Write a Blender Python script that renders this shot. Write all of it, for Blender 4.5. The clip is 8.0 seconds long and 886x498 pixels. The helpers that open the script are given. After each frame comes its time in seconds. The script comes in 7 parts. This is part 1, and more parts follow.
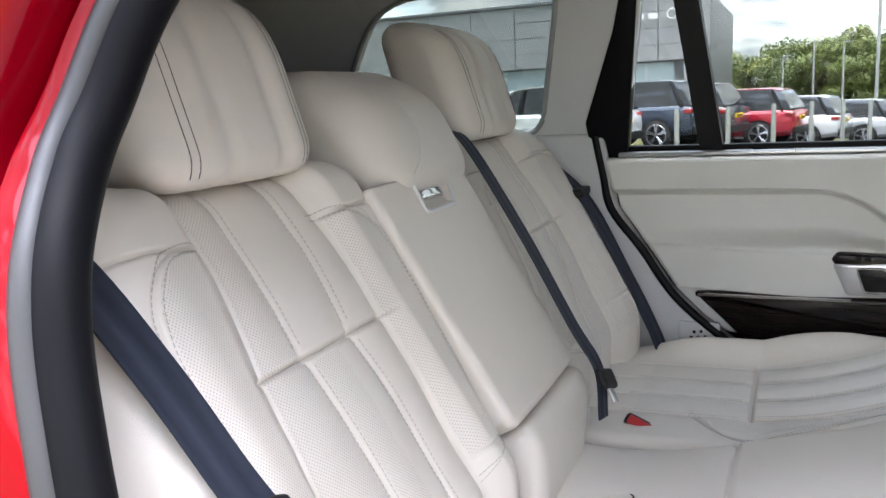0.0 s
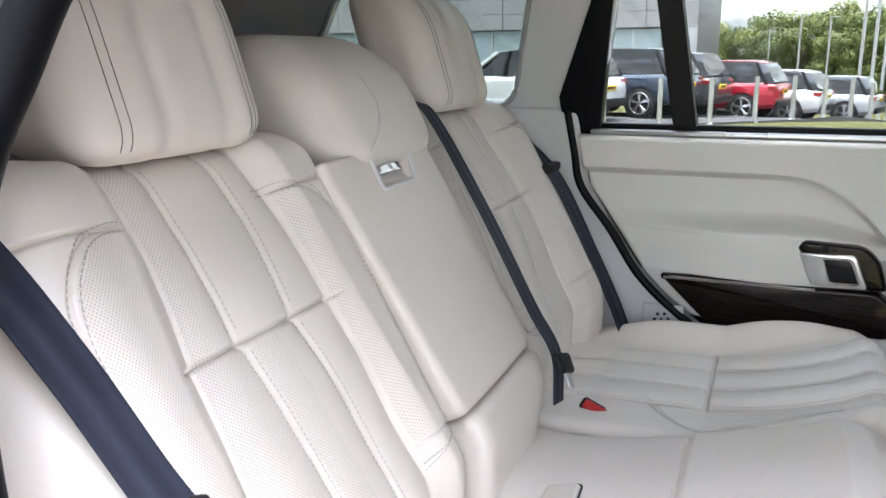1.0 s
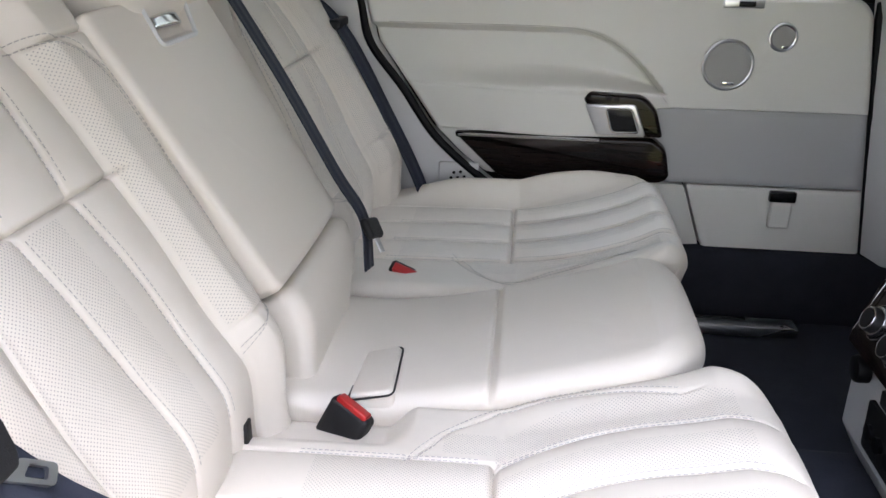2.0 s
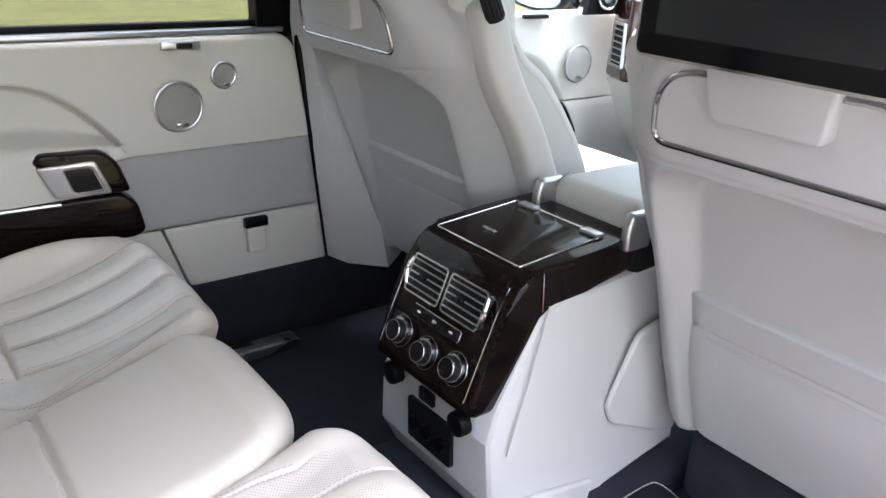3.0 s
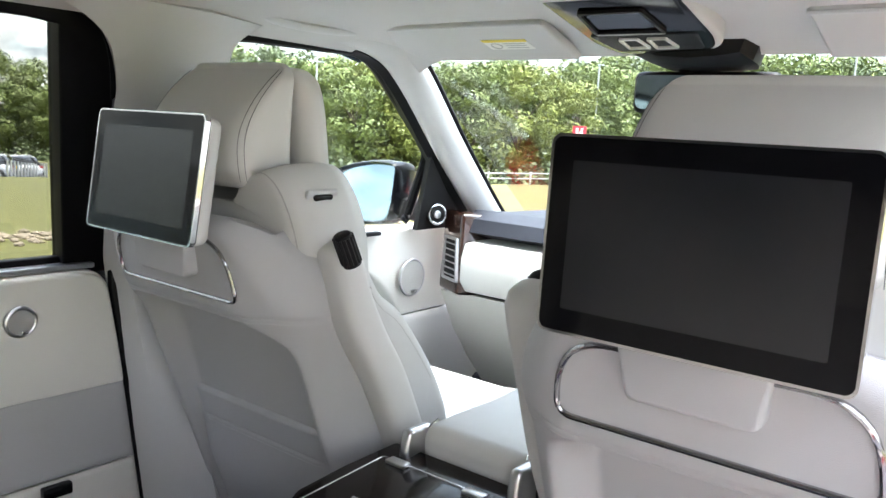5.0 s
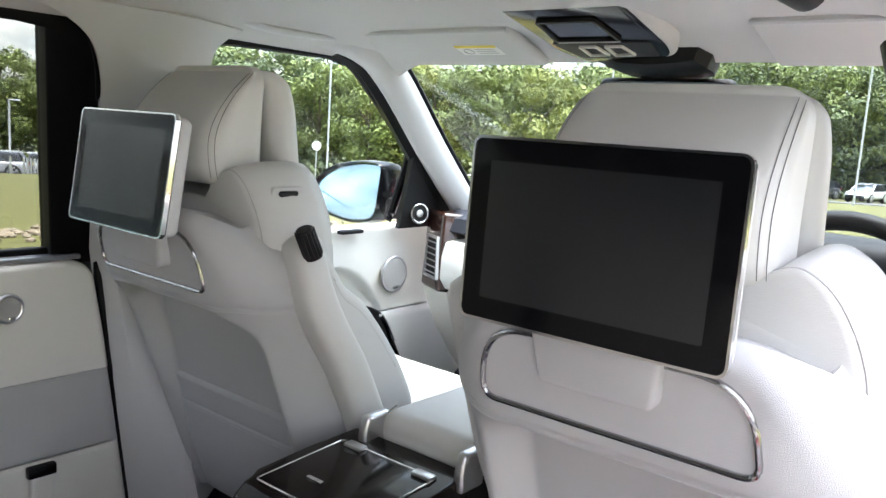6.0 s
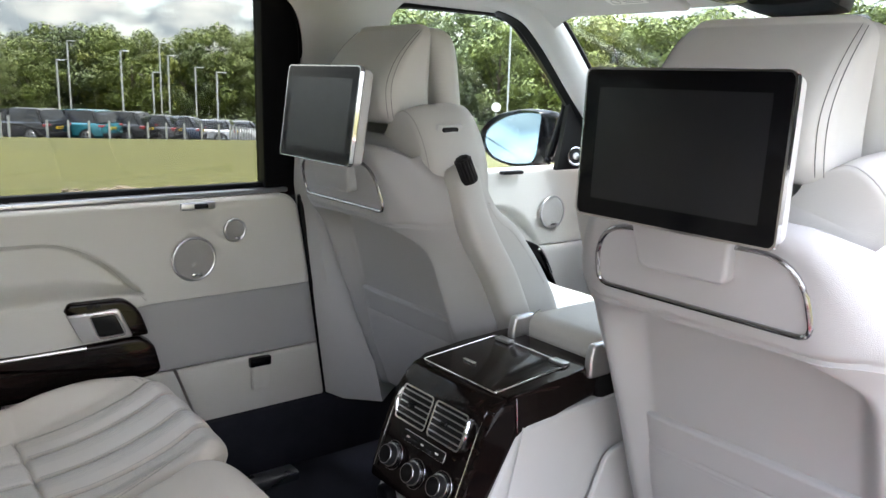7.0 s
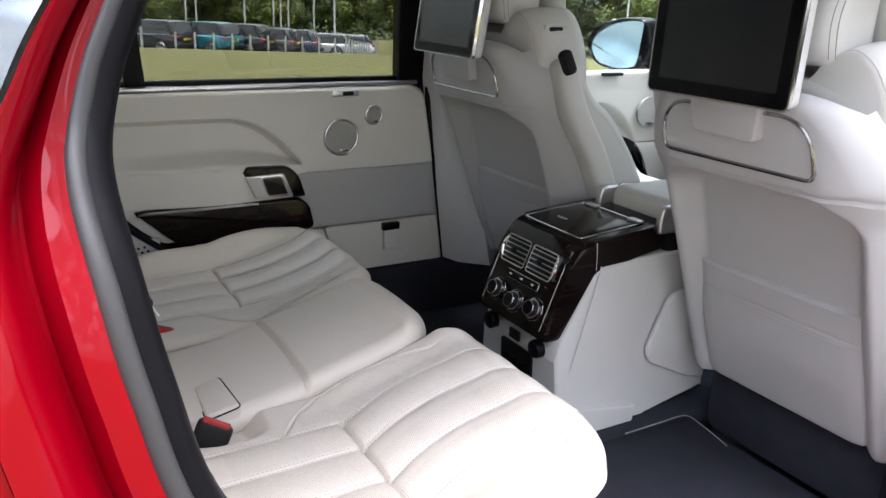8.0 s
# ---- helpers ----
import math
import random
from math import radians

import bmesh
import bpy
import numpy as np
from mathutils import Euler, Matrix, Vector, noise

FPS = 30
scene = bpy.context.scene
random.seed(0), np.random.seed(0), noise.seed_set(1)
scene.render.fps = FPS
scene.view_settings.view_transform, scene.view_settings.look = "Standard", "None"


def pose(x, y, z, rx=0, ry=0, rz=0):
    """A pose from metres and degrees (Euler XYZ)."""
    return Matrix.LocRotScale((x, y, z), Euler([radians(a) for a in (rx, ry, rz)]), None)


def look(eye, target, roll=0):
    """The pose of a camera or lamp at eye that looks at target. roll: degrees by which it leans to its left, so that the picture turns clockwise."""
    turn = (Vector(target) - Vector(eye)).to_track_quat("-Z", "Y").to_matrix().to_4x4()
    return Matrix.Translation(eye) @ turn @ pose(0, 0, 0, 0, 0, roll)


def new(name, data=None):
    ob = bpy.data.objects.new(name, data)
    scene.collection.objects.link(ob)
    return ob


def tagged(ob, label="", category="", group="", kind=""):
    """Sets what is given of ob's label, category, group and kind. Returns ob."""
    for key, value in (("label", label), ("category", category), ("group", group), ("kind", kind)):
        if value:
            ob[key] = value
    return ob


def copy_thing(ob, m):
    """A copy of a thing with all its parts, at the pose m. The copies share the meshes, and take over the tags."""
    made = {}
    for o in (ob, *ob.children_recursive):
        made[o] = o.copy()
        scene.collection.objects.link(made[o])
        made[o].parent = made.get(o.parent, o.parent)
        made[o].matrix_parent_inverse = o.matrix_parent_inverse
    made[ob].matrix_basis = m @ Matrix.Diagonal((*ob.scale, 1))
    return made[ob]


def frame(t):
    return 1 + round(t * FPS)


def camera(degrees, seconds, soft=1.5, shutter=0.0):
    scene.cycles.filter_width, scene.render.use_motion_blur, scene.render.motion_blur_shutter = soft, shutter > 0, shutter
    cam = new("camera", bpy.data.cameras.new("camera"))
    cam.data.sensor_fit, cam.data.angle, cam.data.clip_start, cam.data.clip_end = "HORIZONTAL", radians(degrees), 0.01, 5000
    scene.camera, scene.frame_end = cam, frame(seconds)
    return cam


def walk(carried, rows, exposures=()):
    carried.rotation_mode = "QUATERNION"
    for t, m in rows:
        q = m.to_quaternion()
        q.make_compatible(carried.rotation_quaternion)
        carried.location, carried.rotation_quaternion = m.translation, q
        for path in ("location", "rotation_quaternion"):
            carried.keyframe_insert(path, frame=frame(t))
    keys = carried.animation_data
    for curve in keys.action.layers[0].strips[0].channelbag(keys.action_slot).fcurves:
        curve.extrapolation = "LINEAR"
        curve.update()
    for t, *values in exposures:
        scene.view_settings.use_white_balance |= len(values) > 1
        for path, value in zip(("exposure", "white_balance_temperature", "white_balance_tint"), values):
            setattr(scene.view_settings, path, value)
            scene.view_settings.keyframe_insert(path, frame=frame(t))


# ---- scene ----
cam = camera(57.7, 8.0)
# seconds, stops, kelvin, tint
EXPOSURES = [(0.0, 4.38, 6250, 13), (0.6, 4.61, 6200, 13), (1.0, 4.65, 6250, 13), (1.7, 4.4, 6350, 13), (3.0, 4.6, 6400, 13), (4.5, 4.59, 6480, 13), (6.0, 4.41, 6430, 13), (6.5, 4.27, 6500, 13), (7.0, 4.27, 6520, 13), (7.5, 4.17, 6520, 13), (8.0, 3.81, 6580, 13)]
PATH = [
    (0, (-0.007, -0.997, 1.376), (-0.805, 0.801, 1.014), -3.0),
    (0.5, (0.009, -0.972, 1.394), (-0.815, 0.825, 1.089), -0.8),
    (1, (0.005, -0.948, 1.395), (-0.738, 0.85, 0.932), -0.4),
    (1.5, (-0.016, -0.925, 1.369), (-0.571, 0.878, 0.706), 0.4),
    (1.7, (-0.022, -0.921, 1.36), (-0.479, 0.887, 0.638), 0.7),
    (2.8, (-0.175, -0.816, 1.444), (0.737, 0.758, 0.611), 2.6),
    (3, (-0.195, -0.801, 1.458), (0.946, 0.659, 0.707), 2.9),
    (3.5, (-0.207, -0.79, 1.497), (1.208, 0.522, 0.974), 3.1),
    (4, (-0.169, -0.731, 1.524), (1.337, 0.529, 1.144), 2.9),
    (4.5, (-0.15, -0.652, 1.525), (1.404, 0.564, 1.198), 2.7),
    (4.7, (-0.162, -0.63, 1.524), (1.392, 0.589, 1.212), 2.9),
    (6, (-0.16, -0.74, 1.529), (1.37, 0.512, 1.227), 3.7),
    (6.5, (-0.213, -0.82, 1.525), (1.199, 0.552, 1.175), 3.2),
    (7, (-0.283, -0.945, 1.505), (0.919, 0.599, 1.089), 1.7),
    (7.5, (-0.385, -1.138, 1.459), (0.632, 0.489, 0.895), 1.0),
    (8, (-0.488, -1.245, 1.49), (0.469, 0.399, 0.874), 2.0),
]
walk(cam, [(t, look(eye, target, roll)) for t, eye, target, roll in PATH], EXPOSURES)

# ---- world, sun ----
SUN_EL, SUN_AZ = 80.0, 172.0          # degrees; azimuth from +y towards +x
world = bpy.data.worlds.new("world")
scene.world = world
world.use_nodes = True
_nt = world.node_tree
_sky = _nt.nodes.new("ShaderNodeTexSky")
_sky.sky_type = "NISHITA"
_sky.sun_disc = False
_sky.sun_elevation, _sky.sun_rotation = radians(SUN_EL), radians(SUN_AZ)
_sky.dust_density = 2.5
_pale = _nt.nodes.new("ShaderNodeHueSaturation")     # thin cloud takes most of the blue out
_pale.inputs["Saturation"].default_value = 0.66
_nt.links.new(_sky.outputs[0], _pale.inputs["Color"])
_nt.links.new(_pale.outputs[0], _nt.nodes["Background"].inputs[0])
_nt.nodes["Background"].inputs[1].default_value = 0.135
_sd = bpy.data.lights.new("sun", "SUN")
_sd.energy, _sd.angle, _sd.color = 0.24, radians(12.0), (1.0, 0.93, 0.84)
_so = new("sun", _sd)
_dir = Vector((math.sin(radians(SUN_AZ)) * math.cos(radians(SUN_EL)), math.cos(radians(SUN_AZ)) * math.cos(radians(SUN_EL)), math.sin(radians(SUN_EL))))
_so.matrix_world = look(_dir * 50, (0, 0, 0))


# ---- materials ----
def mat(name, color, rough=0.5, metal=0.0, grain=0.0, grain_scale=60.0, tint=0.12, tint_scale=3.0, spec=0.5, coat=0.0, kind="noise", island=0.0, sheen=0.0):
    """A surface with two scales of variation: broad tint and fine relief."""
    m = bpy.data.materials.new(name)
    m.use_nodes = True
    nt = m.node_tree
    n, l = nt.nodes, nt.links
    b = n["Principled BSDF"]
    b.inputs["Roughness"].default_value, b.inputs["Metallic"].default_value = rough, metal
    b.inputs["Specular IOR Level"].default_value = spec
    b.inputs["Coat Weight"].default_value = coat
    b.inputs["Coat Roughness"].default_value = 0.04
    b.inputs["Sheen Weight"].default_value = sheen
    tc = n.new("ShaderNodeTexCoord")
    big = n.new("ShaderNodeTexNoise")
    big.inputs["Scale"].default_value, big.inputs["Detail"].default_value = tint_scale, 5
    l.new(tc.outputs["Object"], big.inputs["Vector"])
    ramp = n.new("ShaderNodeMix")
    ramp.data_type = "RGBA"
    c = Vector(color)
    ramp.inputs["A"].default_value = (*(c * (1 - tint)), 1)
    ramp.inputs["B"].default_value = (*[min(v, 1) for v in (c * (1 + tint))], 1)
    l.new(big.outputs["Fac"], ramp.inputs["Factor"])
    out = ramp.outputs["Result"]
    if island:
        info = n.new("ShaderNodeNewGeometry")
        hsv = n.new("ShaderNodeHueSaturation")
        mr = n.new("ShaderNodeMapRange")
        mr.inputs["To Min"].default_value, mr.inputs["To Max"].default_value = 1 - island, 1 + island
        l.new(info.outputs["Random Per Island"], mr.inputs["Value"])
        l.new(mr.outputs[0], hsv.inputs["Value"])
        l.new(out, hsv.inputs["Color"])
        out = hsv.outputs["Color"]
    l.new(out, b.inputs["Base Color"])
    rr = n.new("ShaderNodeMapRange")
    rr.inputs["To Min"].default_value, rr.inputs["To Max"].default_value = max(rough - 0.08, 0.02), min(rough + 0.08, 1)
    l.new(big.outputs["Fac"], rr.inputs["Value"])
    l.new(rr.outputs[0], b.inputs["Roughness"])
    if grain:
        if kind == "noise":
            fine = n.new("ShaderNodeTexNoise")
            fine.inputs["Scale"].default_value, fine.inputs["Detail"].default_value = grain_scale, 4
            src = fine.outputs["Fac"]
        else:
            fine = n.new("ShaderNodeTexVoronoi")
            fine.inputs["Scale"].default_value = grain_scale
            src = fine.outputs["Distance"]
        l.new(tc.outputs["Object"], fine.inputs["Vector"])
        bump = n.new("ShaderNodeBump")
        bump.inputs["Strength"].default_value, bump.inputs["Distance"].default_value = grain, 0.002
        l.new(src, bump.inputs["Height"])
        l.new(bump.outputs[0], b.inputs["Normal"])
    return m


def perforated(name, base, spacing=0.0031):
    """The leather with rows of small punched holes."""
    m = base.copy()
    m.name = name
    n, l = m.node_tree.nodes, m.node_tree.links
    b = n["Principled BSDF"]
    tc = n.new("ShaderNodeTexCoord")
    mp = n.new("ShaderNodeMapping")
    mp.inputs["Rotation"].default_value = (0, 0.0, radians(45))
    l.new(tc.outputs["UV"], mp.inputs["Vector"])
    v = n.new("ShaderNodeTexVoronoi")
    v.voronoi_dimensions = "2D"
    v.inputs["Scale"].default_value, v.inputs["Randomness"].default_value = 1 / spacing, 0.0
    l.new(mp.outputs[0], v.inputs["Vector"])
    mr = n.new("ShaderNodeMapRange")
    mr.inputs["From Min"].default_value, mr.inputs["From Max"].default_value = 0.14, 0.27
    l.new(v.outputs["Distance"], mr.inputs["Value"])
    mix = n.new("ShaderNodeMix")
    mix.data_type = "RGBA"
    mix.inputs["A"].default_value = (0.36, 0.335, 0.305, 1)
    old = b.inputs["Base Color"].links[0].from_socket
    l.new(old, mix.inputs["B"])
    l.new(mr.outputs[0], mix.inputs["Factor"])
    l.new(mix.outputs["Result"], b.inputs["Base Color"])
    return m


def glass(name, tintcol=(0.9, 0.95, 0.93), gloss=0.08):
    """A thin pane: clear, tinted, with a weak mirror."""
    m = bpy.data.materials.new(name)
    m.use_nodes = True
    n, l = m.node_tree.nodes, m.node_tree.links
    n.clear()
    o = n.new("ShaderNodeOutputMaterial")
    t = n.new("ShaderNodeBsdfTransparent")
    t.inputs[0].default_value = (*tintcol, 1)
    g = n.new("ShaderNodeBsdfGlossy")
    g.inputs["Roughness"].default_value = 0.02
    mx = n.new("ShaderNodeMixShader")
    lw = n.new("ShaderNodeLayerWeight")
    lw.inputs[0].default_value = 0.5
    pw = n.new("ShaderNodeMath")
    pw.operation, pw.inputs[1].default_value = "POWER", 4.0
    sc = n.new("ShaderNodeMath")
    sc.operation, sc.inputs[1].default_value, sc.inputs[2].default_value = "MULTIPLY_ADD", 0.3, gloss * 0.4
    l.new(lw.outputs["Facing"], pw.inputs[0])
    l.new(pw.outputs[0], sc.inputs[0])
    l.new(sc.outputs[0], mx.inputs[0])
    l.new(t.outputs[0], mx.inputs[1])
    l.new(g.outputs[0], mx.inputs[2])
    l.new(mx.outputs[0], o.inputs[0])
    return m


def macassar(name):
    """Dark veneer with long streaks under lacquer."""
    m = mat(name, (0.02, 0.012, 0.01), 0.14, 0, 0, spec=0.12, coat=0.16)
    n, l = m.node_tree.nodes, m.node_tree.links
    b = n["Principled BSDF"]
    tc = n.new("ShaderNodeTexCoord")
    mp = n.new("ShaderNodeMapping")
    mp.inputs["Scale"].default_value = (4, 60, 90)
    l.new(tc.outputs["Object"], mp.inputs["Vector"])
    ns = n.new("ShaderNodeTexNoise")
    ns.inputs["Scale"].default_value, ns.inputs["Detail"].default_value, ns.inputs["Distortion"].default_value = 1.0, 6, 0.8
    l.new(mp.outputs[0], ns.inputs["Vector"])
    cr = n.new("ShaderNodeValToRGB")
    cr.color_ramp.elements[0].position, cr.color_ramp.elements[0].color = 0.35, (0.004, 0.003, 0.003, 1)
    cr.color_ramp.elements[1].position, cr.color_ramp.elements[1].color = 0.7, (0.014, 0.0078, 0.0066, 1)
    l.new(ns.outputs["Fac"], cr.inputs[0])
    l.new(cr.outputs[0], b.inputs["Base Color"])
    return m


LEATHER = mat("ivory_leather", (0.650, 0.597, 0.528), 0.42, 0, 0.14, 1000, 0.03, 5, kind="voronoi")


def creased(m, scale=16.0, strength=0.22):
    """Soft wide creases under the fine grain."""
    n, l = m.node_tree.nodes, m.node_tree.links
    b = n["Principled BSDF"]
    fine = b.inputs["Normal"].links[0].from_node
    tc = n.new("ShaderNodeTexCoord")
    ns = n.new("ShaderNodeTexNoise")
    ns.inputs["Scale"].default_value, ns.inputs["Detail"].default_value, ns.inputs["Distortion"].default_value = scale, 3, 0.6
    l.new(tc.outputs["Object"], ns.inputs["Vector"])
    wide = n.new("ShaderNodeBump")
    wide.inputs["Strength"].default_value, wide.inputs["Distance"].default_value = strength, 0.008
    l.new(ns.outputs["Fac"], wide.inputs["Height"])
    l.new(wide.outputs[0], fine.inputs["Normal"])
    return m


creased(LEATHER)
LEATHER_F = mat("pale_grey_ivory_leather", (0.590, 0.585, 0.560), 0.42, 0, 0.14, 1000, 0.03, 5, kind="voronoi")
creased(LEATHER_F)
PERF = perforated("perforated_leather", LEATHER)
THREAD = mat("pale_thread", (0.38, 0.36, 0.33), 0.8, grain=0.2, grain_scale=900)
THREAD_DARK = mat("dark_thread", (0.06, 0.07, 0.07), 0.8, grain=0.2, grain_scale=900)
SHELL = mat("grey_shell_vinyl", (0.465, 0.465, 0.468), 0.5, 0, 0.3, 1100, 0.03, 4, kind="voronoi")
SHELL_DEEP = mat("grey_recess_vinyl", (0.43, 0.42, 0.405), 0.55, 0, 0.3, 1100, 0.03, 4, kind="voronoi")
DOORSKIN = mat("ivory_door_leather", (0.735, 0.724, 0.675), 0.45, 0, 0.35, 950, 0.03, 4, kind="voronoi")
creased(DOORSKIN, 10.0, 0.12)
DOORGREY = mat("grey_door_cloth", (0.44, 0.44, 0.435), 0.75, 0, 0.4, 700, 0.04, 6)
TRIM = mat("pale_grey_plastic", (0.57, 0.57, 0.565), 0.5, 0, 0.2, 1300, 0.03, 5)
HEADLINER = mat("headliner_cloth", (0.56, 0.555, 0.54), 0.9, 0, 0.3, 800, 0.03, 6)
# darker copy of the trim cloth, with the rear's shade put into its colour
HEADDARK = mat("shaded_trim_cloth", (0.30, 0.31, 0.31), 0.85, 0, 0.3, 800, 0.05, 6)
CARPET = mat("navy_black_carpet", (0.024, 0.026, 0.036), 0.95, 0, 1.0, 500, 0.35, 25, spec=0.2)
BLACK = mat("black_plastic", (0.009, 0.009, 0.010), 0.5, 0, 0.25, 900, 0.15, 8, spec=0.25)
RUBBER = mat("black_rubber", (0.0045, 0.0045, 0.0058), 0.42, 0, 0.1, 300, 0.2, 12, spec=0.10)
RUBBER_GREY = mat("grey_rubber_lip", (0.034, 0.034, 0.036), 0.38, 0, 0.1, 300, 0.15, 12, spec=0.5)
GLOSS = mat("gloss_black", (0.005, 0.005, 0.006), 0.16, 0, 0, spec=0.3)
BELT = mat("navy_webbing", (0.018, 0.022, 0.036), 0.6, 0, 0.2, 900, 0.15, 30, spec=0.3)
RINGMETAL = mat("dull_bright_trim", (0.42, 0.42, 0.43), 0.22, 1.0, 0, tint=0.04)
CHROME = mat("chrome", (0.78, 0.78, 0.78), 0.12, 1.0, 0, tint=0.03)
PIANO = mat("piano_black", (0.004, 0.004, 0.005), 0.07, 0, 0, tint=0.1, spec=0.16)
SATIN = mat("satin_metal", (0.60, 0.60, 0.61), 0.3, 1.0, 0.05, 600, 0.04)
WOOD = macassar("dark_lacquered_veneer")
BROWNWOOD = mat("brown_lacquered_veneer", (0.028, 0.010, 0.006), 0.2, 0, 0, tint=0.4, tint_scale=40, coat=0.6)
MESHGREY = mat("speaker_mesh", (0.46, 0.455, 0.435), 0.5, 0.1, 0.6, 900, 0.03, kind="voronoi")
SCREEN = mat("dark_screen_glass", (0.004, 0.004, 0.005), 0.10, 0, 0, spec=0.25)
DISPLAY = mat("dark_display", (0.0075, 0.0085, 0.011), 0.24, 0, 0, spec=0.8)
RED = mat("red_paint", (0.19, 0.0, 0.005), 0.4, 0.0, 0.0, tint=0.06, tint_scale=6, spec=0.02, coat=0.45)
REDPLASTIC = mat("red_button", (0.358, 0.011, 0.011), 0.4)
DASHTOP = mat("navy_dash_leather", (0.018, 0.02, 0.03), 0.5, 0, 0.4, 900, 0.1, kind="voronoi")
MIRROR = mat("mirror_glass", (0.32, 0.44, 0.51), 0.01, 1.0, 0, tint=0.0)
TINTED = glass("privacy_glass", (0.58, 0.60, 0.58))
DARKGLASS = glass("dark_privacy_glass", (0.45, 0.48, 0.46))
REARGLASS = glass("rear_privacy_glass", (0.08, 0.085, 0.085))
SKYGLASS = mat("reflective_quarter_glass", (0.30, 0.34, 0.38), 0.04, 0.75, 0, tint=0.02)
CLEAR = glass("clear_glass", (0.82, 0.87, 0.86), 0.05)
LABEL = mat("white_label", (0.75, 0.74, 0.7), 0.6)
YELLOW = mat("yellow_label", (0.75, 0.6, 0.08), 0.6)


# ---- mesh helpers ----
def part(name, bm, material, parent=None, label="", smooth=True, angle=40):
    """Link a bmesh as one mesh object under a thing or a part."""
    bmesh.ops.recalc_face_normals(bm, faces=bm.faces)
    me = bpy.data.meshes.new(name)
    bm.to_mesh(me)
    bm.free()
    return finish(name, me, material, parent, label, smooth, angle)


def finish(name, me, material, parent=None, label="", smooth=True, angle=40):
    for m in material if isinstance(material, (list, tuple)) else [material]:
        me.materials.append(m)
    if smooth:
        me.polygons.foreach_set("use_smooth", [True] * len(me.polygons))
        me.set_sharp_from_angle(angle=radians(angle))
    ob = new(name, me)
    if parent:
        ob.parent = parent
    if label:
        ob["label"] = label
    return ob


def thing(name, label, category, group="", kind="", at=(0, 0, 0)):
    ob = new(name)
    ob.empty_display_size = 0.05
    ob.location = at
    return tagged(ob, label, category, group, kind)


def box(bm, c, s, bevel=0.0, seg=2, turn=None):
    """A bevelled block of size s round c, turned by the matrix turn."""
    m = Matrix.Translation(c) @ (turn.to_4x4() if turn else Matrix.Identity(4)) @ Matrix.Diagonal((*s, 1))
    made = bmesh.ops.create_cube(bm, size=1, matrix=m)["verts"]
    if bevel:
        edges = list({e for v in made for e in v.link_edges})
        bmesh.ops.bevel(bm, geom=edges, offset=bevel, segments=seg, affect="EDGES", profile=0.5)
    return bm


def rbox(size, r, n=11, warp=None, m=3):
    """A block with all edges rounded by r, with m rows of points in the rounding, bent by warp(x, y, z)."""
    half = [s / 2 for s in size]
    r = min(r, *[h * 0.98 for h in half])
    bm = bmesh.new()
    bmesh.ops.create_cube(bm, size=2)
    bmesh.ops.subdivide_edges(bm, edges=bm.edges, cuts=n, use_grid_fill=True)
    a0 = max(n + 1 - 2 * m, 1) / (n + 1)
    for v in bm.verts:
        p = []
        for i in range(3):
            a = abs(v.co[i])
            d = a / a0 * (half[i] - r) if a <= a0 else half[i] - r + (a - a0) / (1 - a0) * r
            p.append(math.copysign(d, v.co[i]))
        q = Vector([max(-(half[i] - r), min(half[i] - r, p[i])) for i in range(3)])
        d = Vector(p) - q
        v.co = q + d.normalized() * r if d.length > 1e-9 else q
        if warp:
            v.co = warp(*v.co)
    return bm


def moved(bm, m):
    bmesh.ops.transform(bm, matrix=m, verts=bm.verts)
    return bm


def tube(bm, pts, r, seg=8, closed=False, flat=1.0, up=None):
    """A round bar along a line of points; flat squeezes it across up."""
    pts = [Vector(p) for p in pts]
    rings = []
    for i, p in enumerate(pts):
        a = pts[i - 1] if (i or closed) else p
        b = pts[(i + 1) % len(pts)] if (i < len(pts) - 1 or closed) else p
        t = (b - a).normalized()
        side = t.cross(Vector(up) if up else (Vector((0, 0, 1)) if abs(t.z) < 0.9 else Vector((1, 0, 0)))).normalized()
        nor = side.cross(t).normalized()
        rings.append([bm.verts.new(p + r * math.cos(2 * math.pi * k / seg) * side + r * flat * math.sin(2 * math.pi * k / seg) * nor) for k in range(seg)])
    for i in range(len(rings) if closed else len(rings) - 1):
        a, b = rings[i], rings[(i + 1) % len(rings)]
        for k in range(seg):
            bm.faces.new((a[k], a[(k + 1) % seg], b[(k + 1) % seg], b[k]))
    if not closed:
        bm.faces.new(rings[0])
        bm.faces.new(rings[-1])
    return bm


def smoothline(pts, n=8, closed=False):
    """Catmull-Rom through the points."""
    P = [Vector(p) for p in pts]
    out = []
    count = len(P) if closed else len(P) - 1
    for i in range(count):
        p1, p2 = P[i], P[(i + 1) % len(P)]
        p0 = P[i - 1] if (i or closed) else p1 * 2 - p2
        p3 = P[(i + 2) % len(P)] if (i + 2 < len(P) or closed) else p2 * 2 - p1
        for k in range(n):
            t = k / n
            out.append(0.5 * ((2 * p1) + (p2 - p0) * t + (2 * p0 - 5 * p1 + 4 * p2 - p3) * t * t + (3 * p1 - p0 - 3 * p2 + p3) * t ** 3))
    if not closed:
        out.append(P[-1])
    return out


def inset(outline, d):
    """The outline drawn in by d along its corner normals."""
    n, out = len(outline), []
    area = sum(outline[i - 1][0] * outline[i][1] - outline[i][0] * outline[i - 1][1] for i in range(n))
    sg = 1 if area > 0 else -1
    for i, p in enumerate(outline):
        a, b = Vector(outline[i - 1]), Vector(outline[(i + 1) % n])
        t = b - a
        if t.length < 1e-9:
            out.append(p)
            continue
        t.normalize()
        out.append((p[0] - sg * t.y * d, p[1] + sg * t.x * d))
    return out


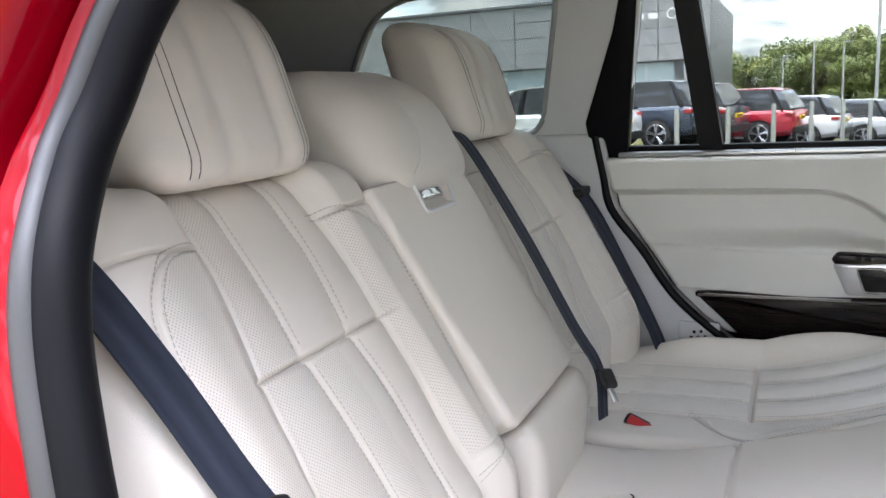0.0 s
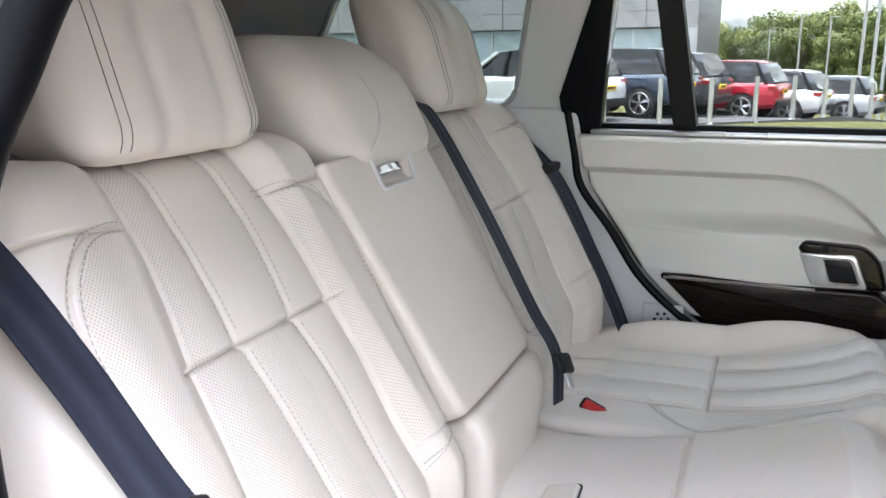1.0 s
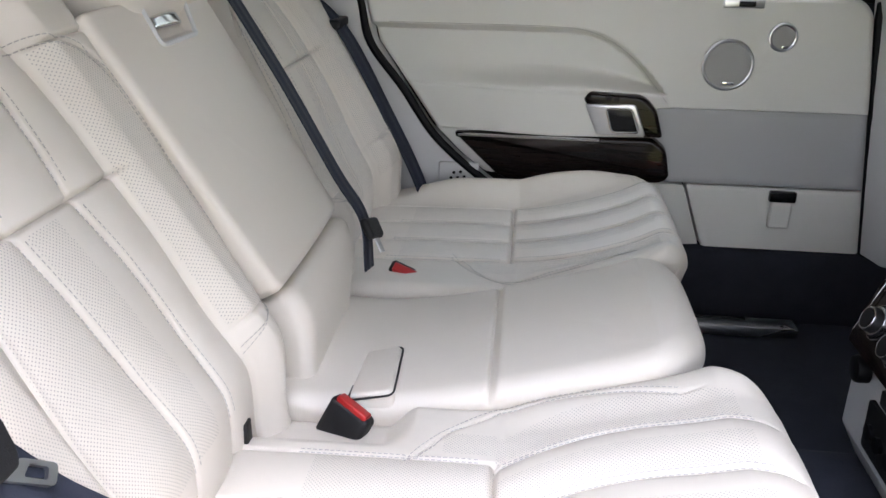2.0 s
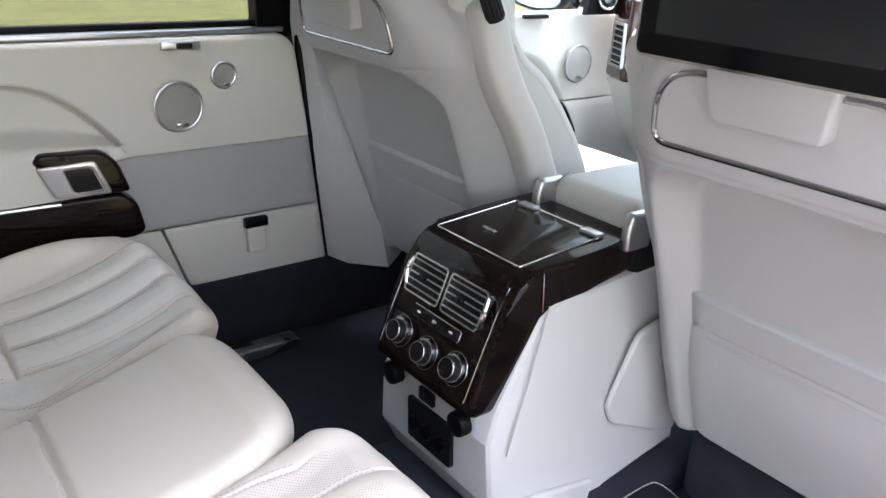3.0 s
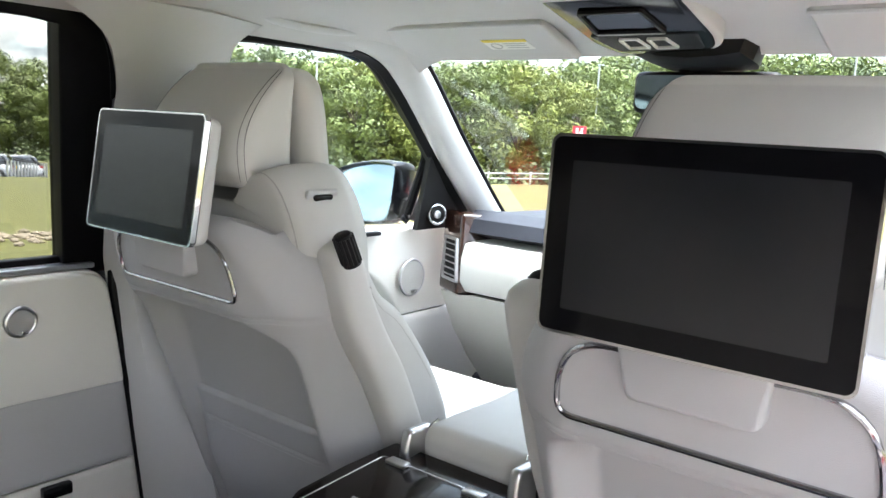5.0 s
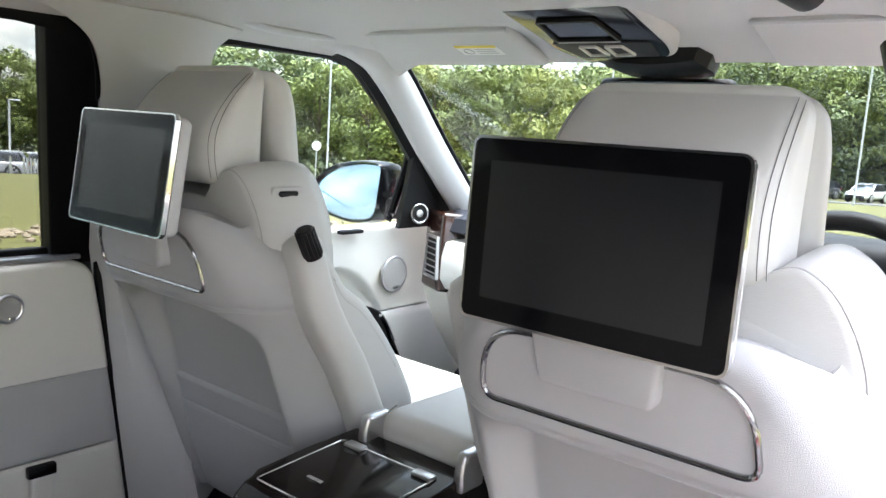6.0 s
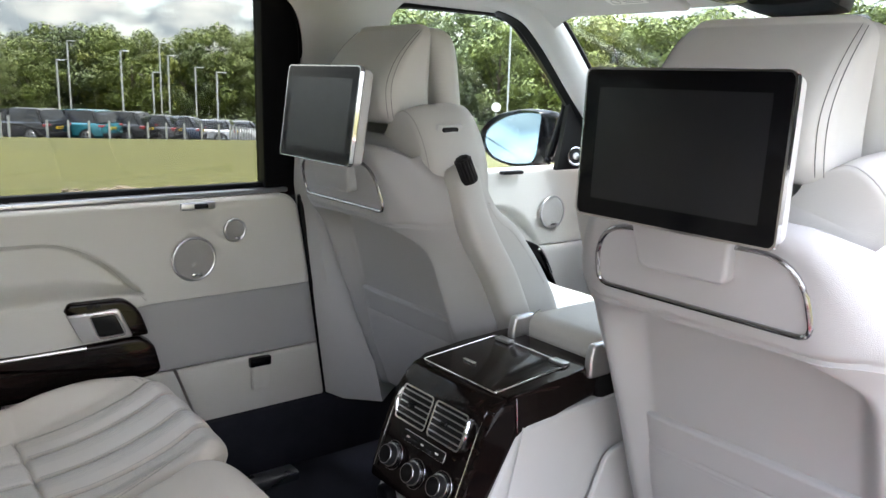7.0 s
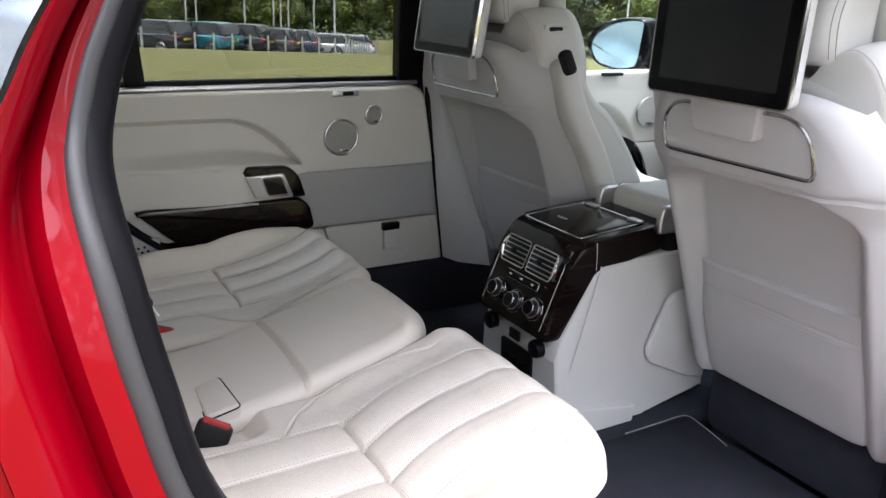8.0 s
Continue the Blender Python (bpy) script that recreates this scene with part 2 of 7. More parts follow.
def prism(bm, outline, fr, h0, h1, bevel=0.0, seg=3):
    """A plate with the given outline (y, v) in the frame fr, from height h0 to h1, with its outer edge rounded."""
    rings = [(outline, h0)]
    if bevel:
        for k in range(seg + 1):
            a = math.pi / 2 * k / seg
            rings.append((inset(outline, bevel * (1 - math.cos(a))), h1 - bevel + bevel * math.sin(a)))
    else:
        rings.append((outline, h1))
    V = [[bm.verts.new(place(fr, y, v, h)) for y, v in o] for o, h in rings]
    n = len(outline)
    bm.faces.new(V[0])
    bm.faces.new(V[-1])
    for A, B in zip(V, V[1:]):
        for i in range(n):
            bm.faces.new((A[i], A[(i + 1) % n], B[(i + 1) % n], B[i]))
    return bm


def roundrect(y0, v0, y1, v1, r, n=5):
    out = []
    for cy, cv, a in ((y1 - r, v1 - r, 0), (y0 + r, v1 - r, 90), (y0 + r, v0 + r, 180), (y1 - r, v0 + r, 270)):
        out += [(cy + r * math.cos(radians(a + 90 * k / n)), cv + r * math.sin(radians(a + 90 * k / n))) for k in range(n + 1)]
    return out


def rounded(poly, r, n=5):
    """Round off the corners of a polygon."""
    out = []
    for i, p in enumerate(poly):
        p, a, b = Vector(p), Vector(poly[i - 1]), Vector(poly[(i + 1) % len(poly)])
        rr = r[i] if isinstance(r, (list, tuple)) else r
        p0, p1 = p + (a - p).normalized() * rr, p + (b - p).normalized() * rr
        for k in range(n + 1):
            t = k / n
            q = p0 * (1 - t) ** 2 + p * 2 * t * (1 - t) + p1 * t * t
            out.append(tuple(q))
    return out


def disc(bm, c, axis, r, h, seg=32, bevel=0.0, r2=None):
    """A round plate or knob of radius r from c, h high along axis."""
    q = Vector(axis).to_track_quat("Z", "Y").to_matrix().to_4x4()
    made = bmesh.ops.create_cone(bm, cap_ends=True, segments=seg, radius1=r, radius2=r if r2 is None else r2, depth=h, matrix=Matrix.Translation(Vector(c) + Vector(axis).normalized() * h / 2) @ q)["verts"]
    if bevel:
        top = [e for e in {e for v in made for e in v.link_edges} if all((v.co - Vector(c)).dot(Vector(axis).normalized()) > h * 0.6 for v in e.verts)]
        bmesh.ops.bevel(bm, geom=top, offset=bevel, segments=2, affect="EDGES", profile=0.5)
    return bm


def ring(bm, c, axis, R, r, seg=40, sub=8, flat=1.0):
    q = Vector(axis).to_track_quat("Z", "Y").to_matrix()
    pts = [Vector(c) + q @ Vector((R * math.cos(2 * math.pi * k / seg), R * math.sin(2 * math.pi * k / seg), 0)) for k in range(seg)]
    return tube(bm, pts, r, sub, True, flat, axis)


# ---- upholstery ----
def place(fr, y, v, h):
    o, Y, U, N = fr
    return o + Y * y + U * v + N * h


def frame3(o, U, N, Y=(0, 1, 0)):
    return Vector(o), Vector(Y), Vector(U).normalized(), Vector(N).normalized()


def sstep(a, b, x):
    t = max(0.0, min(1.0, (x - a) / (b - a)))
    return t * t * (3 - 2 * t)


def groove(d, w, depth):
    return -depth * math.exp(-(d / w) ** 2) if abs(d) < 4 * w else 0.0


class Pad:
    """A padded panel: outline between ya(v) and yb(v), rolled edges, height hf(y, v)."""

    def __init__(self, fr, ya, yb, v0, v1, hf, roll=(0.03, 0.03, 0.03, 0.03), corner=(0.04, 0.04, 0.04, 0.04), depth=0.1, tuck=0.0):
        self.tuck = tuck
        self.fr, self.v0, self.v1, self.hf, self.roll, self.corner, self.depth = fr, v0, v1, hf, roll, corner, depth
        self.ya = ya if callable(ya) else (lambda v, c=ya: c)
        self.yb = yb if callable(yb) else (lambda v, c=yb: c)

    def flat(self, y, v):
        """The point brought inside the outline, and its height."""
        a, b = self.ya(v), self.yb(v)
        rl, rr, rb, rt = self.roll
        el, er, eb, et = y - a, b - y, v - self.v0, self.v1 - v
        drop = 0.0
        for e, r in ((el, rl), (er, rr), (eb, rb), (et, rt)):
            if e < r:
                e = max(e, 0)
                drop = max(drop, r - math.sqrt(max(r * r - (r - e) ** 2, 0)))
        for (ey, ev, c, sy, sv, ry, rv) in ((el, eb, self.corner[0], 1, 1, rl, rb), (er, eb, self.corner[1], -1, 1, rr, rb), (el, et, self.corner[2], 1, -1, rl, rt), (er, et, self.corner[3], -1, -1, rr, rt)):
            if ey < c and ev < c:
                dy, dv = c - ey, c - ev
                d = max(math.hypot(dy, dv), 1e-9)
                r = (ry * dy * dy + rv * dv * dv) / (d * d)
                if d > c:
                    y += sy * (dy - dy * c / d)
                    v += sv * (dv - dv * c / d)
                    d = c
                e = c - d
                if e < r:
                    drop = max(drop, r - math.sqrt(max(r * r - (r - e) ** 2, 0)))
        return y, v, self.hf(y, v) - drop

    def at(self, y, v, lift=0.0):
        y, v, h = self.flat(y, v)
        return place(self.fr, y, v, h + lift)

    def build(self, name, materials, parent, nu=60, nv=60, zone=None, label=""):
        def spread(n):
            return [0.5 - 0.5 * (0.55 * math.cos(math.pi * i / n) + 0.45 * (1 - 2 * i / n)) for i in range(n + 1)]
        S, Q = spread(nu), spread(nv)
        verts, flat = [], []
        for q in Q:
            v = self.v0 + (self.v1 - self.v0) * q
            a, b = self.ya(v), self.yb(v)
            for s in S:
                y, vv, h = self.flat(a + (b - a) * s, v)
                flat.append((y, vv))
                verts.append(place(self.fr, y, vv, h))
        w = nu + 1
        faces = [(j * w + i, j * w + i + 1, (j + 1) * w + i + 1, (j + 1) * w + i) for j in range(nv) for i in range(nu)]
        rim = [i for i in range(w)] + [j * w + nu for j in range(1, nv + 1)] + [nv * w + i for i in range(nu - 1, -1, -1)] + [j * w for j in range(nv - 1, 0, -1)]
        base = len(verts)
        my = sum(flat[k][0] for k in rim) / len(rim)
        mv = (self.v0 + self.v1) / 2
        for k in rim:
            y, v = flat[k]
            d = math.hypot(y - my, v - mv)
            verts.append(place(self.fr, y + (my - y) / d * self.tuck, v + (mv - v) / d * self.tuck, -self.depth))
        n = len(rim)
        faces += [(rim[k], base + k, base + (k + 1) % n, rim[(k + 1) % n]) for k in range(n)]
        faces.append(tuple(range(base + n - 1, base - 1, -1)))
        me = bpy.data.meshes.new(name)
        me.from_pydata([tuple(p) for p in verts], [], faces)
        if (self.fr[1].cross(self.fr[2])).dot(self.fr[3]) < 0:
            me.flip_normals()
        uv = me.uv_layers.new()
        flat += [flat[k] for k in rim]
        for lp in me.loops:
            uv.data[lp.index].uv = flat[lp.vertex_index]
        ob = finish(name, me, materials, parent, label, True, 50)
        if zone:
            for p in me.polygons[:nu * nv]:
                c = [sum(flat[i][k] for i in p.vertices) / len(p.vertices) for k in (0, 1)]
                p.material_index = zone(*c)
        return ob

    def line(self, pts, n=10, lift=0.0012):
        return [self.at(p.x, p.y, lift) for p in smoothline([(a, b, 0) for a, b in pts], n)]


def dashes(bm, pts, normal, length=0.0042, gap=0.0022, r=0.0006):
    """Stitches along a line of points."""
    nor = Vector(normal).normalized()
    pts = [Vector(p) for p in pts]
    runs = [0.0]
    for a, b in zip(pts, pts[1:]):
        runs.append(runs[-1] + (b - a).length)

    def along(d):
        for i in range(1, len(pts)):
            if runs[i] >= d:
                k = (d - runs[i - 1]) / max(runs[i] - runs[i - 1], 1e-9)
                return pts[i - 1].lerp(pts[i], k)
        return pts[-1]
    for k in range(int(runs[-1] / (length + gap))):
        p, q = along(k * (length + gap)), along(k * (length + gap) + length)
        t = q - p
        if t.length < 1e-6:
            continue
        s = t.cross(nor).normalized() * r
        up = nor * r * 1.3
        v = [bm.verts.new(x) for x in (p + s, p + up, p - s, q + s, q + up, q - s)]
        bm.faces.new((v[0], v[1], v[4], v[3]))
        bm.faces.new((v[1], v[2], v[5], v[4]))
        bm.faces.new((v[0], v[2], v[1]))
        bm.faces.new((v[3], v[4], v[5]))
    return bm


def stitching(pad, lines, parent, material=None, label="fine stitched seam"):
    for pts in lines:
        part("stitching", dashes(bmesh.new(), pad.line(pts), pad.fr[3]), material or THREAD, parent, label)


# ---- car shell: floor, headliner, sides ----
def ground_z(x, y):
    """The ground falls away gently ahead and past the car park's edge."""
    return -0.2 * sstep(8, 19, y) - 0.033 * max(x - 2, 0) - 0.086 * max(y - 22, 0) * (1 - 0.35 * sstep(45, 90, y))


floor = tagged(new("floor"), "dark navy carpet across the rear footwell", "carpet", kind="structure")
FLOOR_Z = 0.575
bm = bmesh.new()
box(bm, (0.55, 0, FLOOR_Z - 0.03), (2.5, 1.40, 0.06), 0.01)
part("carpet", bm, CARPET, floor)
bm = rbox((1.7, 0.34, 0.12), 0.05, 11)
part("tunnel", moved(bm, Matrix.Translation((0.98, 0.0, FLOOR_Z + 0.01))), CARPET, floor)
bm = bmesh.new()
box(bm, (0.5, 0.735, 0.62), (2.3, 0.06, 0.22), 0.015)
part("sill", bm, CARPET, floor)
bm = bmesh.new()
box(bm, (0.315, 0.634, 0.589), (0.42, 0.048, 0.024), 0.006)
part("scuff_plate", bm, SATIN, floor, "brushed metal tread plate on the sill")
bm = bmesh.new()
box(bm, (0.29, 0.643, 0.6015), (0.27, 0.012, 0.004), 0.001)
part("tread_strip", bm, BLACK, floor)
# floor mat with a bound edge of pale stitching
mat_edge = [(0.588, -0.172), (0.68, -0.171), (0.745, -0.170), (0.763, -0.182), (0.758, -0.23), (0.742, -0.305)]
bm = bmesh.new()
box(bm, (0.47, -0.40, FLOOR_Z + 0.021), (0.62, 0.50, 0.042), 0.012)
fm = tagged(new("floor_mat"), "dark navy carpet floor mat with pale edge stitching", "floor mat")
part("mat", bm, CARPET, fm)
bm = bmesh.new()
pts = [(x, y, FLOOR_Z + 0.052) for x, y in mat_edge]
dashes(bm, smoothline(pts, 8), (0, 0, 1), 0.007, 0.002, 0.0011)
part("edge_stitching", bm, THREAD, fm, "pale thread along the bound edge")


def loft(bm, rings, closed=False):
    """Faces between rows of points of equal length."""
    V = [[bm.verts.new(p) for p in row] for row in rings]
    for a, b in zip(V, V[1:]):
        n = len(a)
        for i in range(n if closed else n - 1):
            bm.faces.new((a[i], a[(i + 1) % n], b[(i + 1) % n], b[i]))
    return V


def thick(bm, t):
    """Give an open sheet a thickness."""
    bmesh.ops.recalc_face_normals(bm, faces=bm.faces)
    bmesh.ops.solidify(bm, geom=bm.faces[:], thickness=t)
    return bm


def roof_z(x, y):
    side = abs(y) / 0.62
    return 1.748 - 0.012 * max(0, x - 0.6) - 0.062 * sstep(1.10, 1.27, x) - 0.057 * sstep(0.70, 1.0, side) ** 1.5 - 0.02 * max(0, -x)


ceiling = tagged(new("ceiling"), "pale grey cloth headliner over the cabin", "headliner", kind="structure")
bm = bmesh.new()
rows = []
for i in range(37):
    x = -1.75 + i * 0.0825
    rows.append([(x, y, roof_z(x, y)) for y in [(-0.605 + 1.21 * k / 28) for k in range(29)]])
loft(bm, rows)
thick(bm, 0.03)
part("headliner", bm, HEADLINER, ceiling)
bm = bmesh.new()
rows = [[(x, y, roof_z(x, y * 0.9) + 0.07 - 0.05 * abs(y / 0.72) ** 3) for y in [(-0.72 + 1.44 * k / 20) for k in range(21)]] for x in [(-1.8 + i * 0.2) for i in range(16)]]
loft(bm, rows)
thick(bm, 0.01)
part("roof_skin", bm, GLOSS, ceiling, "gloss black outer roof")

# rear end of the load space
wall_rear = tagged(new("wall_rear"), "tailgate trim behind the rear seats, coloured as if in shade", "tailgate", kind="structure")
bm = bmesh.new()
box(bm, (-1.68, 0, 1.05), (0.06, 1.42, 0.62), 0.02)
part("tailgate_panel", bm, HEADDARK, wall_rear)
bm = bmesh.new()
fr = frame3((-1.66, 0, 1.36), (0.28, 0, 1), (1, 0, -0.28))
prism(bm, rounded([(-0.56, 0.0), (0.56, 0.0), (0.50, 0.32), (-0.50, 0.32)], 0.05), fr, -0.004, 0.004)
part("rear_glass", bm, REARGLASS, wall_rear)
bm = bmesh.new()
for s in (-1, 1):
    tube(bm, smoothline([(-1.67, s * 0.60, 1.30), (-1.60, s * 0.58, 1.5), (-1.52, s * 0.54, 1.68)], 6), 0.06, 10)
tube(bm, [(-1.53, -0.56, 1.69), (-1.53, 0.56, 1.69)], 0.04, 10)
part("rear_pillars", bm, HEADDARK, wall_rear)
bm = bmesh.new()
box(bm, (-1.06, 0, 0.93), (1.2, 1.34, 0.03), 0.008)
part("load_cover", bm, BLACK, wall_rear, "dark load-space cover")
# black loop of the coat hook / belt housing above the near rear seat
bm = bmesh.new()
tube(bm, smoothline([(-0.80, -0.44, 1.565), (-0.80, -0.32, 1.585), (-0.80, -0.22, 1.57), (-0.81, -0.185, 1.52), (-0.83, -0.19, 1.44)], 6), 0.016, 8)
part("rear_blind_arm", bm, BLACK, wall_rear)


def side_y(z):
    """Half width of the side glass, leaning in above the waist."""
    return 0.775 - 0.36 * max(0, z - 1.24)


# ---- far side: rear quarter with its window, C-pillar ----
def side_frame(s=1):
    """Frame of the leaning side wall: across = x, up = along the lean, out = to the cabin."""
    lean = Vector((0, -0.36 * s, 1)).normalized()
    nor = Vector((0, -s, -0.36)).normalized()
    return (Vector((0, 0.775 * s, 1.24)), Vector((1, 0, 0)), lean, nor)


SF = side_frame(1)
quarter = tagged(new("wall_left"), "grey quarter trim round the rear side window", "quarter trim", kind="structure")


def framed(bm, outer, inner, fr, h0, h1):
    """A plate between two outlines with the same number of points."""
    n = len(outer)
    A = [bm.verts.new(place(fr, *p, h1)) for p in outer]
    B = [bm.verts.new(place(fr, *p, h1)) for p in inner]
    C = [bm.verts.new(place(fr, *p, h0)) for p in outer]
    D = [bm.verts.new(place(fr, *p, h0)) for p in inner]
    for i in range(n):
        j = (i + 1) % n
        bm.faces.new((A[i], A[j], B[j], B[i]))
        bm.faces.new((C[i], D[i], D[j], C[j]))
        bm.faces.new((A[i], C[i], C[j], A[j]))
        bm.faces.new((B[i], B[j], D[j], D[i]))
    return bm


# small pressed vent in the lower trim beside the bench
bm = rbox((0.085, 0.010, 0.080), 0.004, 7)
vp = part("vent_panel", moved(bm, Matrix.Translation((-0.186, 0.731, 0.846))), TRIM, quarter, "pale trim with small vent holes")
for k, (dx, dz) in enumerate(((-0.012, 0.016), (0.002, 0.018), (-0.018, 0.004), (-0.004, 0.005), (0.010, 0.007), (-0.012, -0.008), (0.003, -0.007), (0.017, -0.005))):
    part("vent_hole", disc(bmesh.new(), Vector((-0.184 + dx, 0.7262, 0.848 + dz)), Vector((0, -1, 0)), 0.0034, 0.0012, 12), BLACK, vp)
qwin = rounded([(-1.09, 0.035), (-0.525, 0.06), (-0.448, 0.387), (-0.86, 0.384)], [0.03, 0.05, 0.06, 0.11], 6)
qout = rounded([(-1.72, -0.30), (-0.395, -0.30), (-0.27, 0.46), (-1.60, 0.46)], 0.02, 6)
bm = framed(bmesh.new(), qout, qwin, SF, -0.03, 0.015)
part("quarter_trim", bm, TRIM, quarter, smooth=False)
bm = bmesh.new()
tube(bm, [place(SF, *p, 0.014) for p in qwin], 0.006, 8, True)
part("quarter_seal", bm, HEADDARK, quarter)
bm = bmesh.new()
prism(bm, qwin, SF, -0.022, -0.018)
part("quarter_glass", bm, DARKGLASS, quarter)
bm = bmesh.new()
box(bm, place(SF, -0.43, 0.36, 0.016), (0.022, 0.006, 0.026), 0.003)
part("badge_cap", bm, TRIM, quarter)
# lower quarter trim beside the seat, with the triangular grille
bm = bmesh.new()
prism(bm, rounded([(-0.70, -0.62), (-0.02, -0.62), (-0.10, -0.415), (-0.19, -0.345), (-0.25, -0.285), (-0.305, -0.20), (-0.365, -0.11), (-0.385, 0.05), (-0.70, 0.05)], 0.012), (Vector((0, 0.735, 1.24)), Vector((1, 0, 0)), Vector((0, 0, 1)), Vector((0, -1, 0))), -0.05, 0.0, 0.006)
part("seat_side_trim", bm, TRIM, quarter)
bm = bmesh.new()
for i in range(4):
    for k in range(4 - i):
        c = Vector((-0.187 + 0.0145 * i, 0.7335, 0.812 + 0.0145 * k + 0.005 * i))
        box(bm, c, (0.0095, 0.006, 0.0095), 0.002, 1, Matrix.Rotation(radians(35), 3, "Y"))
part("grille", bm, SHELL_DEEP, quarter, "small triangular air grille")

# mirrored quarter on the near side, closed by the red body
quarter_r = tagged(new("wall_right"), "grey quarter trim and red rear pillar", "quarter trim", kind="structure")
SFR = side_frame(-1)
SFR = (SFR[0] + Vector((0, 0.06, 0)), SFR[1], SFR[2], SFR[3])
qoutr = rounded([(-1.72, -0.62), (-0.52, -0.62), (-0.52, 0.43), (-1.60, 0.43)], 0.02, 5)
qwinr = rounded([(-1.22, 0.035), (-0.66, 0.06), (-0.62, 0.325), (-0.93, 0.315)], [0.03, 0.05, 0.07, 0.10], 5)
bm = framed(bmesh.new(), qoutr, qwinr, SFR, -0.03, 0.015)
part("quarter_trim", bm, TRIM, quarter_r, smooth=False)
bm = bmesh.new()
prism(bm, qwinr, SFR, -0.022, -0.018)
part("quarter_glass", bm, REARGLASS, quarter_r)

# door opening of the near side: seal curve, grey lip, red jamb and rear wing
SEAL = smoothline([(-0.20, -0.72, 0.78), (-0.30, -0.71, 0.93), (-0.383, -0.695, 1.09), (-0.412, -0.682, 1.20), (-0.426, -0.665, 1.28), (-0.434, -0.632, 1.345), (-0.428, -0.608, 1.39), (-0.406, -0.587, 1.45), (-0.362, -0.558, 1.52), (-0.28, -0.535, 1.60), (-0.16, -0.525, 1.655), (0.1, -0.52, 1.672), (0.60, -0.52, 1.668)], 8)


def jamb_row(p):
    """Points from the seal outwards over the door jamb to the outer skin."""
    k = sstep(1.35, 1.62, p.z)
    def o(dx, dy):
        return p + Vector((dx * (1 - k), dy, dx * -k * 0.8))
    w = 1 - 0.4 * sstep(1.28, 1.42, p.z)
    return [o(dx * w, dy) for dx, dy in ((-0.004, 0.006), (-0.007, -0.004), (-0.015, -0.008), (-0.028, -0.009), (-0.034, -0.003), (-0.040, 0.012), (-0.048, 0.016), (-0.055, 0.006), (-0.060, -0.016), (-0.067, -0.032), (-0.078, -0.042), (-0.094, -0.047))]


bm = bmesh.new()
loft(bm, [jamb_row(p) for p in SEAL])
thick(bm, 0.004)
part("red_jamb", bm, RED, quarter_r, "glossy red painted door jamb and rear wing")
bm = bmesh.new()
low_edge = [jamb_row(p)[-1] for p in SEAL if p.z < 1.27]
loft(bm, [[p, p + Vector((-0.3, -0.01, 0)), p + Vector((-1.2, 0.01, 0))] for p in low_edge])
thick(bm, 0.004)
part("rear_wing", bm, RED, quarter_r, "glossy red rear wing")
bm = bmesh.new()
high_edge = [jamb_row(p)[-1] + Vector((-0.004, 0.006, 0)) for p in SEAL if 1.24 < p.z < 1.62]
loft(bm, [[p, p + Vector((-0.3, 0.0, 0)), p + Vector((-1.1, 0.03, 0))] for p in high_edge])
thick(bm, 0.004)
part("outer_quarter_glass", bm, SKYGLASS, quarter_r, "quarter glass mirroring the sky")
bm = bmesh.new()
tube(bm, [p + Vector((0.0090, 0.0125, 0)) for p in SEAL], 0.0185, 20, False, 1.0, (0, 1, 0))
part("door_seal", bm, RUBBER, quarter_r, "black rubber door seal")
bm = bmesh.new()
tube(bm, [p + Vector((-0.0010, -0.0030, 0)) for p in SEAL], 0.0100, 14, False, 1.0, (0, 1, 0))
part("seal_lip", bm, RUBBER_GREY, quarter_r, "grey outer lip of the seal")
bm = bmesh.new()
loft(bm, [[p + Vector((0.012, 0.02, 0)), p + Vector((-0.03, 0.05, 0)), p + Vector((-0.34, 0.045, 0))] for p in SEAL if p.z < 1.5])
thick(bm, 0.004)
part("pillar_trim", bm, TRIM, quarter_r)
# sill and front half of the near side, which carries the closed front door
bm = bmesh.new()
box(bm, (0.25, -0.75, 0.50), (1.2, 0.10, 0.32), 0.02)
part("rocker", bm, RED, quarter_r)
bm = bmesh.new()
box(bm, (1.35, -0.80, 0.80), (1.35, 0.10, 0.86), 0.03)
part("front_door_skin", bm, RED, quarter_r)
bm = bmesh.new()
tube(bm, [(0.70, -0.70, 0.6), (0.70, -0.715, 1.24), (0.68, -0.60, 1.64)], 0.045, 10)
part("pillar", bm, BLACK, quarter_r)
bm = bmesh.new()
box(bm, (1.33, -0.725, 0.93), (1.2, 0.05, 0.60), 0.02)
part("front_door_card", bm, DOORSKIN, quarter_r)


# ---- far rear door ----
door = tagged(new("door_1"), "closed rear car door in ivory leather with dark veneer and speakers", "car door", kind="structure")
DF = (Vector((0, 0.725, 0)), Vector((1, 0, 0)), Vector((0, 0, 1)), Vector((0, -1, 0)))


def door_edge_front(z):
    return 0.590 + 0.135 * max(0, 1.19 - z)


def door_edge_rear(z):
    return float(np.interp(z, (0.70, 0.84, 0.90, 0.955, 1.04, 1.126, 1.20, 1.284), (0.06, -0.105, -0.183, -0.238, -0.296, -0.360, -0.376, -0.396)))


def arm_out(x):
    """How far the armrest stands out of the card, tapering into it at the rear."""
    return 0.018 - 0.046 * sstep(0.02, -0.30, x)


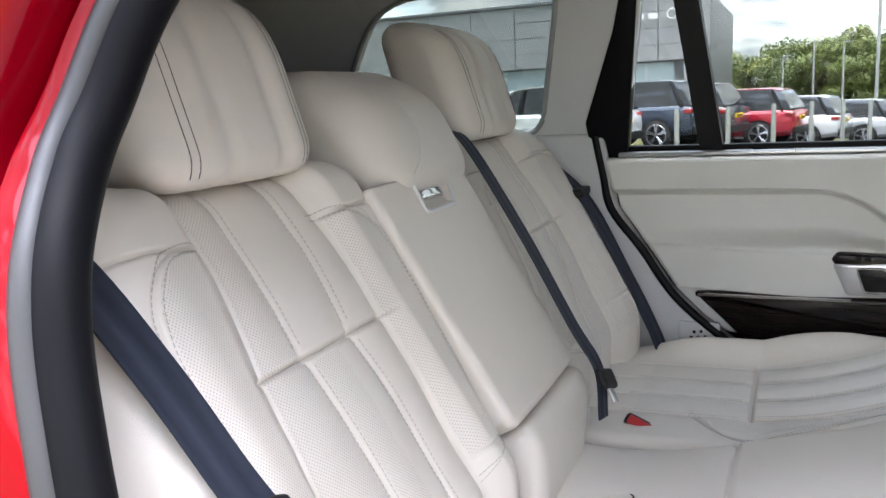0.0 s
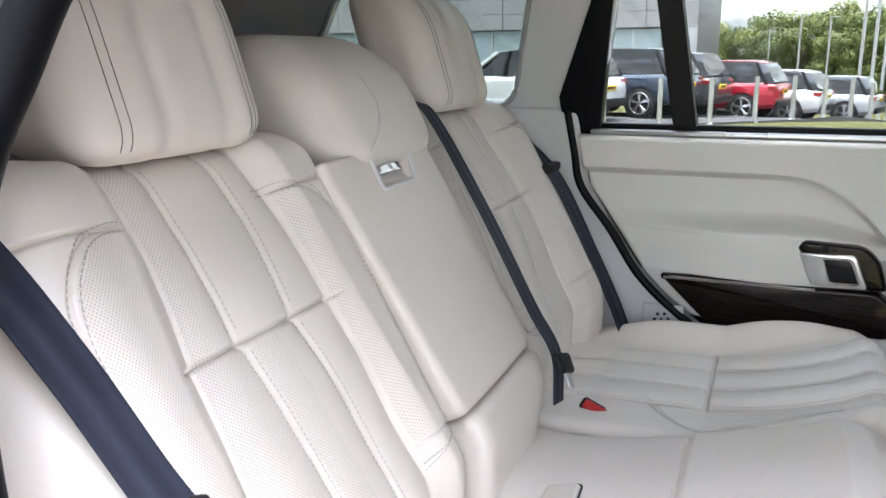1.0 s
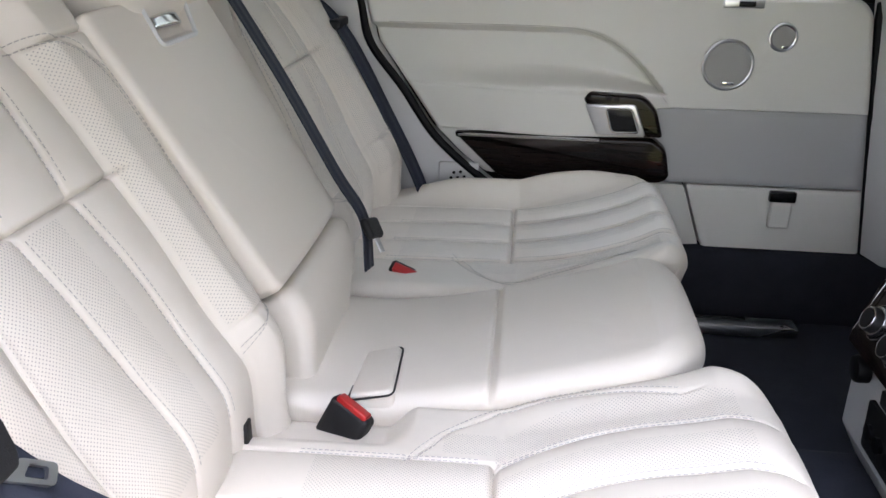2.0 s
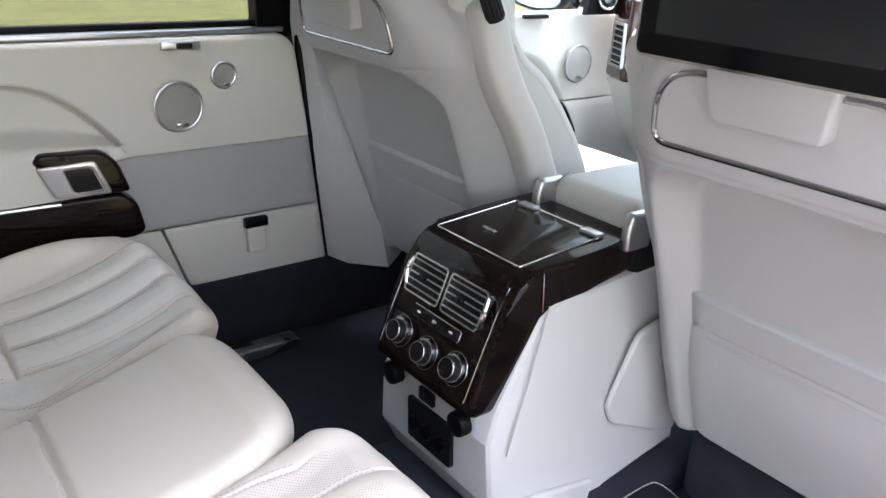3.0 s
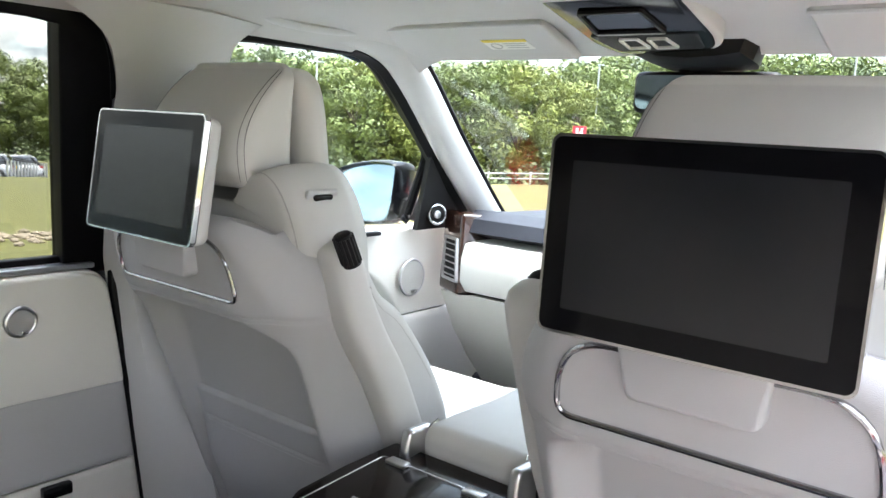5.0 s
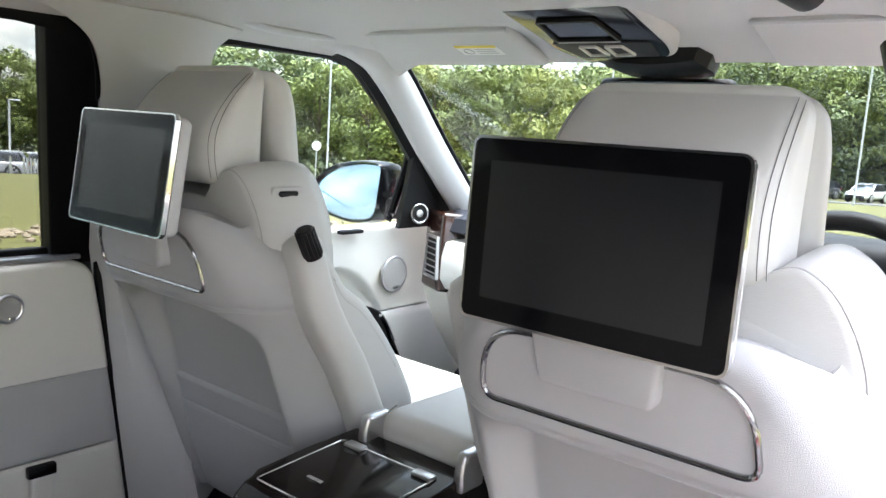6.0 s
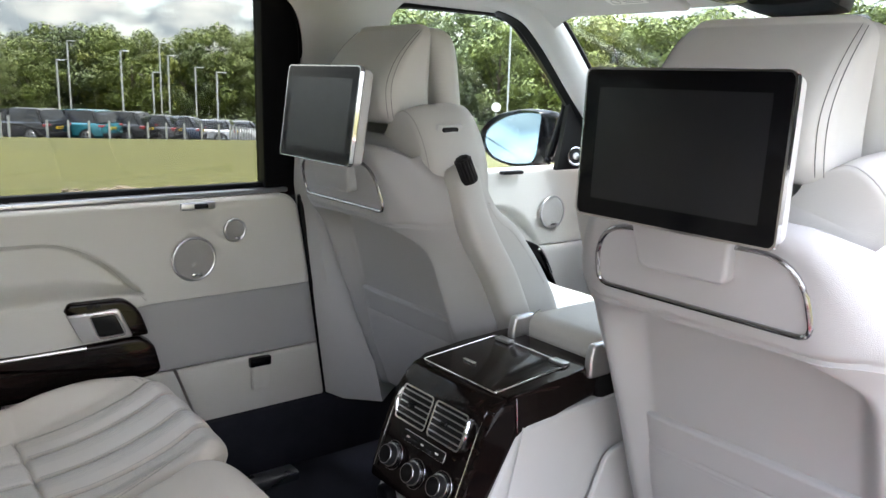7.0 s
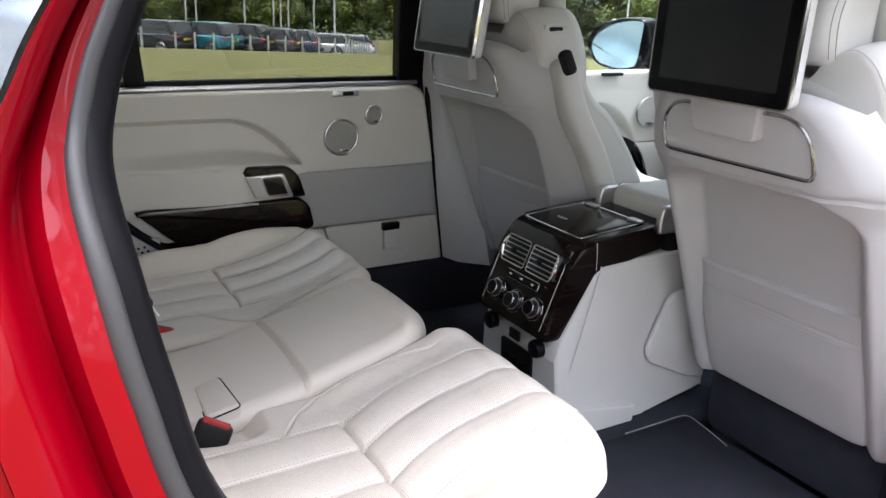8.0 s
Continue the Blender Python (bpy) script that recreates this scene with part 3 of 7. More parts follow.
def door_h(x, z):
    """Relief of the card: a sweeping recess that flows out into the armrest."""
    h = 0.010 * sstep(1.25, 1.05, z)
    top = 1.168 if x < 0.03 else 1.168 - 0.135 * ((x - 0.03) / 0.20) ** 2
    inside = sstep(top + 0.003, top - 0.016, z) * sstep(0.238, 0.210, x)
    s = max(0.0, min(1.0, (top - z) / max(top - 1.046, 0.02)))
    bowl = -0.046 + 0.012 * s + (arm_out(x) + 0.034) * sstep(0.62, 1.0, s) ** 1.3
    if z < 1.046:
        bowl = arm_out(x) - 0.10 * max(0.0, 1.0 - z) ** 1.2
    h += (bowl - h) * inside
    h += groove(z - 1.046, 0.0022, 0.0022) * inside
    return h - 0.045 * sstep(1.021, 1.018, z) * sstep(0.20, 0.225, x)


upper = Pad(DF, lambda z: door_edge_rear(z), lambda z: door_edge_front(z), 0.955, 1.236, door_h, (0.012, 0.014, 0.004, 0.012), (0.01, 0.01, 0.01, 0.05), 0.06)
upper.build("upper_panel", [DOORSKIN], door, 240, 150, None, "ivory leather upper door panel flowing into the armrest")
lower_ivory = Pad(DF, lambda z: door_edge_rear(z), lambda z: 0.235, 0.86, 0.957, lambda x, z: -0.028, (0.005, 0.004, 0.004, 0.004), (0.005,) * 4, 0.05)
lower_ivory.build("mid_panel", [DOORSKIN], door, 20, 10)
grey = Pad(DF, 0.20, lambda z: door_edge_front(z), 0.866, 1.020, lambda x, z: 0.006, (0.004, 0.008, 0.004, 0.004), (0.004,) * 4, 0.05)
grey.build("grey_panel", [DOORGREY], door, 20, 16, None, "mid-grey cloth door panel")
pale = Pad(DF, lambda z: 0.285 + 0.35 * (0.862 - z), lambda z: door_edge_front(z), 0.713, 0.862, lambda x, z: 0.006, (0.004, 0.008, 0.006, 0.004), (0.004,) * 4, 0.05)
pale.build("lower_panel", [DOORSKIN], door, 20, 16, None, "pale leather pocket panel")
pale2 = Pad(DF, -0.05, lambda z: 0.280 + 0.35 * (0.862 - z), 0.70, 0.859, lambda x, z: 0.0, (0.004, 0.004, 0.006, 0.004), (0.004,) * 4, 0.05)
pale2.build("lower_panel", [DOORSKIN], door, 10, 10)
# stitched edge of the recess
bm = bmesh.new()
arc = [(-0.33, 1.171), (-0.15, 1.171), (0.02, 1.169), (0.09, 1.152), (0.15, 1.115), (0.20, 1.06), (0.225, 1.03)]
dashes(bm, upper.line(arc, 10), (0, -1, 0))
part("stitching", bm, THREAD, door)
# veneer blade under the armrest, with a bright edge, turned a little into the card towards the rear
BL = (Vector((0.0, 0.716, 0)), Vector((1, -0.11, 0)).normalized(), Vector((0, 0, 1)), Vector((-0.11, -1, 0)).normalized())
wood_out = rounded([(-0.200, 0.949), (0.205, 0.962), (0.232, 0.940), (0.244, 0.884), (0.226, 0.872), (-0.086, 0.856), (-0.110, 0.868)], [0.006, 0.012, 0.012, 0.010, 0.010, 0.010, 0.008], 4)
bm = bmesh.new()
prism(bm, wood_out, BL, -0.03, 0.006, 0.008, 4)
part("veneer_blade", bm, WOOD, door, "dark lacquered veneer trim")
bm = bmesh.new()
tube(bm, smoothline([place(BL, -0.190, 0.9455, 0.0045), place(BL, 0.0, 0.951, 0.0055), place(BL, 0.10, 0.9535, 0.005)], 6), 0.0034, 8)
part("bright_strip", bm, CHROME, door)
# switch pod and handle
bm = bmesh.new()
prism(bm, rounded([(0.062, 1.034), (0.072, 1.050), (0.178, 1.047), (0.205, 1.020), (0.222, 0.966), (0.115, 0.966)], [0.004, 0.008, 0.016, 0.014, 0.008, 0.006], 4), BL, -0.02, 0.010, 0.008, 4)
part("switch_pod", bm, WOOD, door)
bm = bmesh.new()
plate_out = rounded([(0.066, 1.026), (0.164, 1.031), (0.189, 0.968), (0.092, 0.967)], [0.004, 0.008, 0.008, 0.005], 4)
prism(bm, plate_out, BL, 0.0, 0.0145, 0.003)
hp = part("handle_plate", bm, SATIN, door, "satin metal door-handle plate")
cup = rounded([(0.107, 1.021), (0.157, 1.023), (0.175, 0.976), (0.122, 0.974)], 0.009, 4)
bm = bmesh.new()
prism(bm, cup, BL, 0.010, 0.0155, 0.001)
part("handle_cup", bm, GLOSS, hp)
bm = bmesh.new()
tube(bm, [place(BL, *p, 0.0152) for p in cup], 0.0024, 6, True)
part("handle_rim", bm, CHROME, hp)
bm = bmesh.new()
for k in (-1, 1):
    box(bm, place(BL, 0.118 + 0.0075 * k, 1.0395, 0.0105), (0.011, 0.004, 0.008), 0.0015)
part("window_switch", bm, BLACK, door, "small black window switch")
# lock button plate on the sill
bm = bmesh.new()
box(bm, (0.345, 0.720, 1.222), (0.075, 0.012, 0.016), 0.003)
lb = part("lock_plate", bm, SATIN, door)
bm = bmesh.new()
box(bm, (0.35, 0.7125, 1.222), (0.03, 0.006, 0.010), 0.002)
part("lock_slider", bm, BLACK, lb)


def speaker(parent, c, R, axis=(0, -1, 0)):
    a = Vector(axis)
    bm = disc(bmesh.new(), Vector(c), a, R, 0.008, 40, 0.003)
    g = part("speaker_grille", bm, MESHGREY, parent, "round perforated speaker grille")
    bm = ring(bmesh.new(), Vector(c) + a * 0.006, a, R, 0.0035, 44, 8)
    part("speaker_rim", bm, SATIN, g)
    bm = bmesh.new()
    box(bm, Vector(c) + a * 0.010 + Vector((0.004, 0, -R * 0.74)), (R * 0.5, 0.004, 0.006), 0.001)
    part("badge_bar", bm, CHROME, g)


speaker(door, (0.329, 0.7145, 1.109), 0.0455)
speaker(door, (0.424, 0.7185, 1.163), 0.0235)
# strap loop on the pocket
bm = bmesh.new()
box(bm, (0.475, 0.708, 0.850), (0.052, 0.016, 0.022), 0.003)
sp = part("pocket_clip", bm, GLOSS, door, "dark gloss clip")
bm = rbox((0.042, 0.016, 0.058), 0.005, 7)
part("pocket_tab", moved(bm, Matrix.Translation((0.475, 0.708, 0.812))), DOORSKIN, sp, "pale leather pull tab")
# window frame: sill strip, black uprights and the seal round the pane
bm = bmesh.new()
box(bm, (0.105, 0.752, 1.2425), (0.92, 0.036, 0.010), 0.003)
part("sill_strip", bm, SATIN, door, "bright metal strip along the window sill")
bm = bmesh.new()
box(bm, (0.105, 0.772, 1.250), (0.94, 0.022, 0.018), 0.004)
part("sill_seal", bm, RUBBER, door)


def upright(bm, pts, w, d=0.03):
    """A flat black post in the leaning side frame through (x, v) points with width w."""
    for (x0, v0), (x1, v1) in zip(pts, pts[1:]):
        prism(bm, [(x0 - w / 2, v0), (x0 + w / 2, v0), (x1 + w / 2, v1), (x1 - w / 2, v1)], SF, -0.02, d - 0.02)


bm = bmesh.new()
upright(bm, [(-0.1655, 0.0), (-0.2215, 0.44)], 0.046)
part("divider_bar", bm, BLACK, door, "black divider bar between the panes")
bm = bmesh.new()
prism(bm, [(-0.380, -0.085), (-0.345, -0.03), (-0.340, 0.0), (-0.331, 0.067), (-0.319, 0.165), (-0.305, 0.278), (-0.285, 0.445), (-0.305, 0.445), (-0.348, 0.28), (-0.387, 0.177), (-0.422, 0.085), (-0.414, 0.0)], SF, -0.02, 0.024, 0.004)
part("frame_rear", bm, RUBBER, door, "black rubber frame at the rear edge")
bm = bmesh.new()
front_in = smoothline([(0.519, -0.01, 0), (0.490, 0.16, 0), (0.466, 0.31, 0), (0.446, 0.436, 0)], 4)
front_out = smoothline([(0.30, 0.466, 0), (0.42, 0.466, 0), (0.476, 0.458, 0), (0.512, 0.436, 0), (0.537, 0.385, 0), (0.555, 0.298, 0), (0.590, 0.125, 0), (0.622, -0.01, 0)], 4)
prism(bm, [(p.x, p.y) for p in front_in] + [(0.40, 0.441), (0.30, 0.442)] + [(p.x, p.y) for p in front_out], SF, -0.02, 0.022, 0.004)
part("frame_front", bm, RUBBER, door, "black rubber frame at the front edge")
bm = bmesh.new()
prism(bm, [(0.535, 0.20), (0.68, 0.20), (0.68, 0.52), (0.40, 0.52), (0.40, 0.455), (0.48, 0.44), (0.52, 0.38)], SF, -0.034, -0.026)
part("pillar_cover", bm, RUBBER, door)
bm = bmesh.new()
prism(bm, [(-0.30, 0.432), (0.42, 0.442), (0.42, 0.49), (-0.30, 0.49)], SF, -0.02, 0.018)
part("frame_top", bm, RUBBER, door)
bm = bmesh.new()
tube(bm, [(0.600, 0.740, 1.25), (0.598, 0.732, 1.20), (0.620, 0.722, 1.02), (0.661, 0.722, 0.72), (0.672, 0.722, 0.62)], 0.010, 8)
part("edge_seal", bm, RUBBER, door)
bm = bmesh.new()
tube(bm, smoothline([(-0.405, 0.738, 1.284), (-0.388, 0.738, 1.20), (-0.371, 0.735, 1.126), (-0.306, 0.733, 1.04), (-0.249, 0.731, 0.955), (-0.193, 0.729, 0.898), (-0.117, 0.728, 0.838), (-0.04, 0.726, 0.78)], 6), 0.009, 8)
part("edge_seal", bm, RUBBER, door)
bm = bmesh.new()
prism(bm, [(-0.34, -0.01), (0.56, -0.01), (0.50, 0.455), (-0.28, 0.455)], SF, -0.012, -0.008)
wg = part("window_glass", bm, TINTED, door, "lightly tinted window glass")
wg.visible_shadow = False
bm = bmesh.new()
box(bm, (0.12, 0.797, 0.92), (1.14, 0.02, 0.62), 0.004)
part("door_liner", bm, RUBBER, door)
bm = bmesh.new()
box(bm, (0.12, 0.86, 0.77), (1.1, 0.08, 0.84), 0.03)
part("outer_skin", bm, RED, door)

# ---- far B-pillar, front door, A-pillar ----
pillar = tagged(new("trim_1"), "pale grey centre pillar trim beside the front seat", "pillar trim", kind="structure")
bm = bmesh.new()
COLS = (
    [(0.668, 0.735, 0.735), (0.632, 0.735, 1.00), (0.606, 0.75, 1.22), (0.590, 0.735, 1.30), (0.562, 0.66, 1.50), (0.548, 0.628, 1.57), (0.512, 0.598, 1.638), (0.45, 0.575, 1.678), (0.36, 0.56, 1.702)],
    [(0.685, 0.66, 0.735), (0.65, 0.68, 1.00), (0.625, 0.71, 1.22), (0.62, 0.70, 1.30), (0.592, 0.635, 1.50), (0.585, 0.61, 1.57), (0.57, 0.59, 1.635), (0.55, 0.568, 1.675), (0.53, 0.55, 1.702)],
    [(0.73, 0.60, 0.735), (0.70, 0.65, 1.00), (0.68, 0.69, 1.22), (0.68, 0.68, 1.30), (0.66, 0.62, 1.50), (0.66, 0.602, 1.57), (0.66, 0.585, 1.635), (0.66, 0.562, 1.675), (0.66, 0.54, 1.70)],
    [(0.88, 0.72, 0.735), (0.80, 0.73, 1.02), (0.78, 0.745, 1.22), (0.775, 0.73, 1.30), (0.745, 0.655, 1.50), (0.742, 0.627, 1.57), (0.74, 0.60, 1.64), (0.755, 0.58, 1.672), (0.78, 0.56, 1.695)],
)
loft(bm, [smoothline(c, 4) for c in COLS])
thick(bm, 0.02)
part("pillar_trim", bm, TRIM, pillar)
bm = rbox((0.035, 0.014, 0.05), 0.005, 7)
part("belt_anchor", moved(bm, Matrix.Translation((0.672, 0.648, 1.60))), TRIM, pillar)
bm = rbox((0.02, 0.03, 0.03), 0.006, 7)
part("coat_hook", moved(bm, Matrix.Translation((0.575, 0.66, 1.525))), TRIM, pillar)

fdoor = tagged(new("door_2"), "closed front passenger door in ivory leather", "car door", kind="structure")
FD = (Vector((0, 0.70, 0)), Vector((1, 0, 0)), Vector((0, 0, 1)), Vector((0, -1, 0)))


def fdoor_h(x, z):
    d = 1.165 - 0.135 * max(0.0, (x - 1.17) / 0.19) ** 2.3
    inside = sstep(d + 0.004, d - 0.014, z) * sstep(1.364, 1.350, x)
    return -0.036 * inside * (1 - 0.6 * sstep(1.10, 1.04, z))


fu = Pad(FD, 0.78, lambda z: 1.56 + 0.12 * (z - 1.05), 1.034, 1.262, fdoor_h, (0.01, 0.01, 0.004, 0.012), (0.01,) * 4, 0.05)
fu.build("upper_panel", [DOORSKIN], fdoor, 120, 60, None, "ivory leather upper door panel")
fl = Pad(FD, 0.82, lambda z: 1.85, 0.62, 1.031, lambda x, z: 0.004 - 0.05 * max(0.0, 0.95 - z), (0.005,) * 4, (0.005,) * 4, 0.05)
fl.build("lower_panel", [TRIM], fdoor, 20, 20)
speaker(fdoor, (1.381, 0.6875, 1.133), 0.046)
bm = bmesh.new()
box(bm, (1.22, 0.688, 1.256), (0.075, 0.02, 0.010), 0.003)
part("lock_plate", bm, BLACK, fdoor)
pull = rounded([(1.14, 1.066), (1.29, 1.060), (1.345, 1.036), (1.375, 0.985), (1.425, 0.90), (1.395, 0.895), (1.345, 0.970), (1.315, 1.012), (1.14, 1.025)], [0.01, 0.02, 0.02, 0.02, 0.012, 0.012, 0.02, 0.02, 0.01], 4)
dp = part("door_pull", prism(bmesh.new(), pull, FD, -0.01, 0.022, 0.008, 4), GLOSS, fdoor, "dark gloss door pull")
bm = bmesh.new()
tube(bm, smoothline([(1.335, 0.676, 1.030), (1.358, 0.675, 1.000), (1.385, 0.675, 0.955)], 5), 0.005, 8)
part("door_handle", bm, CHROME, dp)
bm = bmesh.new()
box(bm, (1.15, 0.735, 1.256), (0.86, 0.05, 0.008), 0.003)
part("sill_ledge", bm, DOORSKIN, fdoor)
FW = [(0.69, 1.262), (1.41, 1.262), (1.41, 1.452), (1.228, 1.580), (1.125, 1.648), (1.07, 1.668), (0.77, 1.666), (0.71, 1.648), (0.692, 1.60)]


def on_side(x, z, off=0.0):
    return Vector((x, side_y(z) - 0.02 - off, z))


bm = bmesh.new()
seal_line = rounded(FW, 0.03, 4)
pts = [on_side(x, z, 0.005) for x, z in seal_line[7:] + seal_line[:1]]
tube(bm, pts, 0.012, 8)
part("window_seal", bm, RUBBER, fdoor)
bm = bmesh.new()
bm.faces.new([bm.verts.new(on_side(x, z, -0.02)) for x, z in FW])
thick(bm, 0.004)
part("window_glass", bm, CLEAR, fdoor)
# black corner with the tweeter
bm = bmesh.new()
A = [(1.372, 1.258), (1.66, 1.258), (1.60, 1.31), (1.362, 1.476)]
V = [[bm.verts.new((x, 0.665 - 0.28 * max(0, z - 1.3) + k, z)) for x, z in A] for k in (0, 0.015)]
bm.faces.new(V[0])
bm.faces.new(V[1])
for i in range(4):
    bm.faces.new((V[0][i], V[0][(i + 1) % 4], V[1][(i + 1) % 4], V[1][i]))
part("corner_trim", bm, BLACK, fdoor, "black mirror-corner trim")
tw = disc(bmesh.new(), (1.425, 0.650, 1.297), (-0.35, -1, 0.1), 0.024, 0.008, 28, 0.002)
tw = part("tweeter", tw, BLACK, fdoor)
bm = ring(bmesh.new(), (1.424, 0.643, 1.298), (-0.35, -1, 0.1), 0.024, 0.0035, 30, 8)
part("tweeter_rim", bm, CHROME, tw)
bm = disc(bmesh.new(), (1.423, 0.643, 1.298), (-0.35, -1, 0.1), 0.010, 0.004, 20, 0.001)
part("tweeter_dome", bm, SATIN, tw)
bm = bmesh.new()
box(bm, (1.22, 0.83, 0.70), (0.98, 0.08, 0.62), 0.03)
part("outer_skin", bm, RED, fdoor)

apillar = tagged(new("trim_2"), "pale windscreen pillar trim", "pillar trim", kind="structure")
bm = bmesh.new()
cl = smoothline([(0.92, 0.56, 1.722), (1.10, 0.558, 1.697), (1.215, 0.572, 1.637), (1.40, 0.600, 1.475), (1.58, 0.625, 1.325), (1.68, 0.64, 1.25)], 8)
tube(bm, cl, 0.043, 12, False, 0.75, (0, 1, 0.4))
part("pillar_trim", bm, TRIM, apillar)
bm = bmesh.new()
tube(bm, [p + Vector((0.035, -0.022, 0.012)) for p in cl[10:]], 0.008, 8)
part("screen_seal", bm, RUBBER, apillar)
bm = bmesh.new()
tube(bm, [p + Vector((-0.012, 0.036, -0.022)) for p in cl[6:]], 0.026, 8)
part("door_seal", bm, RUBBER, apillar)
# right-hand windscreen pillar, mirrored
bm = bmesh.new()
tube(bm, [Vector((p.x, -p.y, p.z)) for p in cl], 0.034, 12, False, 0.75, (0, -1, 0.4))
part("pillar_trim", bm, TRIM, apillar)

windscreen = tagged(new("window_1"), "clear laminated windscreen", "windscreen", kind="structure")
bm = bmesh.new()
rows = [[(x - 0.06 * (abs(y) / 0.62) ** 2, y * (0.92 + 0.12 * k), z) for y in [(-0.62 + 1.24 * i / 12) for i in range(13)]] for k, (x, z) in enumerate([(1.24, 1.695), (1.62, 1.50), (2.05, 1.25)])]
loft(bm, rows)
thick(bm, 0.005)
part("pane", bm, CLEAR, windscreen)


# ---- outer body that closes the car round the cabin ----
shell_out = tagged(new("trim_3"), "glossy red outer body of the car", "car body", kind="structure")
bm = rbox((1.02, 1.74, 0.20), 0.07, 13, lambda x, y, z: Vector((x, y * (1 - 0.06 * max(0, x) ** 2), z - 0.05 * x - 0.03 * (y / 0.87) ** 2)))
part("bonnet", moved(bm, Matrix.Translation((2.36, 0, 1.03))), RED, shell_out)
bm = rbox((0.98, 1.84, 0.52), 0.10, 13, lambda x, y, z: Vector((x, y * (1 - 0.08 * max(0, x) ** 2), z)))
part("front_end", moved(bm, Matrix.Translation((2.36, 0, 0.70))), RED, shell_out)
bm = rbox((0.10, 1.66, 0.86), 0.05, 11)
part("tailgate_skin", moved(bm, Matrix.Translation((-1.80, 0, 0.92))), RED, shell_out)
bm = rbox((1.40, 0.08, 0.80), 0.035, 11)
part("rear_wing", moved(bm, Matrix.Translation((-1.12, 0.86, 0.82))), RED, shell_out)
for x in (-1.18, 2.05):
    for s_ in (-1, 1):
        bm = disc(bmesh.new(), (x, s_ * 0.70, 0.39), (0, s_, 0), 0.39, 0.24, 36, 0.03)
        wh = part("wheel", bm, RUBBER, shell_out)
        bm = disc(bmesh.new(), (x, s_ * 0.935, 0.39), (0, s_, 0), 0.27, 0.012, 30, 0.004)
        part("rim", bm, SATIN, wh)


# ---- rear seats ----
BF = frame3((-0.322, 0, 0.962), (-0.486, 0, 0.874), (0.874, 0, 0.486))
CF = (Vector((0, 0, 0.0)), Vector((0, 1, 0)), Vector((1, 0, 0)), Vector((0, 0, 1)))
MB, MC = 0.12, 0.10        # the far seat mirrors the near one: y -> MB - y, cushion MC - y


def back_lines(v):
    """Insert edges and channel seams of the near backrest at height v."""
    V = (-0.12, 0.03, 0.11, 0.205, 0.215, 0.32, 0.41)
    return (float(np.interp(v, V, (-0.425, -0.432, -0.433, -0.430, -0.428, -0.411, -0.412))),
            float(np.interp(v, V, (-0.318, -0.324, -0.341, -0.356, -0.361, -0.359, -0.362))),
            float(np.interp(v, V, (-0.228, -0.236, -0.248, -0.268, -0.269, -0.259, -0.268))),
            float(np.interp(v, V, (-0.160, -0.180, -0.189, -0.199, -0.200, -0.206, -0.224))))


def back_h(y, v):
    """Relief of an outer backrest, written for the near seat."""
    lo, c0, c1, hi = back_lines(v)
    into = sstep(lo - 0.040, lo + 0.010, y) * sstep(hi + 0.034, hi - 0.010, y)
    h = -0.004 - 0.034 * into + 0.016 * sstep(-0.44, -0.52, y)
    h -= 0.050 * sstep(-0.53, -0.62, y)
    h += 0.010 * into * sstep(0.02, 0.16, v) * sstep(0.40, 0.25, v)
    h -= 0.055 * sstep(-0.02, -0.15, v)
    # puffed channels between the seams
    for a, b in ((lo, c0), (c0, c1), (c1, hi)):
        if a < y < b:
            u = (y - a) / (b - a)
            h += 0.0062 * (4 * u * (1 - u)) ** 0.8
    for yc in (c0, c1):
        h += groove(y - yc, 0.0020, 0.0075)
    h += groove(v - 0.210, 0.0022, 0.0075) * into
    h += groove(y - lo, 0.0024, 0.0052) + groove(y - hi, 0.0024, 0.0052)
    # sewn arches on both wings
    for d in (arch_in(y, v), arch_out(y, v)):
        h += (groove(d, 0.0019, 0.0050) - 0.0005 * sstep(-0.012, 0.004, d)) * (1 - into)
    return h


def arch_in(y, v):
    """Signed distance to the arch on the inner wing, negative inside it."""
    q, w = abs(y + 0.190) - 0.003, v - 0.27
    edge = float(np.interp(v, (0.0, 0.04, 0.16, 0.28), (-0.122, -0.106, -0.119, -0.129)))
    if v < 0.28:
        return max(y - edge, 0.01 - v)
    return math.hypot(max(y + 0.195, 0), w) - 0.075


def arch_out(y, v):
    edge = float(np.interp(v, (0.0, 0.126, 0.17, 0.24, 0.287), (-0.505, -0.525, -0.534, -0.542, -0.538)))
    if v < 0.27:
        return edge - y
    return math.hypot(max(-0.468 - y, 0), v - 0.27) - 0.073


def back_zone(y, v):
    lo, c0, c1, hi = back_lines(v)
    if v < -0.05:
        return 0
    if y > hi + 0.006:
        return 1 if arch_in(y, v) < -0.006 else 0
    if y < lo - 0.012:
        return 1 if arch_out(y, v) < -0.006 else 0
    return 1 if lo + 0.004 < y < c0 - 0.008 or (v < 0.203 and c0 + 0.010 < y < c0 + 0.05) else 0


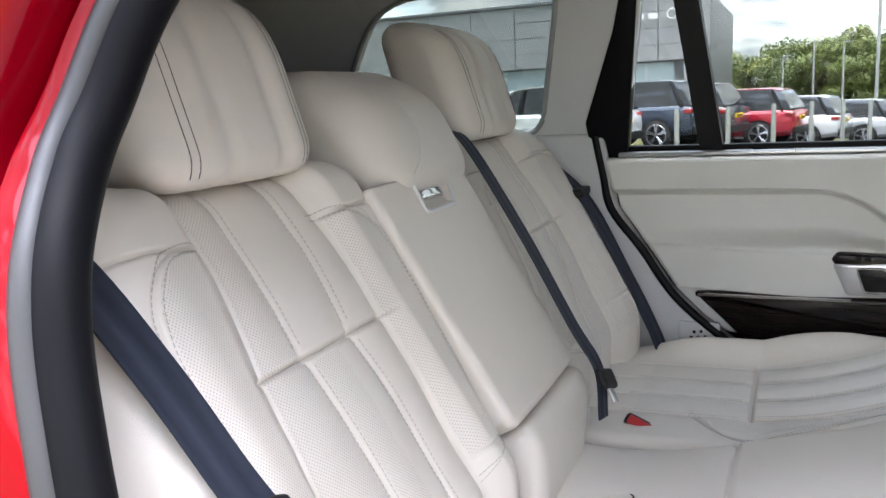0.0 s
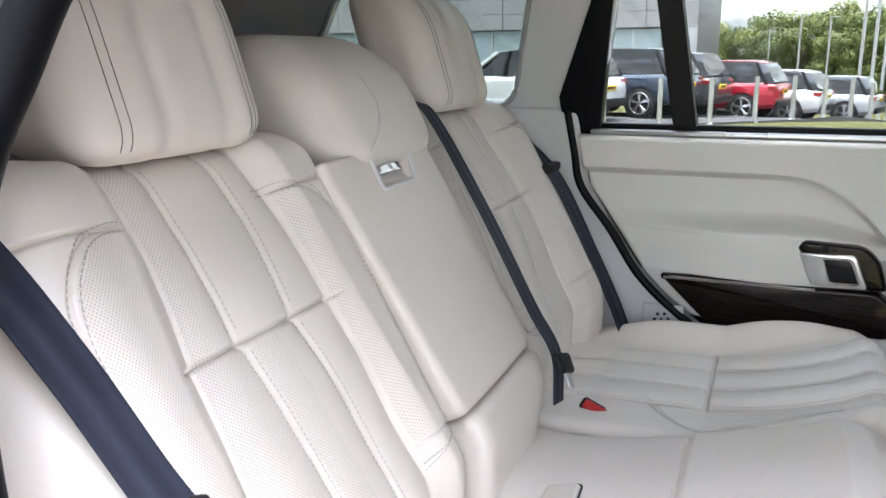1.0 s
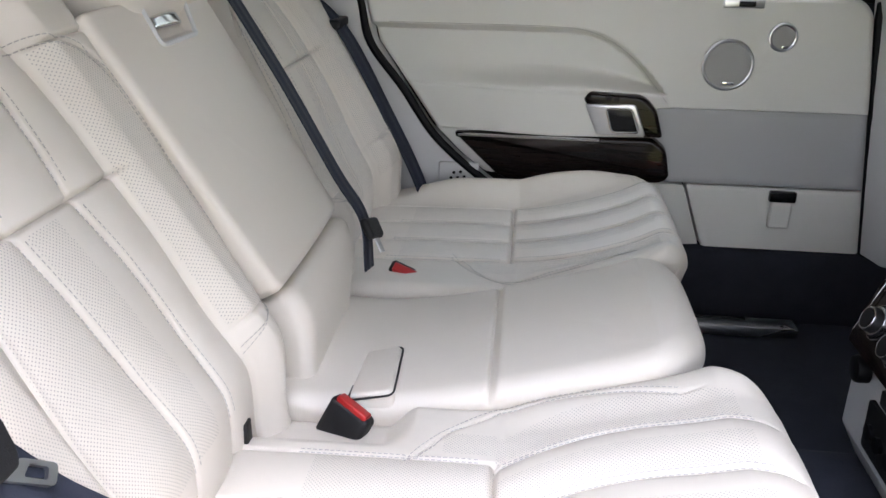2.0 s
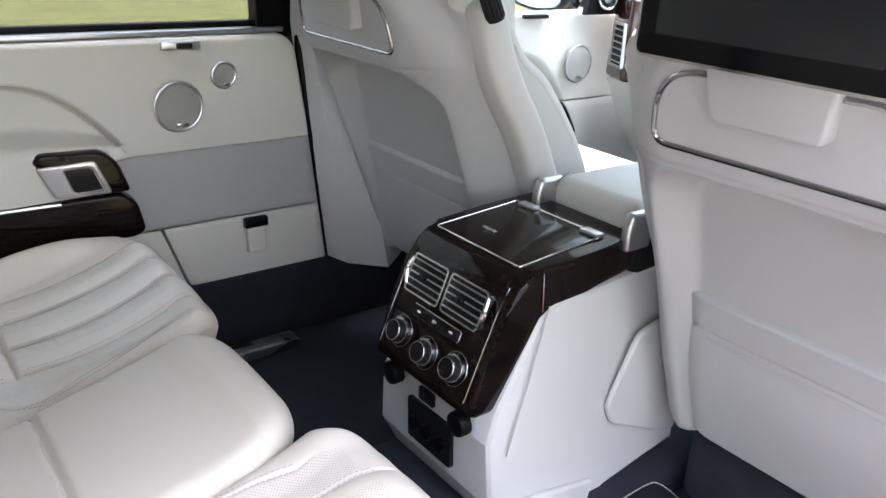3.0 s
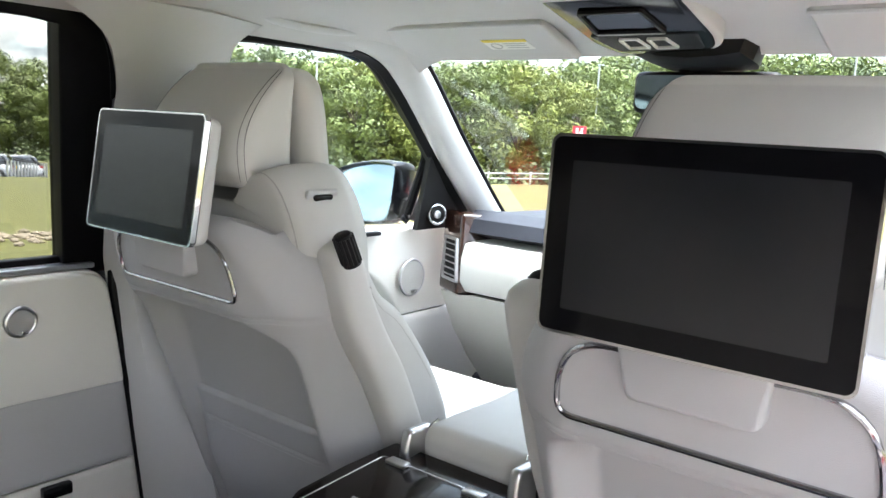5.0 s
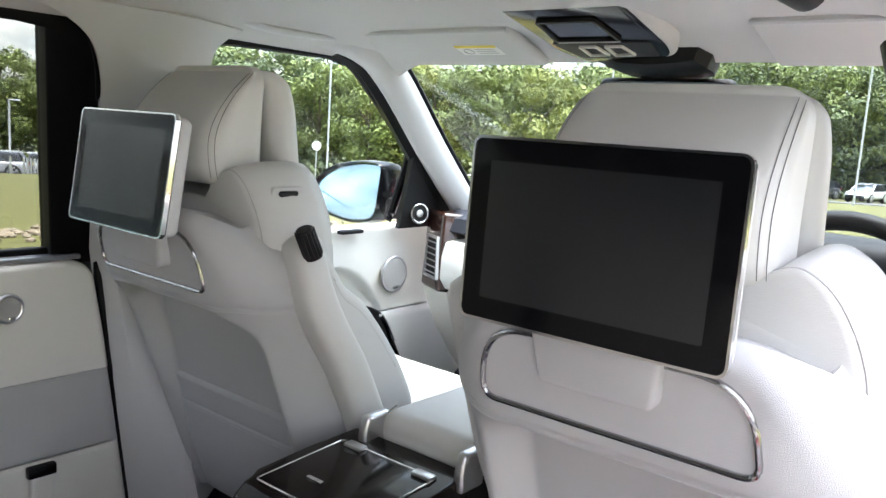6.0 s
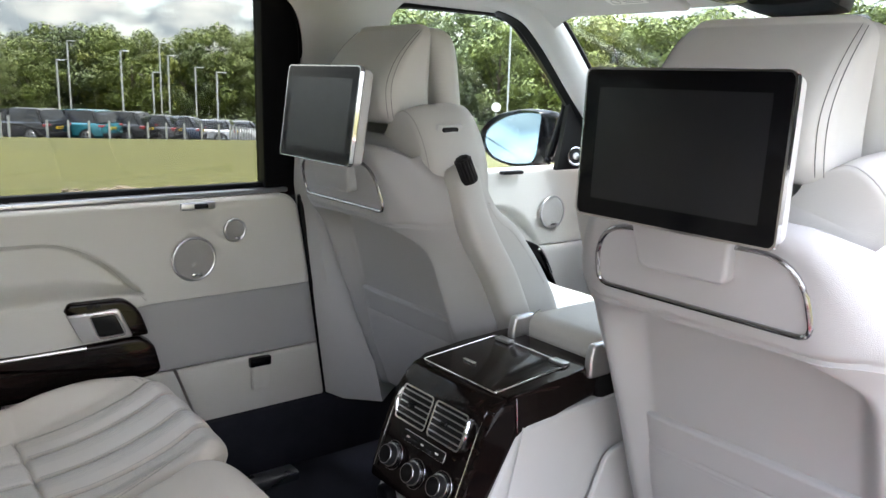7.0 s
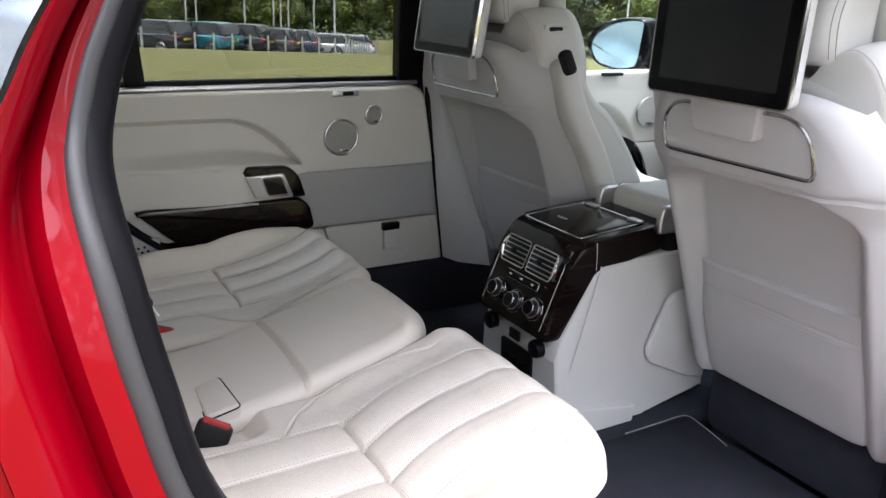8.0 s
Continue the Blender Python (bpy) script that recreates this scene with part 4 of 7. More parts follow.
def rear_seat(s, label):
    """An outer rear seat; s = 0 the near one, 1 the far one."""
    seat = thing("outer_rear_seat", label, "car seat", "rear seats")
    f = (lambda y: y) if s == 0 else (lambda y: MB - y)
    a, b = sorted((f(-0.615 + 0.055 * s), f(-0.105)))
    pad = Pad(BF, a, b, -0.15, 0.425, lambda y, v: back_h(f(y), v), (0.045, 0.028, 0.02, 0.05) if s == 0 else (0.028, 0.045, 0.02, 0.05), (0.02, 0.02, 0.12, 0.06) if s == 0 else (0.02, 0.02, 0.06, 0.12), 0.13)
    back = pad.build("backrest", [LEATHER, PERF], seat, 400, 300, lambda y, v: back_zone(f(y), v), "channelled ivory leather backrest with perforated inserts")
    L = []
    for o in (-0.004, 0.004):
        L += [[(f(-0.171), -0.017 + o), (f(-0.122 + o), 0.002), (f(-0.106 + o), 0.038), (f(-0.119 + o), 0.159), (f(-0.129 + o), 0.275), (f(-0.149 + o), 0.325 + o), (f(-0.195), 0.346 + o), (f(-0.235), 0.347 + o)]]
        L += [[(f(-0.505 - o), 0.0), (f(-0.525 - o), 0.126), (f(-0.534 - o), 0.17), (f(-0.542 - o), 0.245), (f(-0.533 - o), 0.295), (f(-0.505 - o), 0.333 + o), (f(-0.468), 0.344 + o), (f(-0.44), 0.344 + o)]]
    for j in (1, 2):
        for o in (-0.006, 0.006):
            L += [[(f(back_lines(v)[j] + o), v) for v in (0.40, 0.33, 0.27, 0.22)], [(f(back_lines(v)[j] + o), v) for v in (0.20, 0.14, 0.07, 0.0, -0.06)]]
    stitching(pad, L, back)

    # cushion
    g = (lambda y: y) if s == 0 else (lambda y: MC - y)
    cush = Pad(CF, min(g(-0.585), g(-0.105)), max(g(-0.585), g(-0.105)), -0.36, 0.234 - 0.022 * s, lambda y, x: cushion_h(g(y), x) - (0.030 * sstep(-0.155, -0.195, x) * sstep(-0.200, -0.150, y) if s == 0 else 0),
               (0.045, 0.020, 0.02, 0.045) if s == 0 else (0.020, 0.045, 0.02, 0.045), (0.02, 0.02, 0.15, 0.08) if s == 0 else (0.02, 0.02, 0.08, 0.15), -0.765, 0.030)
    cu = cush.build("cushion", [LEATHER, PERF], seat, 330, 260, lambda y, x: cushion_zone(g(y), x), "channelled ivory leather seat cushion")
    L = []
    for k in range(4):
        for o in (-0.0045, 0.0045):
            L.append([(g(groove_y(k, x) + o), x) for x in (-0.055, 0.0, 0.05, 0.10, 0.15, 0.19)])
    for o in (-0.004, 0.004):
        L.append([(g(-0.222 + o), -0.158), (g(-0.190 + o), -0.135 - o), (g(-0.159 + o), -0.112), (g(-0.124 + o), -0.062), (g(-0.122 + o), 0.016), (g(-0.132 + o), 0.08), (g(-0.147 + o), 0.131)])
        for y in (-0.214, -0.296, -0.384):
            L.append([(g(y + o), -0.27), (g(y + o), -0.18), (g(y + o), -0.075)])
        L.append([(g(-0.521 - o), 0.128), (g(-0.508 - o), 0.148), (g(-0.490), 0.160 + o), (g(-0.462), 0.162 + o)])
    stitching(cush, L, cu)
    bm = bmesh.new()
    rim = [cush.at(g(yy), min(xx, 0.234 - 0.022 * s), -0.004) for yy, xx in [(-0.585, -0.20), (-0.585, -0.10), (-0.585, 0.0), (-0.585, 0.05), (-0.585, 0.10), (-0.57, 0.16), (-0.55, 0.19), (-0.50, 0.23), (-0.45, 0.23), (-0.35, 0.23), (-0.27, 0.23), (-0.19, 0.23)]]
    tube(bm, smoothline(rim, 6), 0.0022, 6)
    part("piping", bm, LEATHER, cu)

    # headrest
    hy = -0.312 if s == 0 else 0.442

    def shape(x, y, z):
        k = z / 0.115
        return Vector((x - 0.035 * k - 0.05 * max(0, k) ** 3 * (x > 0) + 0.012 * (1 - (y / 0.14) ** 2) * (1 if x > 0 else 0) + (groove(abs(y - 0.0065) - 0.0435, 0.009, 0.0055) + 0.003 * math.exp(-((abs(y - 0.0065) - 0.072) / 0.012) ** 2) if x > 0.02 else 0), y * (1 - 0.07 * max(0, k) ** 2), z))
    bm = rbox((0.135, 0.272, 0.215), 0.042, 41, shape, 9)
    hr = part("headrest", moved(bm, Matrix.Translation((-0.612, hy, 1.410))), LEATHER, seat, "rounded ivory leather headrest with two grooves")
    for e in (-1, 1):
        for o in (0.0, 0.011):
            pts = []
            for k in range(25):
                z = -0.094 + 0.0078 * k
                back = 0.042 - math.sqrt(max(0.0, 0.042 ** 2 - max(0.0, abs(z) - 0.0655) ** 2))
                p = shape(0.0675 - back, e * (0.097 - o), z)
                pts.append((p.x - 0.612 + 0.0006, p.y + hy, p.z + 1.410))
            part("stitching", dashes(bmesh.new(), pts, (0.8, e * 0.6, 0), 0.0072, 0.0004, 0.00042), THREAD_DARK, hr, "dark stitched line")
    for e in (-0.06, 0.06):
        part("headrest_post", tube(bmesh.new(), [(-0.60, hy + e, 1.33), (-0.60, hy + e, 1.26)], 0.006, 8), CHROME, seat)
    return seat, pad, cush


def groove_y(k, x):
    """Run of the k-th channel of the near cushion, bowing gently forward."""
    t = min(max((x + 0.062) / 0.27, 0), 1.0)
    return (-0.224, -0.304, -0.392, -0.470)[k] + 0.030 * math.sin(math.pi * t ** 0.85) + 0.010 * t


def cushion_h(y, x):
    """Top of an outer cushion, for the near seat: a flat rear, then a rise to the front."""
    h = 0.842 + 0.30 * (max(0.0, min(x, 0.165) + 0.055)) + 0.008 * sstep(0.12, 0.20, x) - 0.02 * max(0.0, -0.1 - x)
    h += (0.034 * sstep(0.20, -0.02, x) * sstep(-0.34, -0.16, x) + 0.004) * sstep(-0.475, -0.555, y) + 0.010 * sstep(-0.17, -0.13, y) * sstep(-0.10, 0.0, x)
    front = sstep(-0.068, -0.056, x)
    fade = sstep(0.225, 0.17, x)
    ys = [groove_y(k, x) for k in range(4)]
    for a, b in ((ys[3], ys[2]), (ys[2], ys[1]), (ys[1], ys[0])):
        if a < y < b:
            u = (y - a) / (b - a)
            h += 0.0095 * (4 * u * (1 - u)) ** 0.75 * front * (0.3 + 0.7 * fade)
    for k in range(4):
        h += front * groove(y - ys[k], 0.0022, 0.0085) * fade
    for a, b in ((-0.47, -0.384), (-0.384, -0.296), (-0.296, -0.214)):
        if a < y < b:
            u = (y - a) / (b - a)
            h += 0.0065 * (4 * u * (1 - u)) ** 0.75 * (1 - front) * sstep(-0.36, -0.24, x)
    for yc in (-0.214, -0.296, -0.384, -0.47):
        h += (1 - front) * groove(y - yc, 0.0022, 0.0080)
    h += groove(x + 0.063, 0.0030, 0.010) * sstep(-0.49, -0.465, y) * sstep(-0.208, -0.222, y)
    edge = float(np.interp(x, (-0.16, -0.135, -0.112, -0.062, 0.016, 0.08, 0.131), (-0.222, -0.190, -0.159, -0.124, -0.122, -0.132, -0.147)))
    return h + groove(y - edge, 0.0019, 0.0045) * sstep(-0.17, -0.15, x) * sstep(0.16, 0.12, x)


def cushion_zone(y, x):
    if x > 0.18 or y < -0.52 or x < -0.25:
        return 0
    if x < -0.062:
        return 1 if any(a + 0.008 < y < a + 0.075 for a in (-0.47, -0.384, -0.296)) else (1 if -0.20 < y < -0.165 and x > -0.12 else 0)
    ys = [groove_y(k, x) for k in range(4)]
    return 1 if any(a + 0.007 < y < a + 0.05 for a in ys) else 0


near_seat, near_back, near_cush = rear_seat(0, "ivory leather outer rear seat with perforated inserts beside the open door")
far_seat, far_back, far_cush = rear_seat(1, "ivory leather outer rear seat beside the closed door")

# centre seat with the folding armrest
mid = thing("centre_rear_seat", "narrow ivory leather centre rear seat with folding armrest panel", "car seat", "rear seats")


def arm_l(v):
    return -0.098 - 0.080 * max(v, 0)


def latch_in(y, v):
    """How far a point lies inside the latch recess."""
    lean = 0.36 * (v - 0.298)
    return min(y + 0.022 - 0.1 * (v - 0.298), 0.072 + lean - y, v - 0.303, 0.349 - v)


def arm_h(y, v):
    return 0.006 + 0.006 * (1 - ((y - 0.05) / 0.15) ** 2) - 0.020 * sstep(-0.001, 0.006, latch_in(y, v)) * (0.45 + 0.55 * sstep(0.300, 0.345, v))


arm = Pad(BF, arm_l, lambda v: 0.196 - 0.07 * max(v, 0), 0.0, 0.356, arm_h, (0.012, 0.012, 0.016, 0.005), (0.022, 0.022, 0.008, 0.008), 0.12)
ar = arm.build("armrest_panel", [LEATHER], mid, 150, 180, None, "smooth folded-up centre armrest")
low = Pad(BF, lambda v: -0.078, lambda v: 0.205 + 0.6 * min(0, v + 0.02), -0.16, -0.003, lambda y, v: 0.008 - 0.05 * sstep(-0.03, -0.16, v), (0.022, 0.022, 0.03, 0.022), (0.03, 0.03, 0.025, 0.025), 0.12)
low.build("lower_backrest", [LEATHER], mid, 60, 50)
# latch recess with its rim and lever
lat = rounded([(-0.026, 0.300), (0.072, 0.300), (0.093, 0.353), (-0.021, 0.353)], 0.009, 5)
bm = bmesh.new()
tube(bm, [arm.at(y, v, 0.0005) for y, v in lat], 0.0030, 8, True)
lt = part("latch_rim", bm, TRIM, mid, "pale plastic rim round the latch recess")
bm = rbox((0.082, 0.024, 0.014), 0.0065, 11, lambda x, y, z: Vector((x, y * (0.72 + 3.2 * max(0.0, x + 0.02)), z + 0.004 * (1 - (x / 0.041) ** 2))))
part("latch_lever", moved(bm, Matrix.Translation(place(BF, 0.016, 0.326, 0.004)) @ Matrix((BF[1], BF[2], BF[3])).transposed().to_4x4()), CHROME, lt, "bright metal pull lever")


def mid_head(x, y, z):
    k = max(0.0, z / 0.10)
    return Vector((x - 0.050 * z / 0.1 - 0.035 * k * k * (1 if x > 0 else 0) + (0.012 if x > 0 else 0) * (1 - (y / 0.165) ** 2), y * (1 - 0.10 * k * k), z))


bm = rbox((0.17, 0.305, 0.185), 0.062, 25, mid_head, 8)
mh = part("headrest", moved(bm, Matrix.Translation((-0.592, 0.064, 1.334))), LEATHER, mid, "wide rounded centre headrest")
bm = bmesh.new()
dashes(bm, smoothline([(-0.484, -0.038, 1.258), (-0.472, -0.012, 1.30), (-0.478, -0.002, 1.34), (-0.502, -0.012, 1.38)], 10), (0.8, -0.3, 0.4), 0.005, 0.001, 0.0006)
part("stitching", bm, SHELL_DEEP, mh)
def mid_h(y, x):
    """Top of the centre cushion: a rear panel that falls back, a seam, a front that rises."""
    h = 0.864 + 0.28 * max(0.0, min(x, 0.115) + 0.07) + 0.008 * sstep(0.06, 0.15, x) - 0.24 * max(0.0, -0.078 - x) * sstep(-0.5, -0.1, x)
    return h + 0.008 * (1 - ((y - 0.033) / 0.145) ** 2) + 0.004 * sstep(-0.078, -0.066, x) + groove(x + 0.074, 0.0034, 0.008)


midc = Pad(CF, -0.112, 0.180, -0.35, 0.178, mid_h, (0.024, 0.020, 0.03, 0.045), (0.02, 0.02, 0.085, 0.07), -0.775, 0.025)
mc = midc.build("cushion", [LEATHER], mid, 90, 200, None, "plain ivory leather centre cushion")
# buckle pocket flap
bm = bmesh.new()
flap = rounded([(0.050, 0.022), (0.046, -0.024), (-0.060, -0.027), (-0.060, 0.027)], 0.010, 4)
FF = frame3((-0.214, -0.048, 0.842), (1, 0, 0.22), (-0.22, 0, 1), (0, 1, 0))
prism(bm, flap, FF, -0.02, 0.007, 0.005)
part("buckle_flap", bm, LEATHER, mid)
# black tube laid round the flap to draw the shade of its gap
bm = bmesh.new()
tube(bm, [place(FF, y * 1.06, x * 1.05, 0.002) for y, x in flap], 0.0013, 6, True)
part("flap_gap_shade", bm, BLACK, mid)

# bench base under the cushions
bm = bmesh.new()
box(bm, (-0.14, 0.05, 0.67), (0.52, 1.10, 0.20), 0.03)
part("seat_base", bm, CARPET, mid)


# ---- seat belts ----
def ribbon(bm, pts, normal, w=0.047, t=0.0016):
    """Webbing: a flat band with thickened edges and a centre rib."""
    pts = [Vector(p) for p in pts]
    rows = []
    for i, p in enumerate(pts):
        d = (pts[min(i + 1, len(pts) - 1)] - pts[max(i - 1, 0)]).normalized()
        n = Vector(normal[i] if isinstance(normal, list) else normal)
        sd = d.cross(n).normalized()
        n = sd.cross(d).normalized()
        prof = [(-0.5, 0), (-0.5, 1.4), (-0.44, 1.7), (-0.38, 1.0), (-0.14, 1.0), (-0.12, 1.35), (0.12, 1.35), (0.14, 1.0), (0.38, 1.0), (0.44, 1.7), (0.5, 1.4), (0.5, 0)]
        rows.append([p + sd * w * a + n * t * b for a, b in prof])
    loft(bm, rows, True)
    return bm


def belt(label, pts, normal, tongue=None, w=0.047):
    b = thing("seat_belt", label, "seat belt", "rear seat belts")
    bm = ribbon(bmesh.new(), smoothline(pts, 10), normal, w)
    part("webbing", bm, BELT, b)
    return b


def PB(y, v, h):
    return place(BF, y, v, h)


nb = belt("navy webbing seat belt hanging beside the near backrest", [PB(-0.605, 0.46, -0.04), PB(-0.585, 0.36, 0.002), PB(-0.564, 0.25, 0.011), PB(-0.547, 0.14, 0.013), PB(-0.523, 0.06, 0.014), PB(-0.475, -0.03, 0.0), PB(-0.46, -0.12, -0.06)], BF[3], w=0.043)


def tongue(parent, c, fr, s=1.0, turn=0.0):
    """Black plastic grip with a steel tongue."""
    d = Matrix((fr[1], fr[2], fr[3])).transposed() @ Matrix.Rotation(turn, 3, "Z")
    m = Matrix.Translation(c) @ d.to_4x4()
    bm = rbox((0.072 * s, 0.046 * s, 0.013), 0.0062, 9, lambda x, y, z: Vector((x * (1 + 2.5 * y), y, z)))
    tg = part("tongue_grip", moved(bm, m), BLACK, parent, "black plastic tongue grip")
    bm = bmesh.new()
    box(bm, (0, -0.036 * s, 0), (0.024 * s, 0.036 * s, 0.003), 0.001)
    bmesh.ops.transform(bm, matrix=m, verts=bm.verts)
    part("steel_tongue", bm, SATIN, tg)


bm = bmesh.new()
prism(bm, rounded([(-0.588, 0.118), (-0.572, 0.126), (-0.558, 0.112), (-0.542, 0.117), (-0.538, 0.133), (-0.518, 0.125), (-0.524, 0.102), (-0.530, 0.093), (-0.546, 0.093), (-0.558, 0.096), (-0.572, 0.090), (-0.586, 0.105)], [0.006, 0.005, 0.004, 0.004, 0.006, 0.006, 0.004, 0.004, 0.004, 0.004, 0.006, 0.005], 4), BF, 0.015, 0.027, 0.004)
ng = part("tongue_grip", bm, BLACK, nb, "black plastic tongue grip", True, 30)
bm = framed(bmesh.new(), rounded([(-0.525, 0.097), (-0.504, 0.075), (-0.517, 0.066), (-0.544, 0.094)], 0.004, 3), rounded([(-0.522, 0.089), (-0.512, 0.078), (-0.519, 0.073), (-0.531, 0.086)], 0.002, 3), BF, 0.019, 0.0225)
part("steel_tongue", bm, SATIN, ng, "bright steel tongue")
cb = belt("navy webbing belt running over the centre backrest", [PB(0.235, 0.43, -0.02), PB(0.226, 0.39, 0.012), PB(0.205, 0.22, 0.028), PB(0.203, 0.05, 0.026), PB(0.200, -0.03, 0.028), PB(0.186, -0.10, 0.0)], BF[3], w=0.042)
tongue(cb, PB(0.196, -0.048, 0.034), BF, 0.72, radians(-20))
fb = belt("navy webbing seat belt over the far shoulder with its guide", [(-0.64, 0.605, 1.325), (-0.555, 0.628, 1.300), (-0.475, 0.650, 1.225), (-0.405, 0.660, 1.150), (-0.325, 0.655, 1.00), (-0.27, 0.648, 0.89), (-0.235, 0.645, 0.80)], [(0.6, -0.2, 0.7)] * 200)
bm = rbox((0.03, 0.085, 0.018), 0.006, 9)
part("belt_guide", moved(bm, Matrix.Translation((-0.425, 0.672, 1.172))), BLACK, fb, "black plastic belt guide")


def buckle(label, m):
    b = thing("buckle", label, "belt buckle", "buckles")
    bm = rbox((0.056, 0.024, 0.085), 0.007, 11)
    part("housing", moved(bm, m @ Matrix.Translation((0, 0, -0.044))), BLACK, b)
    bm = rbox((0.044, 0.015, 0.010), 0.003, 7)
    part("release_button", moved(bm, m @ Matrix.Translation((0, -0.003, -0.002))), REDPLASTIC, b, "red release button")
    return b


near_ax = Vector((0.84, -0.40, -0.37)).normalized()
near_up = (Vector((0.30, 0.20, 0.93)) - near_ax * near_ax.dot(Vector((0.30, 0.20, 0.93)))).normalized()
near_m = Matrix((near_ax, near_up.cross(near_ax), near_up)).transposed().to_4x4()
buckle("black belt buckle with red button between the cushions", Matrix.Translation((-0.229, -0.124, 0.840)) @ near_m)
buckle("black belt buckle with red button sunk in the cushion", Matrix.Translation((-0.227, 0.262, 0.842)) @ pose(0, 0, 0, 30, 20, -8))
# child-seat anchor tags
for k, (y, v) in enumerate(((-0.200, -0.095), (0.290, -0.095))):
    tg = thing("anchor_tag", "small black child-seat anchor tag on the seat", "tag", "anchor tags")
    bm = bmesh.new()
    box(bm, (near_back if k == 0 else far_back).at(y, v, 0.001), (0.006, 0.016, 0.028), 0.002, 2)
    part("tag", bm, BLACK, tg)


# ---- front seats ----
FU, FN = Vector((-0.355, 0, 0.935)), Vector((-0.935, 0, -0.355))


def front_seat(yc, dz, label, inboard):
    """A front seat from behind: hard shell, yoke, headrest, bolsters; dz is its height setting."""
    seat = thing("front_seat", label, "car seat", "front seats")
    fr = (Vector((0.52, yc, 1.28 + dz)), Vector((0, 1, 0)), FU, FN)

    def shell_h(y, v):
        k = abs(y)
        h = -0.050 * sstep(0.14, 0.27, k) + 0.014 * sstep(0.10, -0.06, v) * sstep(0.12, 0.04, -v)
        qy, qv = k - (0.183 - 0.075), abs(v + 0.38) - (0.308 - 0.075)
        sd = math.hypot(max(qy, 0), max(qv, 0)) + min(max(qy, qv), 0) - 0.075
        h -= 0.062 * sstep(0.016, -0.034, sd) * (0.7 + 0.3 * sstep(-0.4, -0.1, v))
        h += groove(v + 0.055 + 0.4 * max(0, k - 0.19), 0.0026, 0.003)
        return h

    def half(v):
        return 0.218 + 0.034 * sstep(0.06, -0.08, v) + 0.012 * sstep(-0.30, -0.45, v)
    sh = Pad(fr, lambda v: -half(v), half, -0.572, 0.086, shell_h, (0.058, 0.058, 0.02, 0.022), (0.06, 0.06, 0.118, 0.118), 0.115, 0.060)
    shell = sh.build("back_shell", [SHELL], seat, 120, 170, None, "pale grey hard seat back with a deep recess")
    stitching(sh, [[(-0.21, -0.069), (-0.18, -0.061), (-0.12, -0.060), (0, -0.060), (0.12, -0.060), (0.18, -0.061), (0.21, -0.069)]], shell, SHELL)
    # map pocket
    pk = Pad(fr, -0.172, 0.172, -0.555, -0.292, lambda y, v: -0.022 - 0.050 * sstep(0.14, 0.27, abs(y)) - 0.016 * sstep(-0.45, -0.29, v) + groove(v + 0.345, 0.002, 0.002), (0.004, 0.004, 0.010, 0.004), (0.012, 0.012, 0.006, 0.006), 0.06)
    po = pk.build("map_pocket", [SHELL], seat, 60, 70, None, "grey leather map pocket")
    stitching(pk, [[(-0.168, -0.353), (-0.1, -0.353), (0, -0.353), (0.1, -0.353), (0.168, -0.353)], [(-0.168, -0.347), (-0.1, -0.347), (0, -0.347), (0.1, -0.347), (0.168, -0.347)]], po, SHELL)
    # bright ring round the upper panel
    out = rounded([(-0.145, -0.030), (0.150, -0.030), (0.140, 0.056), (-0.136, 0.060)], [0.02, 0.02, 0.055, 0.055], 8)
    part("bright_ring", tube(bmesh.new(), [sh.at(y, v, 0.001) for y, v in out], 0.0033, 8, True), RINGMETAL, seat, "thin bright ring round the screen panel")
    # front upholstery with deep side bolsters
    ff = (Vector((0.62, yc, 1.05 + dz)), Vector((0, 1, 0)), Vector((-0.32, 0, 0.95)).normalized(), Vector((0.95, 0, 0.32)).normalized())
    fp = Pad(ff, -0.165, 0.165, -0.25, 0.30, lambda y, v: 0.12 + groove(abs(y) - 0.11, 0.004, 0.004) - 0.03 * sstep(0.1, 0.3, v), (0.02, 0.02, 0.02, 0.05), (0.03, 0.03, 0.05, 0.05), -0.07)
    fp.build("backrest", [LEATHER_F], seat, 40, 50, None, "ivory leather backrest front")
    for e in (-1, 1):
        side = [(0.610, 1.345), (0.672, 1.345), (0.705, 1.290), (0.735, 1.245), (0.782, 1.215), (0.830, 1.160), (0.878, 1.095), (0.930, 1.0), (0.90, 0.86), (0.80, 0.84), (0.71, 1.05)]
        sf = (Vector((0, yc, dz)), Vector((1, 0, 0)), Vector((0, 0, 1)), Vector((0, e, 0)))
        bol = part("side_bolster", prism(bmesh.new(), rounded(side, [0.02, 0.02, 0.02, 0.018, 0.02, 0.03, 0.03, 0.05, 0.03, 0.03, 0.03], 4), sf, 0.13, 0.222, 0.022, 5), LEATHER_F, seat, "ivory leather side bolster")
        pts = [(x - 0.014, yc + e * 0.2215, z - 0.016 + dz) for x, z in rounded(side[2:7], 0.02, 4)]
        part("stitching", dashes(bmesh.new(), pts, (0, e, 0)), THREAD, bol)
    # shoulder yoke: rear face inside a sewn welt, rounding out to a thick body with a saddle for the headrest
    prof = [(0.0, 1.388), (0.080, 1.389), (0.093, 1.396), (0.104, 1.407), (0.113, 1.421), (0.126, 1.431), (0.145, 1.434), (0.166, 1.422), (0.182, 1.402), (0.197, 1.370), (0.206, 1.330), (0.206, 1.270)]
    arc = [(p.x, p.y) for p in smoothline([(y, z, 0) for y, z in prof], 4)]
    line = [(y, z - 1.36) for y, z in arc[::-1]] + [(-y, z - 1.36) for y, z in arc[1:]]
